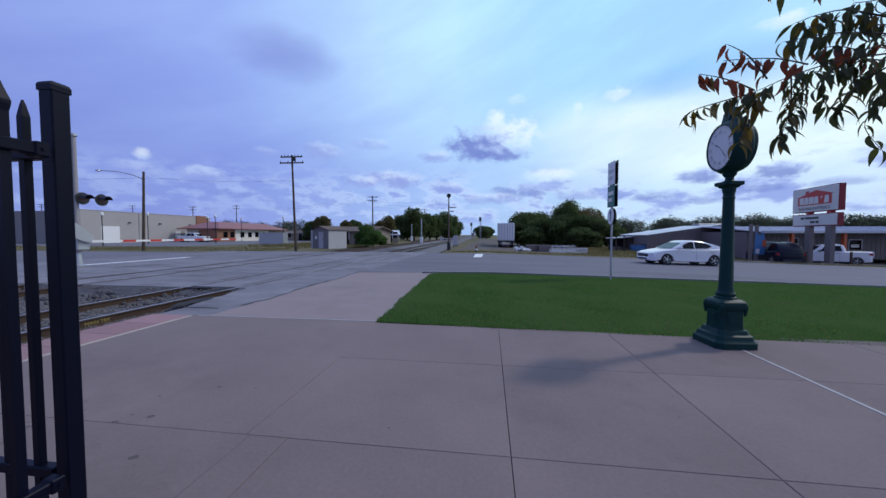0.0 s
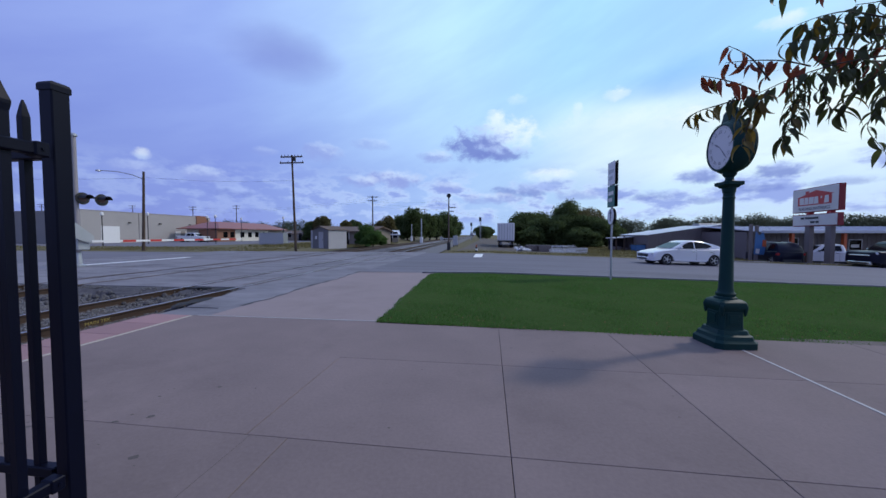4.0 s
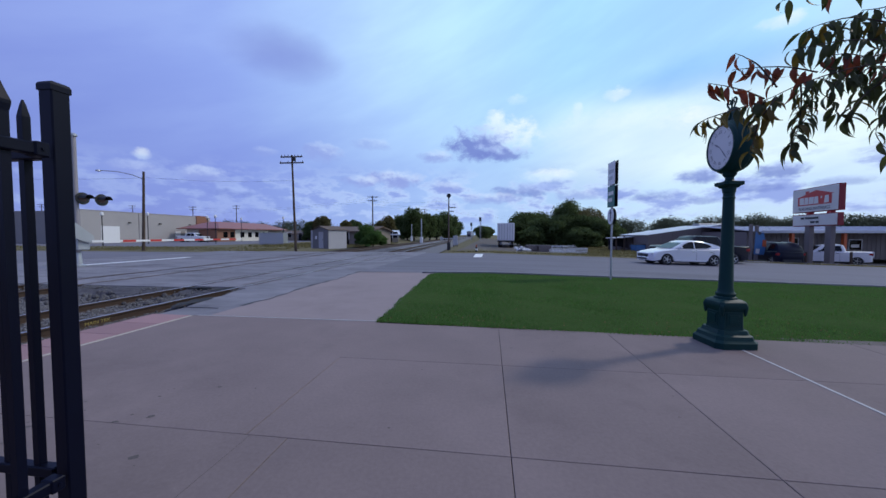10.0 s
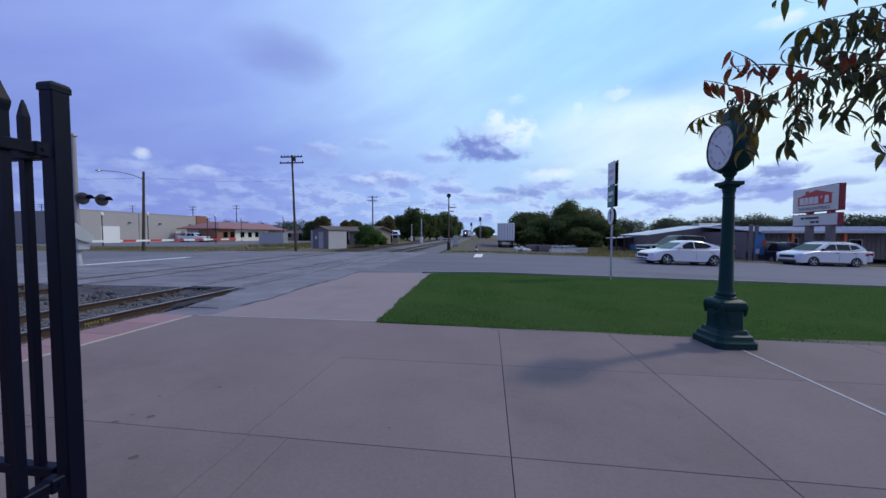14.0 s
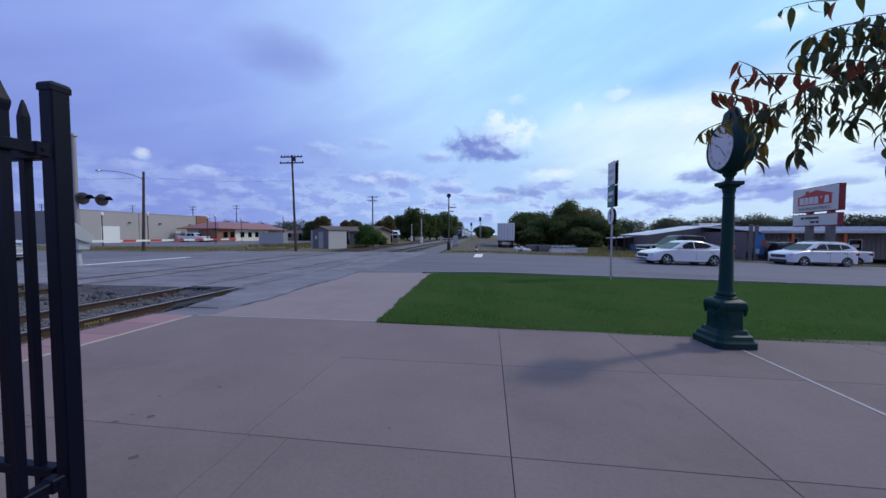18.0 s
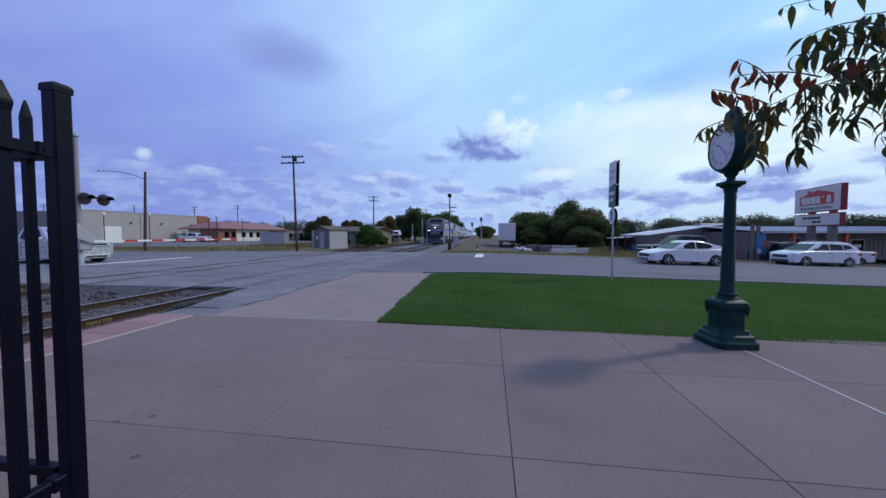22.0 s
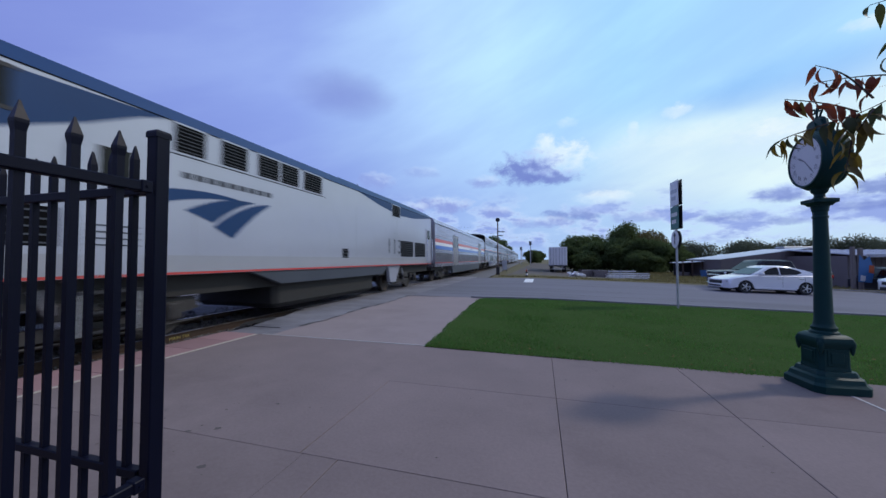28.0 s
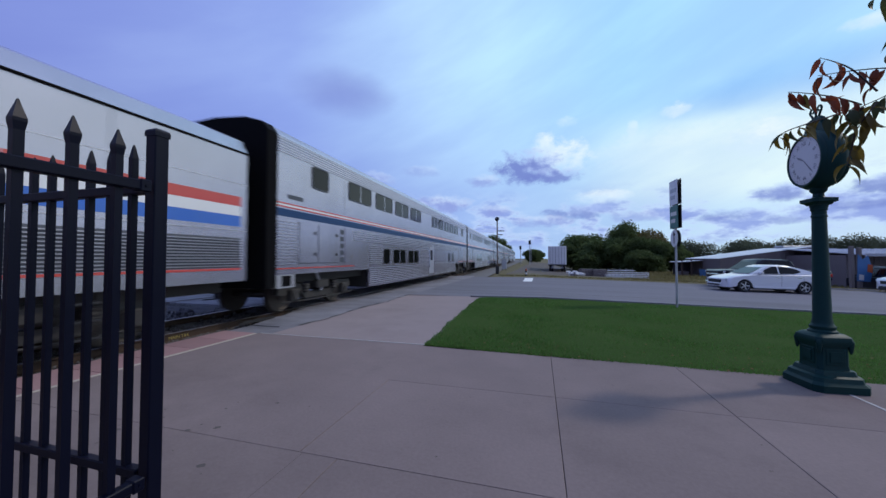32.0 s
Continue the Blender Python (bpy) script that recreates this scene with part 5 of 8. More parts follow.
            # three curved strokes fanning out like a track: broad foot, slim common tip
            for top, low, tip, rise, dip in (((4.75, 2.60), (5.05, 2.42), (6.80, 2.66), 0.16, 0.12), ((5.42, 2.33), (5.98, 2.15), (7.00, 2.69), 0.20, 0.13), ((5.98, 2.08), (6.41, 1.87), (7.45, 2.72), 0.22, 0.10)):
                def along(a, u, bend):
                    return (a[0] + (tip[0] - a[0]) * u, a[1] + (tip[1] - a[1]) * u + 4 * bend * u * (1 - u))
                pts = [along(top, k / 10, rise * 0.62) for k in range(11)] + [along(low, k / 10, dip * 0.62) for k in reversed(range(10))]
                part("emblem_stroke", band(Mesher(), pts, 0.006, s), NAVY, t, "dark blue curved emblem stroke", smooth=None)
            bars = Mesher()
            for q in range(9):
                band(bars, [(5.35 + q * 0.24, 2.90), (5.54 + q * 0.24, 2.90), (5.54 + q * 0.24, 3.01), (5.35 + q * 0.24, 3.01)], 0.006, s)
            part("name_bars", bars, SKIRT_GREY, t, "grey lettering bars", smooth=None)
            road_number("113", 0.92, SKIRT_GREY, t, s, HW + 0.004, 14.72, 1.98, "grey painted digit of the road number")
    if heritage:
        for q, m_ in enumerate((ROYAL, RED_BAND, PALE_BAND, RED_BAND)):
            z0, h = (1.98, 0.20) if q == 0 else (2.15 + q * 0.045, 0.035)
            part("front_stripe", Mesher().slab([(-1.36, z0), (0, z0 - 0.13), (1.36, z0), (1.36, z0 + h), (0, z0 + h - 0.13), (-1.36, z0 + h)], "y", -0.03 - 0.002 * q, -0.012), m_, t, "stripe across the front", smooth=None)
        b = Mesher()
        for q in range(6):
            z = 2.86
            b.add([(-0.62 + q * 0.21, 0.485, 2.955), (-0.44 + q * 0.21, 0.485, 2.955), (-0.44 + q * 0.21, 0.605, 3.12), (-0.62 + q * 0.21, 0.605, 3.12)], [(0, 1, 2, 3)])
        b.v = [(x, y - 0.012, z + 0.012) for x, y, z in b.v] + [(x, y + 0.05, z - 0.05) for x, y, z in b.v]
        part("nose_bars", b, PALE_BAND, t, "pale lettering bars on the nose", smooth=None)
        # the stripes wrap round the nose's corner
        for s in (-1, 1):
            for m_, za, zb_ in ((ROYAL, (1.98, 2.18), (2.08, 2.24)), (RED_BAND, (2.195, 2.23), (2.35, 2.40)), (RED_BAND, (2.285, 2.32), (2.46, 2.51))):
                rows_ = [(0.0, 1.375), (0.06, 1.385), (0.30, 1.455), (0.64, 1.54)]
                loop = []
                for yy, w_ in rows_:
                    u = yy / 0.64
                    loop.append([(s * w_, yy, za[0] + (zb_[0] - za[0]) * u), (s * w_, yy, za[1] + (zb_[1] - za[1]) * u), (s * (w_ - 0.04), yy, za[1] + (zb_[1] - za[1]) * u), (s * (w_ - 0.04), yy, za[0] + (zb_[0] - za[0]) * u)])
                part("corner_stripe", Mesher().loft(loop, caps=True), m_, t, "stripe wrapped round the nose", smooth=None)
    # roof gear
    part("horn", Mesher().tube((-0.2, 2.5, 4.36), (-0.2, 2.1, 4.39), 0.03, 0.07, 10).tube((0.05, 2.5, 4.36), (0.05, 2.15, 4.39), 0.03, 0.06, 10), DARK_METAL, t, "air horn")
    part("exhaust_hump", Mesher().box(-0.7, 0.7, 11.6, 13.2, 4.26, 4.44, 0.06), upper, t, "low exhaust hump", smooth=None)
    for y in (8.6, 14.6, 16.6):
        part("roof_fan", Mesher().lathe([(0.62, 4.25), (0.62, 4.36), (0.55, 4.38), (0.2, 4.37)], 20, (0, y, 0)), upper, t, "round roof fan housing")
    part("fuel_tank", Mesher().box(-1.3, 1.3, 7.9, 13.2, 0.22, 0.98, 0.12), UNDER, t, "black fuel tank", smooth=None)
    part("underframe", Mesher().box(-1.25, 1.25, 0.3, LOCO - 0.1, 0.78, 1.19), UNDER, t, "black underframe", smooth=None)
    part("rear_coupler", Mesher().box(-0.16, 0.16, LOCO - 0.1, LOCO + 0.45, 0.74, 1.0, 0.05), UNDER, t, "knuckle coupler")
    # the nose is short: draw the front towards the cab door
    short = 0.8 if heritage else 0.4
    for ob in t.children:
        if ob.data and not ob.name.startswith("digit"):
            for v in ob.data.vertices:
                if v.co.y < 4.0:
                    v.co.y += short * (1 - v.co.y / 4.0)
    bogie(t, 4.1, frame_mat=BOGIE_GREY)
    bogie(t, LOCO - 3.6, frame_mat=BOGIE_GREY)
    return t


CAR = 24.7


def car_ring(y, w, zb, zt, k, sh):
    return [(-w, y, zb), (-w, y, zt - sh), (-w + k * 0.25, y, zt - sh * 0.5), (-w + k, y, zt - sh * 0.14), (0, y, zt), (w - k, y, zt - sh * 0.14), (w - k * 0.25, y, zt - sh * 0.5), (w, y, zt - sh), (w, y, zb)]


def make_baggage():
    t = thing("baggage_car", pose(TRACK_X, 0, 0), "silver baggage car with red, white and blue stripes", "railway car")
    zb, zt = 0.97, 4.29
    rings = [car_ring(y, HW, zb, zt, 0.60, 0.57) for y in (0, CAR)]
    part("body", Mesher().loft(rings, caps=True, skip=(1, 2, 3, 4, 5, 6)), COACH, t, "smooth silver sides")
    part("roof", Mesher().loft(rings, skip=(0, 7, 8)), COACH, t, "curved stainless roof")
    part("underframe", Mesher().box(-1.2, 1.2, 0.3, CAR - 0.3, 0.75, 1.03), UNDER, t, smooth=None)
    doors = ((5.4, 7.2), (CAR - 5.55, CAR - 3.75))
    clear = [(0.15, 5.1), (7.36, CAR - 5.8), (CAR - 3.54, CAR - 0.15)]
    for s in (-1, 1):
        for y0, y1 in clear:
            part("red_stripe", bar_x(Mesher(), y0, y1, 2.55, 2.75, 0.004, s), RED_BAND, t, "red stripe", smooth=None)
            part("white_stripe", bar_x(Mesher(), y0, y1, 2.345, 2.548, 0.004, s), PALE_BAND, t, "white stripe", smooth=None)
            part("blue_stripe", bar_x(Mesher(), y0, y1, 2.12, 2.343, 0.004, s), BLUE_BAND, t, "blue stripe", smooth=None)
            part("lower_red_stripe", bar_x(Mesher(), y0, y1, 1.21, 1.25, 0.02, s), RED_BAND, t, "thin red stripe", smooth=None)
            # dark panel: the shade in the gaps between flutes is put into its colour
            part("flute_backing", bar_x(Mesher(), y0, y1, 1.26, 1.88, 0.002, s), DARK_GREY, t, "dark grey panel painting the shade between the flutes", smooth=None)
            for k in range(11):
                z = 1.28 + k * 0.053
                x0 = s * (HW - 0.01)
                fl = Mesher().slab([(x0, z), (s * (HW + 0.032), z + 0.010), (s * (HW + 0.032), z + 0.022), (x0, z + 0.033)], "y", y0, y1)
                part("flute", fl, STAINLESS, t, smooth=None)
        part("emblem", bar_x(Mesher(), 13.2, 14.4, 2.39, 2.47, 0.008, s), BLUE_BAND, t, "small blue emblem bar", smooth=None)
        part("roof_gutter", Mesher().box(min(s * (HW - 0.02), s * (HW + 0.035)), max(s * (HW - 0.02), s * (HW + 0.035)), 0, CAR, 3.69, 3.716), GRILLE, t, "thin gutter line", smooth=None)
        for y0, y1 in doors:
            d = part("cargo_door", bar_x(Mesher(), y0, y1, 1.0, 3.24, 0.02, s), DOOR_DIRTY, t, "worn stainless sliding door", smooth=None)
            part("door_rail", bar_x(Mesher(), y0 - 0.1, y1 + 0.1, 3.245, 3.275, 0.03, s), DARK_METAL, d, smooth=None)
            part("door_crease", bar_x(bar_x(Mesher(), y0 + 0.98, y0 + 1.0, 1.3, 3.2, 0.026, s), y0, y1, 1.28, 1.31, 0.028, s), GALV, d, smooth=None)
            part("door_gap", bar_x(Mesher(), y1, y1 + 0.14, 1.3, 3.26, 0.004, s), GRILLE, d, smooth=None)
            for q in (0.16, 1.10):
                part("door_window", band(Mesher(), rounded(y0 + q, y0 + q + 0.58, 2.36, 3.13, 0.12), 0.025, s), GLASS_DARK, d, "dark rounded door window", smooth=None)
            part("door_handle", bar_x(Mesher(), y0 + 1.0, y0 + 1.06, 1.7, 2.0, 0.05, s), CHROME, d, smooth=None)
        part("skirt", Mesher().slab([(5.3, 0.42), (CAR - 5.3, 0.42), (CAR - 5.0, 0.965), (5.0, 0.965)], "x", s * 1.36, s * 1.525), SKIRT_GREY, t, "dark side skirt", smooth=None)
        part("sill_band", bar_x(Mesher(), 0.02, CAR - 0.02, 0.975, 1.195, 0.008, s), COACH, t, "plain silver band along the sill", smooth=None)
        part("fold_line", bar_x(bar_x(Mesher(), 0.02, CAR - 0.02, 2.02, 2.04, 0.012, s), 0.02, CAR - 0.02, 3.02, 3.03, 0.006, s), STAINLESS, t, "fine raised line along the side", smooth=None)
        for k in range(1, 9):
            part("panel_seam", bar_x(Mesher(), CAR * k / 9 + 0.3, CAR * k / 9 + 0.312, 2.78, 3.69, 0.003, s), SKIRT_GREY, t, "thin upright panel seam", smooth=None)
        for y0 in (4.2, CAR - 2.9):
            steps = Mesher()
            for z in (0.30, 0.55, 0.80):
                steps.box(min(s * 1.38, s * 1.52), max(s * 1.38, s * 1.52), y0, y0 + 0.42, z, z + 0.03)
            steps.box(min(s * 1.48, s * 1.52), max(s * 1.48, s * 1.52), y0 - 0.03, y0, 0.28, 0.97).box(min(s * 1.48, s * 1.52), max(s * 1.48, s * 1.52), y0 + 0.42, y0 + 0.45, 0.28, 0.97)
            part("step_ladder", steps, DARK_METAL, t, "small steel steps below the door", smooth=None)
    for y in (-0.35, CAR):
        part("diaphragm", Mesher().box(-0.85, 0.85, y, y + 0.35, 1.0, 3.7, 0.08), GRILLE, t, "black end diaphragm", smooth=None)
    bogie(t, 3.2, axles=(-1.3, 1.3), r=0.46)
    bogie(t, CAR - 3.2, axles=(-1.3, 1.3), r=0.46)
    return t


def make_superliner():
    t = thing("double_deck_coach", pose(TRACK_X, 0, 0), "silver two-level passenger coach with a dark blue stripe", "railway car", "two-level coaches of the train")
    zb, zt = 1.05, 4.86
    rings = [car_ring(y, HW, zb, zt, 0.66, 0.42) for y in (0, CAR)]
    part("body", Mesher().loft(rings, caps=True, skip=(1, 2, 3, 4, 5, 6)), COACH, t, "silver side walls")
    part("roof", Mesher().loft(rings, skip=(0, 7, 8)), STAINLESS, t, "curved silver roof")
    part("end_shroud", Mesher().loft([car_ring(y, HW + 0.01, zb - 0.3, zt + 0.01, 0.66, 0.42) for y in (-0.30, 0.03)], caps=True), GRILLE, t, "black curved end shroud")
    part("end_shroud", Mesher().loft([car_ring(y, HW - 0.12, zb, zt - 0.05, 0.66, 0.42) for y in (CAR - 0.02, CAR + 0.25)], caps=True), GRILLE, t, "black curved end shroud")

    def flute(s, z, y0, y1, h=0.046, out=0.016):
        return Mesher().slab([(s * (HW - 0.01), z), (s * (HW + out), z + h * 0.25), (s * (HW + out), z + h * 0.7), (s * (HW - 0.01), z + h)], "y", y0, y1)

    for s in (-1, 1):
        # the ribbed eave, and the ribs over and under the windows
        for k in range(6):
            part("roof_rib", flute(s, 4.05 + 0.066 * k, 0.05, CAR - 0.05), STAINLESS, t, smooth=None)
        part("blue_stripe", bar_x(Mesher(), 0.05, CAR - 0.05, 2.49, 2.68, 0.005, s), NAVY, t, "dark blue stripe", smooth=None)
        for z in (2.715, 2.80):
            part("red_stripe", bar_x(Mesher(), 0.05, CAR - 0.05, z, z + 0.032, 0.005, s), RED_BAND, t, "thin red stripe", smooth=None)
        part("pale_stripe", bar_x(Mesher(), 0.05, CAR - 0.05, 2.752, 2.795, 0.004, s), PALE_BAND, t, "thin white stripe", smooth=None)
        for y0, y1 in ((1.37, 2.15), (3.33, 4.97), (5.40, 7.0), (7.4, 9.0), (9.4, 11.0), (13.2, 14.4), (14.7, 15.9), (16.3, 17.5), (17.9, 19.1), (19.5, 20.7), (22.2, 23.0)):
            w = part("upper_window", band(Mesher(), rounded(y0, y1, 3.41, 4.02, 0.09), 0.008, s), GLASS_DARK, t, "dark upper deck window", smooth=None)
            gasket = Mesher().path([(s * (HW + 0.008), y, z) for y, z in rounded(y0, y1, 3.41, 4.02, 0.09) + rounded(y0, y1, 3.41, 4.02, 0.09)[:1]], 0.016, 6)
            part("window_gasket", gasket, SKIRT_GREY, w)
            if y1 - y0 > 1:
                part("window_post", bar_x(Mesher(), (y0 + y1) / 2 - 0.025, (y0 + y1) / 2 + 0.025, 3.43, 4.0, 0.012, s), SILVER, w, smooth=None)
        for y0, y1 in ((6.15, 6.76), (7.19, 8.65), (9.12, 10.57), (17.4, 18.1), (18.6, 19.3)):
            w = part("lower_window", band(Mesher(), rounded(y0, y1, 1.24, 1.84, 0.09), 0.008, s), GLASS_DARK, t, "dark lower deck window", smooth=None)
            if y1 - y0 > 1:
                part("window_post", bar_x(Mesher(), (y0 + y1) / 2 - 0.025, (y0 + y1) / 2 + 0.025, 1.26, 1.82, 0.012, s), SILVER, w, smooth=None)
        d = part("side_door", bar_x(Mesher(), 12.6, 13.6, 0.55, 2.2, 0.012, s), SILVER, t, "silver entrance door", smooth=None)
        part("door_window", bar_x(Mesher(), 12.85, 13.3, 1.35, 1.95, 0.018, s), GLASS_DARK, d, smooth=None)
        part("grab_rail", Mesher().path([(s * (HW + 0.01), 12.5, 0.9), (s * (HW + 0.06), 12.5, 0.95), (s * (HW + 0.06), 12.5, 1.9), (s * (HW + 0.01), 12.5, 1.95)], 0.02, 6), CHROME, d)
        # equipment lockers over the leading bogie
        for y0, y1, z0, z1 in ((0.84, 1.62, 1.33, 2.42), (1.70, 2.70, 1.33, 2.42), (21.0, 21.9, 1.33, 2.42), (22.0, 22.9, 1.33, 2.42)):
            q = part("equipment_door", bar_x(Mesher(), y0, y1, z0, z1, 0.014, s), COACH, t, "silver equipment locker door", smooth=None)
            part("door_edge", bar_x(bar_x(Mesher(), y0 - 0.025, y0, z0, z1, 0.003, s), y0, y1, z0 - 0.02, z0, 0.003, s), SKIRT_GREY, q, smooth=None)
            part("latch", bar_x(bar_x(Mesher(), y1 - 0.14, y1 - 0.06, z0 + 0.2, z0 + 0.28, 0.03, s), y1 - 0.14, y1 - 0.06, z1 - 0.3, z1 - 0.22, 0.03, s), DARK_METAL, q, smooth=None)
        for k in range(5):
            part("side_vent", bar_x(Mesher(), 2.84, 3.04, 1.34 + 0.22 * k, 1.49 + 0.22 * k, 0.006, s), SKIRT_GREY, t, "small dark side vent", smooth=None)
        part("plain_panel", bar_x(Mesher(), 3.12, 3.62, 1.25, 2.44, 0.018, s), COACH, t, "plain raised side panel", smooth=None)
        for y0, y1, z0, n in ((0.04, 0.76, 1.28, 15), (3.66, CAR - 3.8, 2.06, 5), (4.9, 6.0, 1.24, 10), (10.8, 12.45, 0.62, 18), (CAR - 1.7, CAR - 0.05, 1.28, 15), (13.8, 17.2, 0.62, 8), (4.9, 12.45, 0.46, 9), (13.75, CAR - 4.9, 0.46, 9)):
            for k in range(n):
                part("flute", flute(s, z0 + 0.076 * k, y0, y1), STAINLESS, t, smooth=None)
        part("lower_red_stripe", bar_x(bar_x(Mesher(), 0.05, 3.7, 1.185, 1.215, 0.018, s), CAR - 3.7, CAR - 0.05, 1.185, 1.215, 0.018, s), RED_BAND, t, "thin red line along the sill", smooth=None)
        for y0, y1 in ((0.05, 0.70), (CAR - 0.70, CAR - 0.05)):
            part("end_skirt", Mesher().slab([(y0, 0.72), (y1, 0.72), (y1, 1.05), (y0, 1.05)], "x", s * 1.36, s * (HW - 0.004)), SILVER_DULL, t, "short end skirt", smooth=None)
            part("step_well", bar_x(Mesher(), y0 + 0.18, y1 - 0.14, 0.76, 1.02, 0.004, s), GRILLE, t, "dark step recess", smooth=None)
        part("low_side", Mesher().slab([(4.84, 0.40), (CAR - 4.84, 0.40), (CAR - 4.84, 1.05), (4.84, 1.05)], "x", s * (HW - 0.08), s * (HW - 0.002)), COACH, t, "low centre side wall", smooth=None)
        for k in range(1, 8):
            part("panel_seam", bar_x(Mesher(), CAR * k / 8, CAR * k / 8 + 0.012, 2.86, 4.04, 0.003, s), SKIRT_GREY, t, "thin upright panel seam", smooth=None)
        part("name_bar", bar_x(Mesher(), 0.4, 1.0, 2.95, 3.06, 0.004, s), SKIRT_GREY, t, "small grey lettering bar", smooth=None)
    part("low_body", Mesher().box(-1.4, 1.4, 4.9, CAR - 4.9, 0.38, 1.06), UNDER, t, "low centre body", smooth=None)
    part("underframe", Mesher().box(-1.2, 1.2, 0.2, CAR - 0.2, 0.80, 1.06), UNDER, t, smooth=None)
    bogie(t, 2.3, axles=(-1.25, 1.25), r=0.46)
    bogie(t, CAR - 2.3, axles=(-1.25, 1.25), r=0.46)
    return t


loco_a = make_loco("locomotive", "silver diesel locomotive with grey nose and broad blue stripe", "striped")
loco_b = make_loco("locomotive", "silver diesel locomotive with dark blue nose and fan emblem", "swoosh")
baggage = make_baggage()
coach = make_superliner()
coaches = [coach] + [copy_thing(coach, pose(TRACK_X, 100 + 26 * k, 0)) for k in range(1, 6)]
# ---- vehicles: front towards -x, origin on the road under the front bumper ----

VIEW = pose(0, 0, 0, 0, 0, TRACK_TURN)   # axes of the yard and road east of the line, turned a little against it


def profile_ring(top, arches, zc, y, inset, drop, length):
    """Side outline of a car body at one width, with round wheel openings."""
    pts = []
    for x, z in top:
        xx = min(max(x, inset), length - inset)
        pts.append((xx, y, z - drop if z > zc + 0.12 else z))
    for xc, r in sorted(arches, reverse=True):
        for k in range(9):
            a = math.pi * k / 8
            pts.append((xc + r * math.cos(a), y, max(zc, 0.30 + r * math.sin(a))))
    return pts


def make_car(name, label, category, L, W, belt, roof, top, arches, cabin, paint, windows, group="", wheel_r=0.33, trim=None, rails=False, bulge=0.06):
    c = thing(name, pose(0, 0, 0), label, category, group)
    zc = 0.24
    rings = []
    for y, inset, drop in ((-W / 2, 0.26, 0.06), (-W / 2 + 0.06, 0.17, 0.02), (-W / 2 + 0.22, 0.07, 0.0), (-W / 2 + 0.5, 0.0, 0.0), (W / 2 - 0.5, 0.0, 0.0), (W / 2 - 0.22, 0.07, 0.0), (W / 2 - 0.06, 0.17, 0.02), (W / 2, 0.26, 0.06)):
        rings.append(profile_ring(top, arches, zc, y, inset, drop, L))
    b = Mesher().loft(rings, caps=True)
    part("body", b, paint, c, smooth=40)
    # cabin
    (x0, x1), (x2, x3) = cabin
    hw0, hw1 = W / 2 - 0.06, W / 2 - 0.27

    def side_y(z):
        return hw0 + (hw1 - hw0) * (z - belt) / (roof - belt)

    cab = Mesher()
    rr = []
    sections = [(belt - 0.06, x0 - 0.05, x1 + 0.05, hw0), (belt, x0, x1, hw0)]
    for u in (0.25, 0.5, 0.75):
        z = belt + (roof - 0.06 - belt) * u
        sections.append((z, x0 + (x2 - 0.05 - x0) * u - 0.02 * u * (1 - u), x1 + (x3 + 0.05 - x1) * u + bulge * 4 * u * (1 - u), side_y(z)))
    sections += [(roof - 0.06, x2 - 0.05, x3 + 0.05, hw1 + 0.02), (roof - 0.02, x2 + 0.12, x3 - 0.14, hw1 - 0.05), (roof, x2 + 0.36, x3 - 0.34, hw1 - 0.22)]
    for z, a, d, w in sections:
        k = 0.1
        rr.append([(a, -w + k, z), (a + k, -w, z), (d - k, -w, z), (d, -w + k, z), (d, w - k, z), (d - k, w, z), (a + k, w, z), (a, w - k, z)])
    cab.loft(rr, caps=True)
    part("cabin", cab, paint, c, smooth=40)
    for s in (-1, 1):
        for pts in windows:
            b = Mesher().add([(x, s * (side_y(z) + 0.006), z) for x, z in pts] + [(x, s * (side_y(z) - 0.02), z) for x, z in pts],
                             [tuple(range(len(pts))), tuple(range(2 * len(pts) - 1, len(pts) - 1, -1))])
            part("side_window", b, GLASS_DARK, c, "dark side window", smooth=None)
        part("mirror", Mesher().box(x0 + 0.35, x0 + 0.5, min(s * hw0, s * (hw0 + 0.2)), max(s * hw0, s * (hw0 + 0.2)), belt, belt + 0.14, 0.03), paint if not trim else trim, c, "door mirror")
        part("headlamp", Mesher().box(0.10, 0.50, min(s * (W / 2 - 0.44), s * (W / 2 - 0.07)), max(s * (W / 2 - 0.44), s * (W / 2 - 0.07)), top[2][1] - 0.12, top[2][1] + 0.03, 0.03), LAMP_CLEAR, c, "clear headlamp")
        part("tail_lamp", Mesher().box(L - 0.42, L - 0.12, min(s * (W / 2 - 0.32), s * (W / 2 + 0.002)), max(s * (W / 2 - 0.32), s * (W / 2 + 0.002)), belt - 0.3, belt - 0.1, 0.03), LAMP_RED, c, "red tail lamp")
        part("sill", Mesher().box(arches[0][0] + 0.42, arches[1][0] - 0.42, min(s * (W / 2 - 0.1), s * (W / 2 + 0.008)), max(s * (W / 2 - 0.1), s * (W / 2 + 0.008)), zc - 0.02, zc + 0.1, 0.02), trim or paint, c, "side sill", smooth=None)
        for k in (0.36, 0.68):
            xd = x0 + (x1 - x0) * k
            part("door_handle", Mesher().box(xd, xd + 0.2, min(s * (W / 2 - 0.02), s * (W / 2 + 0.02)), max(s * (W / 2 - 0.02), s * (W / 2 + 0.02)), belt - 0.16, belt - 0.12, 0.01), trim or CHROME, c, smooth=None)
            part("door_seam", Mesher().box(xd + 0.26, xd + 0.272, min(s * (W / 2 - 0.03), s * (W / 2 + 0.003)), max(s * (W / 2 - 0.03), s * (W / 2 + 0.003)), zc + 0.1, belt - 0.05), PLASTIC, c, smooth=None)
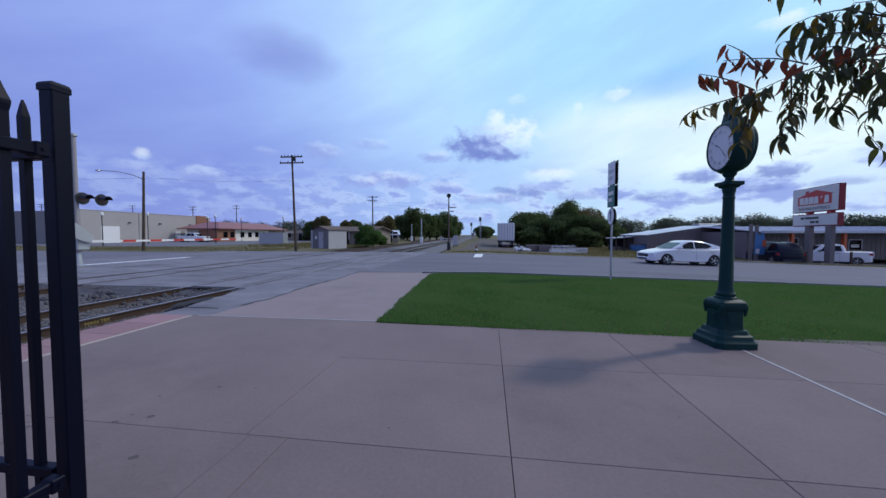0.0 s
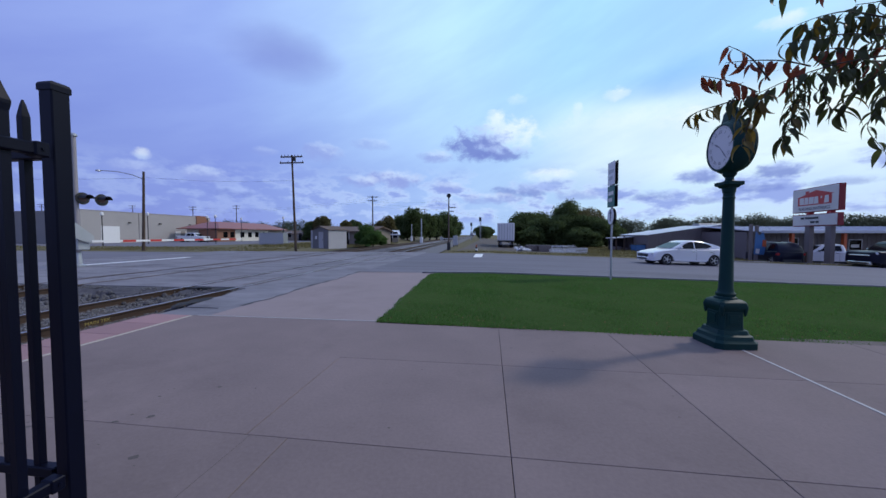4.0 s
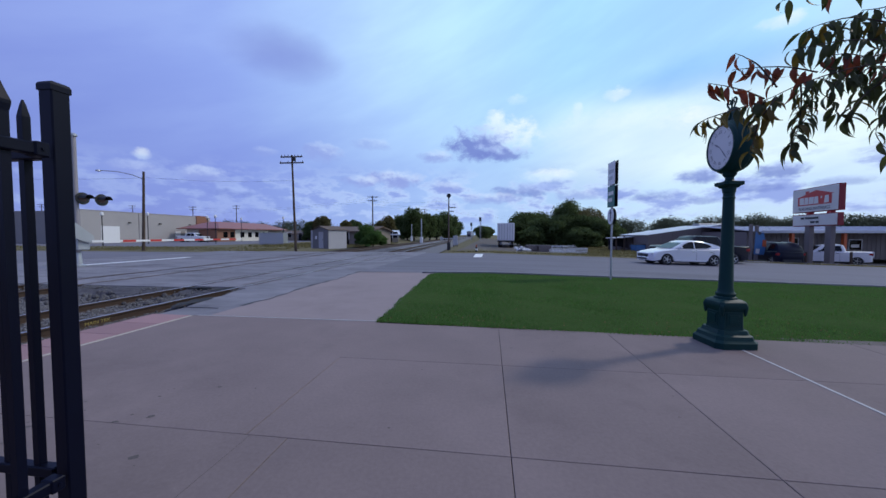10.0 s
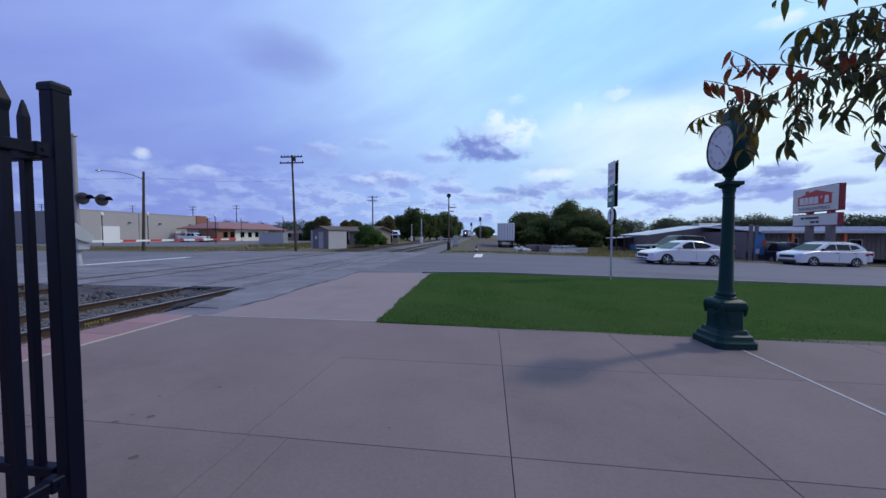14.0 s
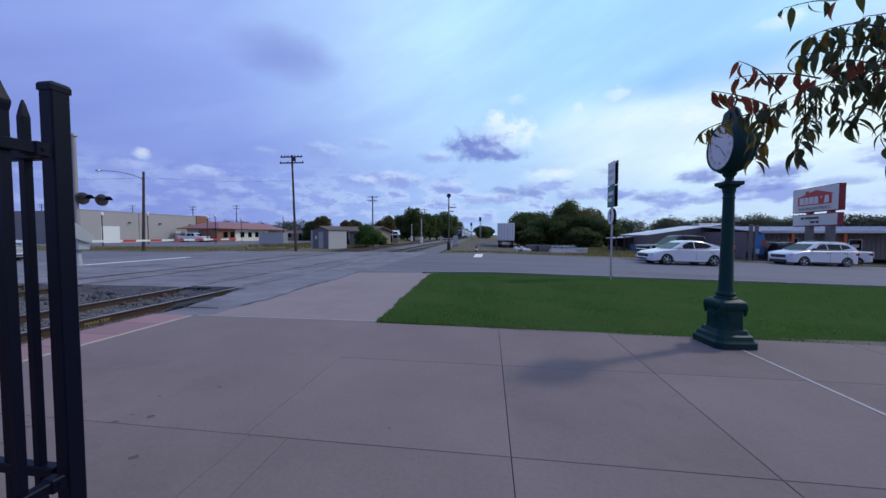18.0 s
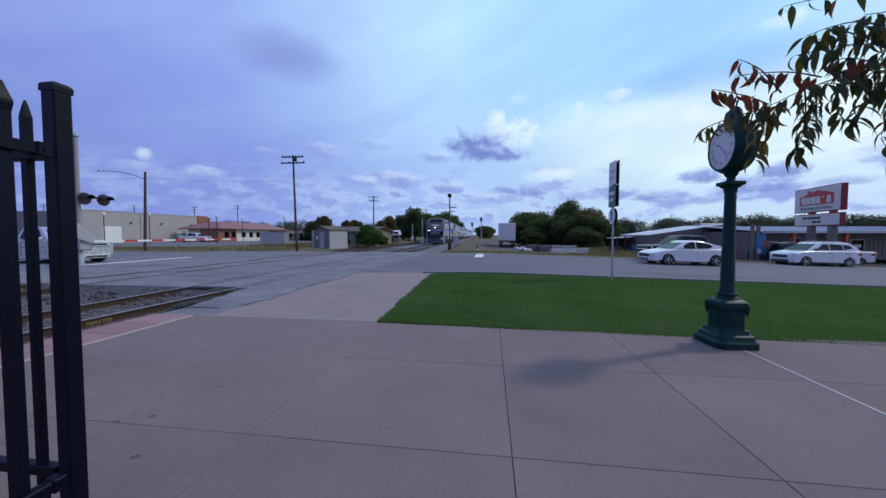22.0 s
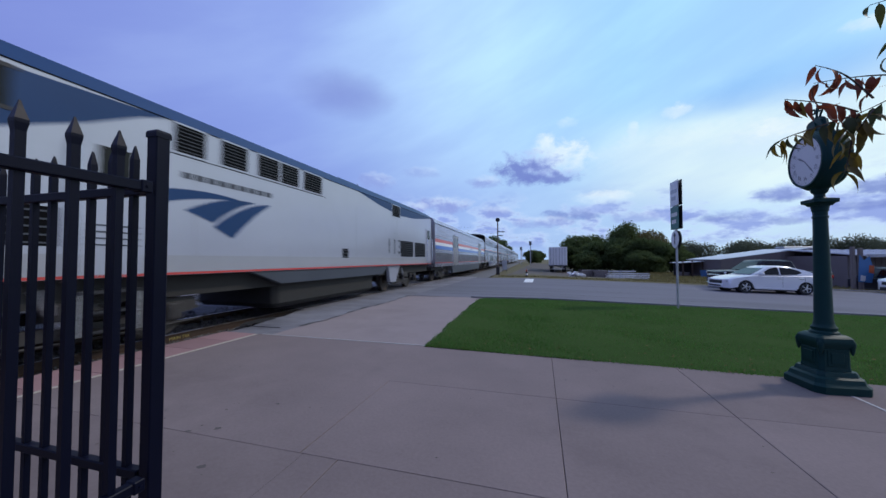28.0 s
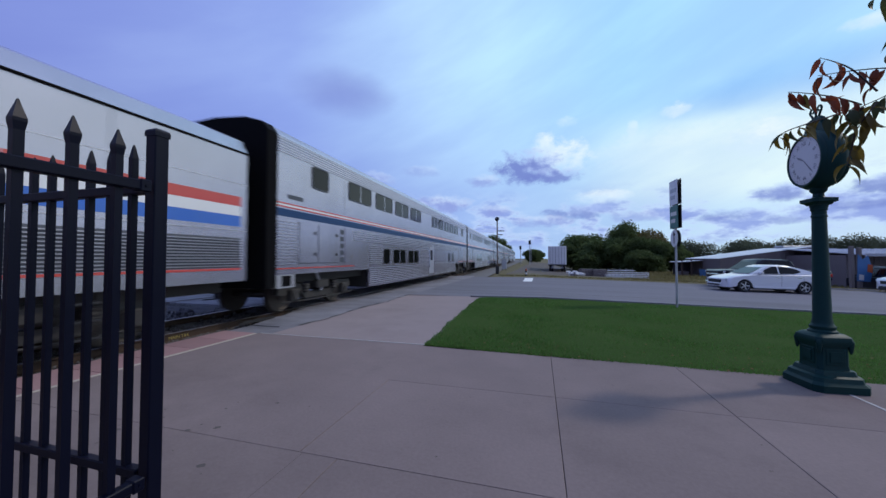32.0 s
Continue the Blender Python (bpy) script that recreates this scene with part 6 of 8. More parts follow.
        if rails:
            part("roof_rail", Mesher().path([(x2 + 0.3, s * (hw1 - 0.12), roof - 0.01), (x2 + 0.4, s * (hw1 - 0.12), roof + 0.04), (x3 - 0.5, s * (hw1 - 0.12), roof + 0.04), (x3 - 0.4, s * (hw1 - 0.12), roof - 0.01)], 0.015, 6), GALV, c, "roof rail")
    def slope_pane(xa, za, xb, zb_, wa, wb, off):
        b = Mesher()
        q = [(xa + off, -wa, za), (xa + off, wa, za), (xb + off, wb, zb_), (xb + off, -wb, zb_)]
        return b.add([(x, y, z + 0.012) for x, y, z in q] + [(x - off * 3, y, z - 0.03) for x, y, z in q], [(0, 1, 2, 3), (7, 6, 5, 4)])
    part("windscreen", slope_pane(x0, belt + 0.02, x2 - 0.04, roof - 0.08, hw0 - 0.1, hw1 - 0.06, -0.012), GLASS_DARK, c, "dark windscreen", smooth=None)
    part("rear_window", slope_pane(x1, belt + 0.06, x3 + 0.04, roof - 0.10, hw0 - 0.14, hw1 - 0.1, 0.012), GLASS_DARK, c, "dark rear window", smooth=None)
    part("grille", Mesher().box(0.0, 0.07, -0.5, 0.5, top[2][1] - 0.24, top[2][1] - 0.05, 0.02), PLASTIC, c, "dark front grille", smooth=None)
    part("front_bumper", Mesher().box(-0.02, 0.16, -W / 2 + 0.32, W / 2 - 0.32, zc - 0.02, zc + 0.2, 0.04), trim or paint, c, smooth=None)
    part("rear_bumper", Mesher().box(L - 0.15, L + 0.02, -W / 2 + 0.3, W / 2 - 0.3, zc, zc + 0.24, 0.04), trim or paint, c, smooth=None)
    part("floor_pan", Mesher().box(0.4, L - 0.4, -W / 2 + 0.18, W / 2 - 0.18, 0.2, 0.5), PLASTIC, c, smooth=None)
    part("lower_intake", Mesher().box(-0.03, 0.10, -0.52, 0.52, zc + 0.03, zc + 0.14, 0.02), PLASTIC, c, "dark lower air intake", smooth=None)
    for s in (-1, 1):
        part("fog_lamp", Mesher().disc((0.14, s * (W / 2 - 0.36), zc + 0.12), "x", 0.06, 0.08, 12), PLASTIC, c, "dark round fog lamp recess")
        for xc, r in arches:
            part("arch_liner", Mesher().disc((xc, s * (W / 2 - 0.27), 0.34), "y", r + 0.01, 0.03, 24), PLASTIC, c, "black liner of the wheel arch")
        part("belt_line", Mesher().box(x0 + 0.5, x1 - 0.35, min(s * (hw0 - 0.02), s * (hw0 + 0.012)), max(s * (hw0 - 0.02), s * (hw0 + 0.012)), belt + 0.002, belt + 0.022), trim or PLASTIC, c, "dark strip under the windows", smooth=None)
    tyre = Mesher()
    seg = 28
    rr = [[(q * math.cos(2 * math.pi * i / seg), x, q * math.sin(2 * math.pi * i / seg)) for i in range(seg)] for x, q in ((-0.10, wheel_r * 0.66), (-0.11, wheel_r * 0.9), (-0.08, wheel_r), (0.08, wheel_r), (0.11, wheel_r * 0.9), (0.10, wheel_r * 0.66))]
    tyre_me = tyre.loft(rr, caps=True).mesh("wheel", RUBBER, 40)
    rim = Mesher()
    for s in (-1, 1):
        rim.loft([[(q * math.cos(2 * math.pi * i / seg), s * x, q * math.sin(2 * math.pi * i / seg)) for i in range(seg)] for x, q in ((0.098, wheel_r * 0.68), (0.115, wheel_r * 0.66), (0.085, wheel_r * 0.6))])
        for k in range(5):
            a = 2 * math.pi * k / 5
            ca, sa = math.cos(a), math.sin(a)
            w = 0.028
            rim.add([(r * ca - u * sa, s * y, r * sa + u * ca) for r, u, y in ((0.02, -w, 0.112), (wheel_r * 0.64, -w * 0.8, 0.104), (wheel_r * 0.64, w * 0.8, 0.104), (0.02, w, 0.112))], [(0, 1, 2, 3)])
        rim.disc((0, s * 0.108, 0), "y", 0.05, 0.02, 12)
    rim_me = rim.mesh("rim", ALLOY, None)
    for xc, r in arches:
        for s in (-1, 1):
            w = new("wheel", tyre_me)
            w.parent, w.location = c, (xc, s * (W / 2 - 0.12), wheel_r)
            q = new("rim", rim_me)
            q.parent = w
    return c


def sedan(name, label, paint):
    L, W = 4.66, 1.80
    top = [(0.08, 0.22), (0.0, 0.42), (0.08, 0.66), (0.42, 0.79), (0.9, 0.89), (1.35, 0.95), (2.4, 0.97), (3.6, 1.0), (4.2, 1.03), (4.5, 1.02), (4.62, 0.94), (4.66, 0.6), (4.58, 0.24)]
    wins = [[(1.66, 0.98), (2.55, 0.99), (2.55, 1.385), (2.30, 1.36), (2.0, 1.22)], [(2.61, 0.99), (3.30, 1.02), (3.62, 1.12), (3.45, 1.25), (3.1, 1.35), (2.61, 1.39)]]
    return make_car(name, label, "car", L, W, 0.95, 1.47, top, [(0.95, 0.37), (3.72, 0.37)], ((1.25, 4.40), (2.15, 3.15)), paint, wins, bulge=0.30)


def suv(name, label, paint, tall=1.69, trim=None, group=""):
    L, W = 4.72, 1.84
    top = [(0.06, 0.27), (0.0, 0.50), (0.05, 0.80), (0.20, 0.91), (0.65, 1.01), (1.15, 1.09), (2.4, 1.11), (3.9, 1.13), (4.45, 1.15), (4.64, 1.02), (4.72, 0.62), (4.66, 0.28)]
    wins = [[(1.62, 1.15), (2.5, 1.16), (2.5, tall - 0.16), (2.12, tall - 0.17)], [(2.56, 1.16), (3.42, 1.17), (3.42, tall - 0.16), (2.56, tall - 0.15)], [(3.48, 1.18), (4.14, 1.30), (3.9, tall - 0.20), (3.48, tall - 0.17)]]
    return make_car(name, label, "car", L, W, 1.10, tall, top, [(0.93, 0.41), (3.79, 0.41)], ((1.08, 4.62), (2.0, 3.98)), paint, wins, group, 0.36, trim or PLASTIC, True, 0.16)


def pickup(name, label, paint, L=5.85, trim=None):
    W = 2.0
    k = L / 5.85
    top = [(0.05, 0.4), (0.0, 0.6), (0.02, 1.05), (0.2, 1.14), (1.5, 1.2), (3.9 * k, 1.2), (3.95 * k, 1.25), (5.78 * k, 1.25), (5.84 * k, 1.2), (5.85 * k, 0.6), (5.8 * k, 0.4)]
    wins = [[(1.95, 1.24), (2.75, 1.24), (2.75, 1.74), (2.35, 1.73)], [(2.83, 1.24), (3.7 * k, 1.26), (3.6 * k, 1.74), (2.83, 1.74)]]
    c = make_car(name, label, "pickup truck", L, W, 1.2, 1.87, top, [(1.0, 0.46), (4.65 * k, 0.46)], ((1.5, 3.95 * k), (2.2, 3.75 * k)), paint, wins, "", 0.40, trim)
    part("bed_liner", Mesher().box(4.05 * k, 5.7 * k, -0.8, 0.8, 1.245, 1.258), PLASTIC, c, "dark open bed", smooth=None)
    part("tailgate", Mesher().box(5.83 * k, 5.87 * k, -0.78, 0.78, 0.72, 1.23, 0.01), paint, c, smooth=None)
    part("grille_bar", Mesher().box(-0.03, 0.04, -0.6, 0.6, 0.82, 0.9, 0.02), CHROME, c, "chrome grille bar", smooth=None)
    return c


white_sedan = sedan("sedan", "white four-door sedan waiting at the crossing", CAR_WHITE)
white_sedan.matrix_basis = VIEW @ pose(12.15, 20.8, ground_z(9.5, 22.0), 0, SLOPE * 57.3, 0)
black_pickup = pickup("pickup_truck", "black crew-cab pickup truck with chrome grille", CAR_BLACK, trim=CHROME)
white_suv = suv("suv", "white compact suv with dark sills", CAR_WHITE)
west_pickup = pickup("pickup_truck", "silver-white pickup truck stopping west of the tracks", CAR_SILVER, 5.3)
parked_suv = suv("suv", "black suv parked in the building yard", CAR_BLACK, 1.85)
parked_suv.matrix_basis = VIEW @ pose(29.3, 31.9, ground_z(25, 35) + 0.004, 0, 0, -105)
parked_pickup = pickup("pickup_truck", "compact white pickup truck parked in front of the store", CAR_WHITE, 5.35, PLASTIC)
parked_pickup.matrix_basis = VIEW @ pose(33.3, 33.0, ground_z(30.0, 34) - 0.1, 0, 0, -30)
far_pickup = pickup("pickup_truck", "white pickup truck parked beside the big store", CAR_WHITE)
far_pickup.matrix_basis = pose(-57, 62.7, 0.006, 0, 0, 187)
far_suv = suv("suv", "dark red suv parked in the lot", CAR_RED)
far_suv.matrix_basis = VIEW @ pose(-54.2, 80, 0.006, 0, 0, 40)
# ---- buildings, poles, signs ----


def yard_at(x, d, z=0.0, turn=0.0):
    return VIEW @ pose(x, d, z, 0, 0, turn)


def ribbed(b, x0, x1, y, z0, z1, pitch=0.3, out=0.03):
    """A ribbed metal wall in the plane y, facing -y."""
    n = max(1, int((x1 - x0) / pitch))
    for i in range(n):
        a = x0 + (x1 - x0) * i / n
        b.box(a, a + 0.06, y - out, y, z0, z1)
    return b


def make_store():
    g = -1.0
    s = thing("store_building", yard_at(30, 34, g), "low tan store building with white metal roof and orange posts", "building")
    part("wall", Mesher().box(0.5, 34, 0, 0.25, 0, 2.75), SIDING, s, "tan front wall", smooth=None)
    part("wall", Mesher().box(0.25, 0.5, 0, 12, 0, 2.75), SIDING, s, smooth=None)
    part("wall", Mesher().box(33.75, 34, 0.25, 12, 0, 2.75), SIDING, s, smooth=None)
    part("wall", Mesher().box(0.5, 33.75, 11.75, 12, 0, 2.75), SIDING, s, smooth=None)
    roof = Mesher().slab([(-1.6, 2.72), (-1.6, 2.80), (6.0, 3.42), (12.2, 2.9), (12.2, 2.8), (6.0, 3.34)], "x", 0.2, 34.3)
    r = part("roof", roof, ROOF_WHITE, s, "white metal roof", smooth=None)
    seams = Mesher()
    for k in range(40):
        x = 0.3 + 0.86 * k
        seams.slab([(-1.6, 2.80), (-1.6, 2.84), (6.0, 3.46), (6.0, 3.42)], "x", x, x + 0.04)
    part("roof_seam", seams, ROOF_WHITE, r, smooth=None)
    part("fascia", Mesher().box(0.2, 34.3, -1.66, -1.58, 2.62, 2.86), ROOF_WHITE, s, "white fascia of the canopy", smooth=None)
    for x in (3.2, 8.2, 13.0, 18, 23, 28):
        part("canopy_post", Mesher().box(x, x + 0.28, -1.5, -1.25, 0, 2.75), mat_orange, s, "orange canopy post", smooth=None)
    ribs = ribbed(Mesher(), 0.5, 34, 0, 0, 2.7, 0.45)
    part("wall_ribs", ribs, SIDING, s, smooth=None)
    for x, w, h0, h1, nm in ((4.4, 0.9, 0, 2.1, "door"), (6.2, 0.5, 0.7, 1.9, "window"), (10.4, 1.25, 1.0, 1.95, "window"), (15.0, 1.8, 0.8, 1.9, "window"), (20, 1.8, 0, 2.1, "door")):
        o = part(nm, Mesher().box(x, x + w, -0.06, -0.03, h0, h1), GLASS_DARK, s, "dark shop " + nm, smooth=None)
        part("frame", Mesher().box(x - 0.06, x, -0.08, -0.03, h0, h1 + 0.06).box(x + w, x + w + 0.06, -0.08, -0.03, h0, h1 + 0.06).box(x, x + w, -0.08, -0.03, h1, h1 + 0.06), WHITE_PAINT, o, smooth=None)
    part("window_notice", Mesher().box(10.6, 11.4, -0.075, -0.062, 1.2, 1.5), mat_cream, s, "pale notice in the window", smooth=None)


mat_orange = mat("orange_post_paint", (0.50, 0.10, 0.03), 0.6, var=0.15, scale=3)
mat_cream = mat("cream_sign_face", (0.66, 0.64, 0.58), 0.5, var=0.06, scale=2)
mat_blue = mat("faded_blue_paint", (0.06, 0.17, 0.36), 0.6, var=0.2, scale=2)
RED_DARK = mat("deep_red_sign_paint", (0.22, 0.012, 0.022), 0.5, var=0.15, scale=4)
make_store()


def make_shed():
    g = -0.85
    s = thing("warehouse", yard_at(24.0, 40, g), "long tan metal warehouse with low gable", "building")
    out = [(0, 0), (22, 0), (22, 2.3), (8.4, 3.42), (0, 2.25)]
    part("gable_wall", Mesher().slab(out, "y", 0, 0.25), SIDING, s, "tan ribbed gable wall", smooth=None)
    ribs = Mesher()
    for k in range(54):
        x = 0.1 + 0.4 * k
        top = 2.25 + 1.17 * x / 8.4 if x < 8.4 else 3.42 - 1.12 * (x - 8.4) / 13.6
        ribs.box(x, x + 0.05, -0.025, 0, 0, top - 0.05)
    part("wall_ribs", ribs, SIDING, s, smooth=None)
    for x in (0, 21.75):
        part("side_wall", Mesher().box(x, x + 0.25, 0.25, 6, 0, 2.3), SIDING, s, smooth=None)
    part("roof", Mesher().slab([(-0.15, 2.25), (8.4, 3.44), (22.15, 2.3), (22.15, 2.35), (8.4, 3.50), (-0.15, 2.30)], "y", -0.06, 6.2), ROOF_WHITE, s, "pale metal roof", smooth=None)
    part("roof_vent", Mesher().box(8.2, 11.2, 3.0, 4.2, 3.2, 3.72, 0.05), GALV, s, "low roof vent", smooth=None)
    o = thing("open_shed", yard_at(21.8, 43, -0.85), "low dark open shed beside the warehouse", "shed")
    part("roof", Mesher().slab([(-0.3, 1.85), (2.3, 2.05), (2.3, 2.11), (-0.3, 1.93)], "y", -0.2, 2.2), ROOF_WHITE, o, smooth=None)
    part("back_wall", Mesher().box(0, 2.2, 1.9, 2.0, 0, 1.9), DARK_METAL, o, smooth=None)
    for x in (0, 1.0, 2.05):
        part("post", Mesher().box(x, x + 0.15, 0, 0.15, 0, 2.1), WOOD_POLE, o, smooth=None)
    part("stored_timber", Mesher().box(0.25, 0.95, 0.4, 1.6, 0, 0.8, 0.03).box(1.2, 1.95, 0.5, 1.6, 0, 0.6, 0.03), SIDING, o, "stacked stored boards", smooth=None)
    bn = thing("blue_bin", yard_at(23.0, 40.4, -0.85), "blue steel waste bin beside the warehouse", "bin")
    part("bin_body", Mesher().slab([(0, 0.1), (1.5, 0.1), (1.7, 1.1), (-0.15, 1.1)], "y", 0, 1.2), mat_blue, bn, smooth=None)
    part("bin_lid", Mesher().box(-0.2, 1.75, -0.05, 1.25, 1.1, 1.16, 0.02), PLASTIC, bn, smooth=None)


make_shed()


def make_pylon_sign():
    """Two posts, a large panel with a house emblem, a letter board under it."""
    g = -0.75
    a, d = (31.0, 26.6), (32.5, 31.6)
    ang = math.degrees(math.atan2(d[1] - a[1], d[0] - a[0]))
    s = thing("pylon_sign", yard_at(a[0], a[1], g, ang), "tall store sign with red house emblem over a letter board", "sign")
    L = math.hypot(d[0] - a[0], d[1] - a[1])
    for x in (1.05, 3.35):
        part("post", Mesher().box(x - 0.30, x + 0.30, -0.17, 0.17, -0.5, 2.95, 0.03), SIDING, s, "square tan post", smooth=None)
        part("post_cap", Mesher().box(x - 0.2, x + 0.2, -0.15, 0.15, 3.97, 4.2), RED_PAINT, s, smooth=None)
    p = part("upper_box", Mesher().box(0, L, -0.2, 0.2, 4.15, 6.25, 0.02), RED_DARK, s, "red sign cabinet", smooth=None)
    lo = part("lower_box", Mesher().box(0.05, L - 0.05, -0.18, 0.18, 2.95, 3.98, 0.02), RED_DARK, s, "red letter board cabinet", smooth=None)
    for f in (-1, 1):
        y0, y1 = (0.202, 0.214) if f > 0 else (-0.214, -0.202)
        part("upper_face", Mesher().box(0.06, L - 0.06, y0, y1, 4.21, 6.19), mat_cream, p, "pale sign face", smooth=None)
        part("lower_face", Mesher().box(0.12, L - 0.12, y0 - 0.02 * f, y1 - 0.02 * f, 3.02, 3.91), mat_cream, lo, "pale letter board", smooth=None)
        ya, yb = (0.215, 0.222) if f > 0 else (-0.222, -0.215)
        m = L / 2

        def on(pts, nm, m_, parent, u=ya, v=yb, lab=""):
            q = [(m + (f * -1) * x, z) for x, z in pts]
            part(nm, Mesher().slab(q, "y", u, v), m_, parent, lab, smooth=None)
        on([(-1.9, 4.75), (1.9, 4.75), (1.9, 5.55), (2.1, 5.55), (0.2, 5.98), (-0.55, 5.82), (-0.55, 5.98), (-1.0, 5.98), (-1.0, 5.72), (-2.1, 5.45), (-1.9, 5.45)], "house_emblem", RED_PAINT, p, lab="red house-shaped emblem")
        ww = 0.002 * f
        for k in range(6):
            x = -1.68 + 0.56 * k
            if k == 4:
                on([(x + 0.2, 5.25), (x + 0.32, 5.25), (x + 0.34, 5.42), (x + 0.2, 5.42)], "name_bar", mat_cream, p, yb, yb + 4 * ww)
                continue
            lean = 0.06 if k % 2 else -0.04
            on([(x + 0.02, 4.84), (x + 0.53, 4.84), (x + 0.53 - lean, 5.44), (x + 0.02 + lean, 5.44)], "name_bar", mat_cream, p, yb, yb + 4 * ww, "pale block in place of a letter")
        at = Matrix.Translation((m, yb, 4.45)) @ pose(0, 0, 0, 90, 0, 0 if f < 0 else 180)
        letters("caption", "BUILDING MATERIALS", 0.36, INK, p, at, 0.003, "dark caption")
        for k, (x, w, z) in enumerate(((-1.5, 0.45, 3.55), (-0.95, 1.5, 3.55), (-0.35, 0.5, 3.2), (0.25, 0.35, 3.2))):
            on([(x, z), (x + w, z), (x + w, z + 0.18), (x, z + 0.18)], "message_bar", INK, lo, ya - 0.018 * f, yb - 0.018 * f)


make_pylon_sign()


def make_mural_post():
    s = thing("painted_post_sign", yard_at(26.4, 29.3, -0.72), "pale twin post with a blue and orange painted board", "sign")
    part("post", Mesher().box(0, 0.22, 0, 0.22, -0.5, 3.1, 0.02), SIDING, s, smooth=None)
    part("post", Mesher().box(0.5, 0.72, 0, 0.22, -0.5, 3.0, 0.02), SIDING, s, smooth=None)
    bd = part("board", Mesher().slab([(0.3, 0.5), (1.15, 0.45), (1.3, 1.3), (1.05, 2.4), (0.7, 2.1), (0.4, 2.5)], "y", -0.06, -0.02), mat_blue, s, "blue painted board", smooth=None)
    part("patch", Mesher().slab([(0.95, 1.2), (1.28, 1.1), (1.3, 1.7), (1.0, 1.75)], "y", -0.075, -0.062), mat_orange, bd, "orange painted patch", smooth=None)
    part("patch", Mesher().slab([(0.4, 0.6), (0.7, 0.55), (0.75, 0.95), (0.45, 1.0)], "y", -0.075, -0.062), mat_cream, bd, "pale painted patch", smooth=None)
    for x in (1.0, 3.6, 7.5):
        b = thing("bollard", yard_at(27.5 + x, 29.2, -0.76), "short wooden bollard at the yard's edge", "bollard", "bollards at the yard")
        part("stake", Mesher().box(-0.07, 0.07, -0.07, 0.07, -0.5, 0.75, 0.015), WOOD_POLE, b, smooth=None)


make_mural_post()


def make_road_sign():
    x, y = 4.15, 12.35
    g = ground_z(x, y)
    s = thing("road_sign", pose(x, y, g, 0, 0, -88), "tall road sign post with three plates at the kerb", "road sign")
    part("pole", Mesher().box(-0.028, 0.028, -0.028, 0.028, 0, 4.05, 0.008), GALV, s, "galvanised square post", smooth=None)
    GREEN_SIGN = mat("sign_green", (0.03, 0.16, 0.13), 0.5, var=0.1)
    for z0, z1, m_, lab in ((3.26, 4.04, WHITE_PAINT, "pale route plate"), (2.52, 3.24, GREEN_SIGN, "green guide plate")):
        p = part("plate", Mesher().box(-0.30, 0.30, -0.05, -0.036, z0, z1, 0.004), m_, s, lab, smooth=None)
        part("plate_back", Mesher().box(-0.34, 0.34, 0.034, 0.05, z0, z1, 0.004), DARK_METAL, s, "dark back of the opposite plate", smooth=None)
        part("legend_bar", Mesher().box(-0.22, 0.22, -0.054, -0.051, z0 + 0.4, z0 + 0.52), mat_cream if m_ is GREEN_SIGN else GALV, p, smooth=None)
        part("legend_bar", Mesher().box(-0.2, 0.12, -0.054, -0.051, z0 + 0.18, z0 + 0.3), mat_cream if m_ is GREEN_SIGN else GALV, p, smooth=None)
    rd = part("round_plate", Mesher().disc((0, -0.045, 2.2), "y", 0.27, 0.012, 28), WHITE_PAINT, s, "round pale plate")
    part("round_back", Mesher().disc((0, 0.04, 2.2), "y", 0.275, 0.012, 28), DARK_METAL, s)
    part("arrow_bar", Mesher().box(-0.03, 0.03, -0.054, -0.052, 2.05, 2.38).slab([(-0.1, 2.3), (0.1, 2.3), (0, 2.42)], "y", -0.054, -0.052), INK, rd, smooth=None)


make_road_sign()


def make_utility_pole(name, x, y, h, arms, lean=0.0, turn=0.0, r=0.125, label="tall wooden utility pole with crossarms"):
    s = thing(name, pose(x, y, ground_z(x, y), 0, lean, turn), label, "utility pole")
    part("pole", Mesher().lathe([(r, -0.3), (r * 0.92, h * 0.3), (r * 0.68, h)], 10), WOOD_POLE, s, "weathered brown pole")
    for z, w, n in arms:
        a = part("crossarm", Mesher().box(-w, w, -0.18, -0.06, z - 0.06, z + 0.06, 0.01), WOOD_POLE, s, "wooden crossarm", smooth=None)
        for k in range(n):
            xx = -w + 0.1 + (2 * w - 0.2) * k / (n - 1)
            part("insulator", Mesher().lathe([(0.02, 0), (0.045, 0.03), (0.03, 0.07), (0.045, 0.1), (0.02, 0.15)], 8, (xx, -0.12, z + 0.06)), DARK_METAL, a)
    return s


p_main = make_utility_pole("utility_pole", -19.7, 32.7, 9.55, ((9.35, 1.1, 7), (8.75, 1.2, 4)), -1.3, 8)
part("transformer", Mesher().lathe([(0.14, 8.9), (0.17, 8.95), (0.17, 9.25), (0.1, 9.3)], 10, (0.3, -0.25, 0)), DARK_METAL, p_main, "small pole transformer")
for px_, d, h in ((-15.4, 75, 10.0), (-116, 128, 12.5), (-84, 115, 11.0), (-70, 116, 11.5), (-6.4, 120, 10.5), (1.3, 118, 8.5), (-150, 128, 13)):
    w = VIEW @ Vector((px_, d, 0))
    make_utility_pole("utility_pole", w.x, w.y, h, ((h - 0.3, 1.1, 4), (h - 1.1, 1.0, 4)), 0, 20, 0.16)
lp = make_utility_pole("street_lamp", -31.4, 27.3, 7.2, (), 2.0, 8, 0.13, "wooden street lamp pole with a long curved arm")
lp["category"] = "street lamp"
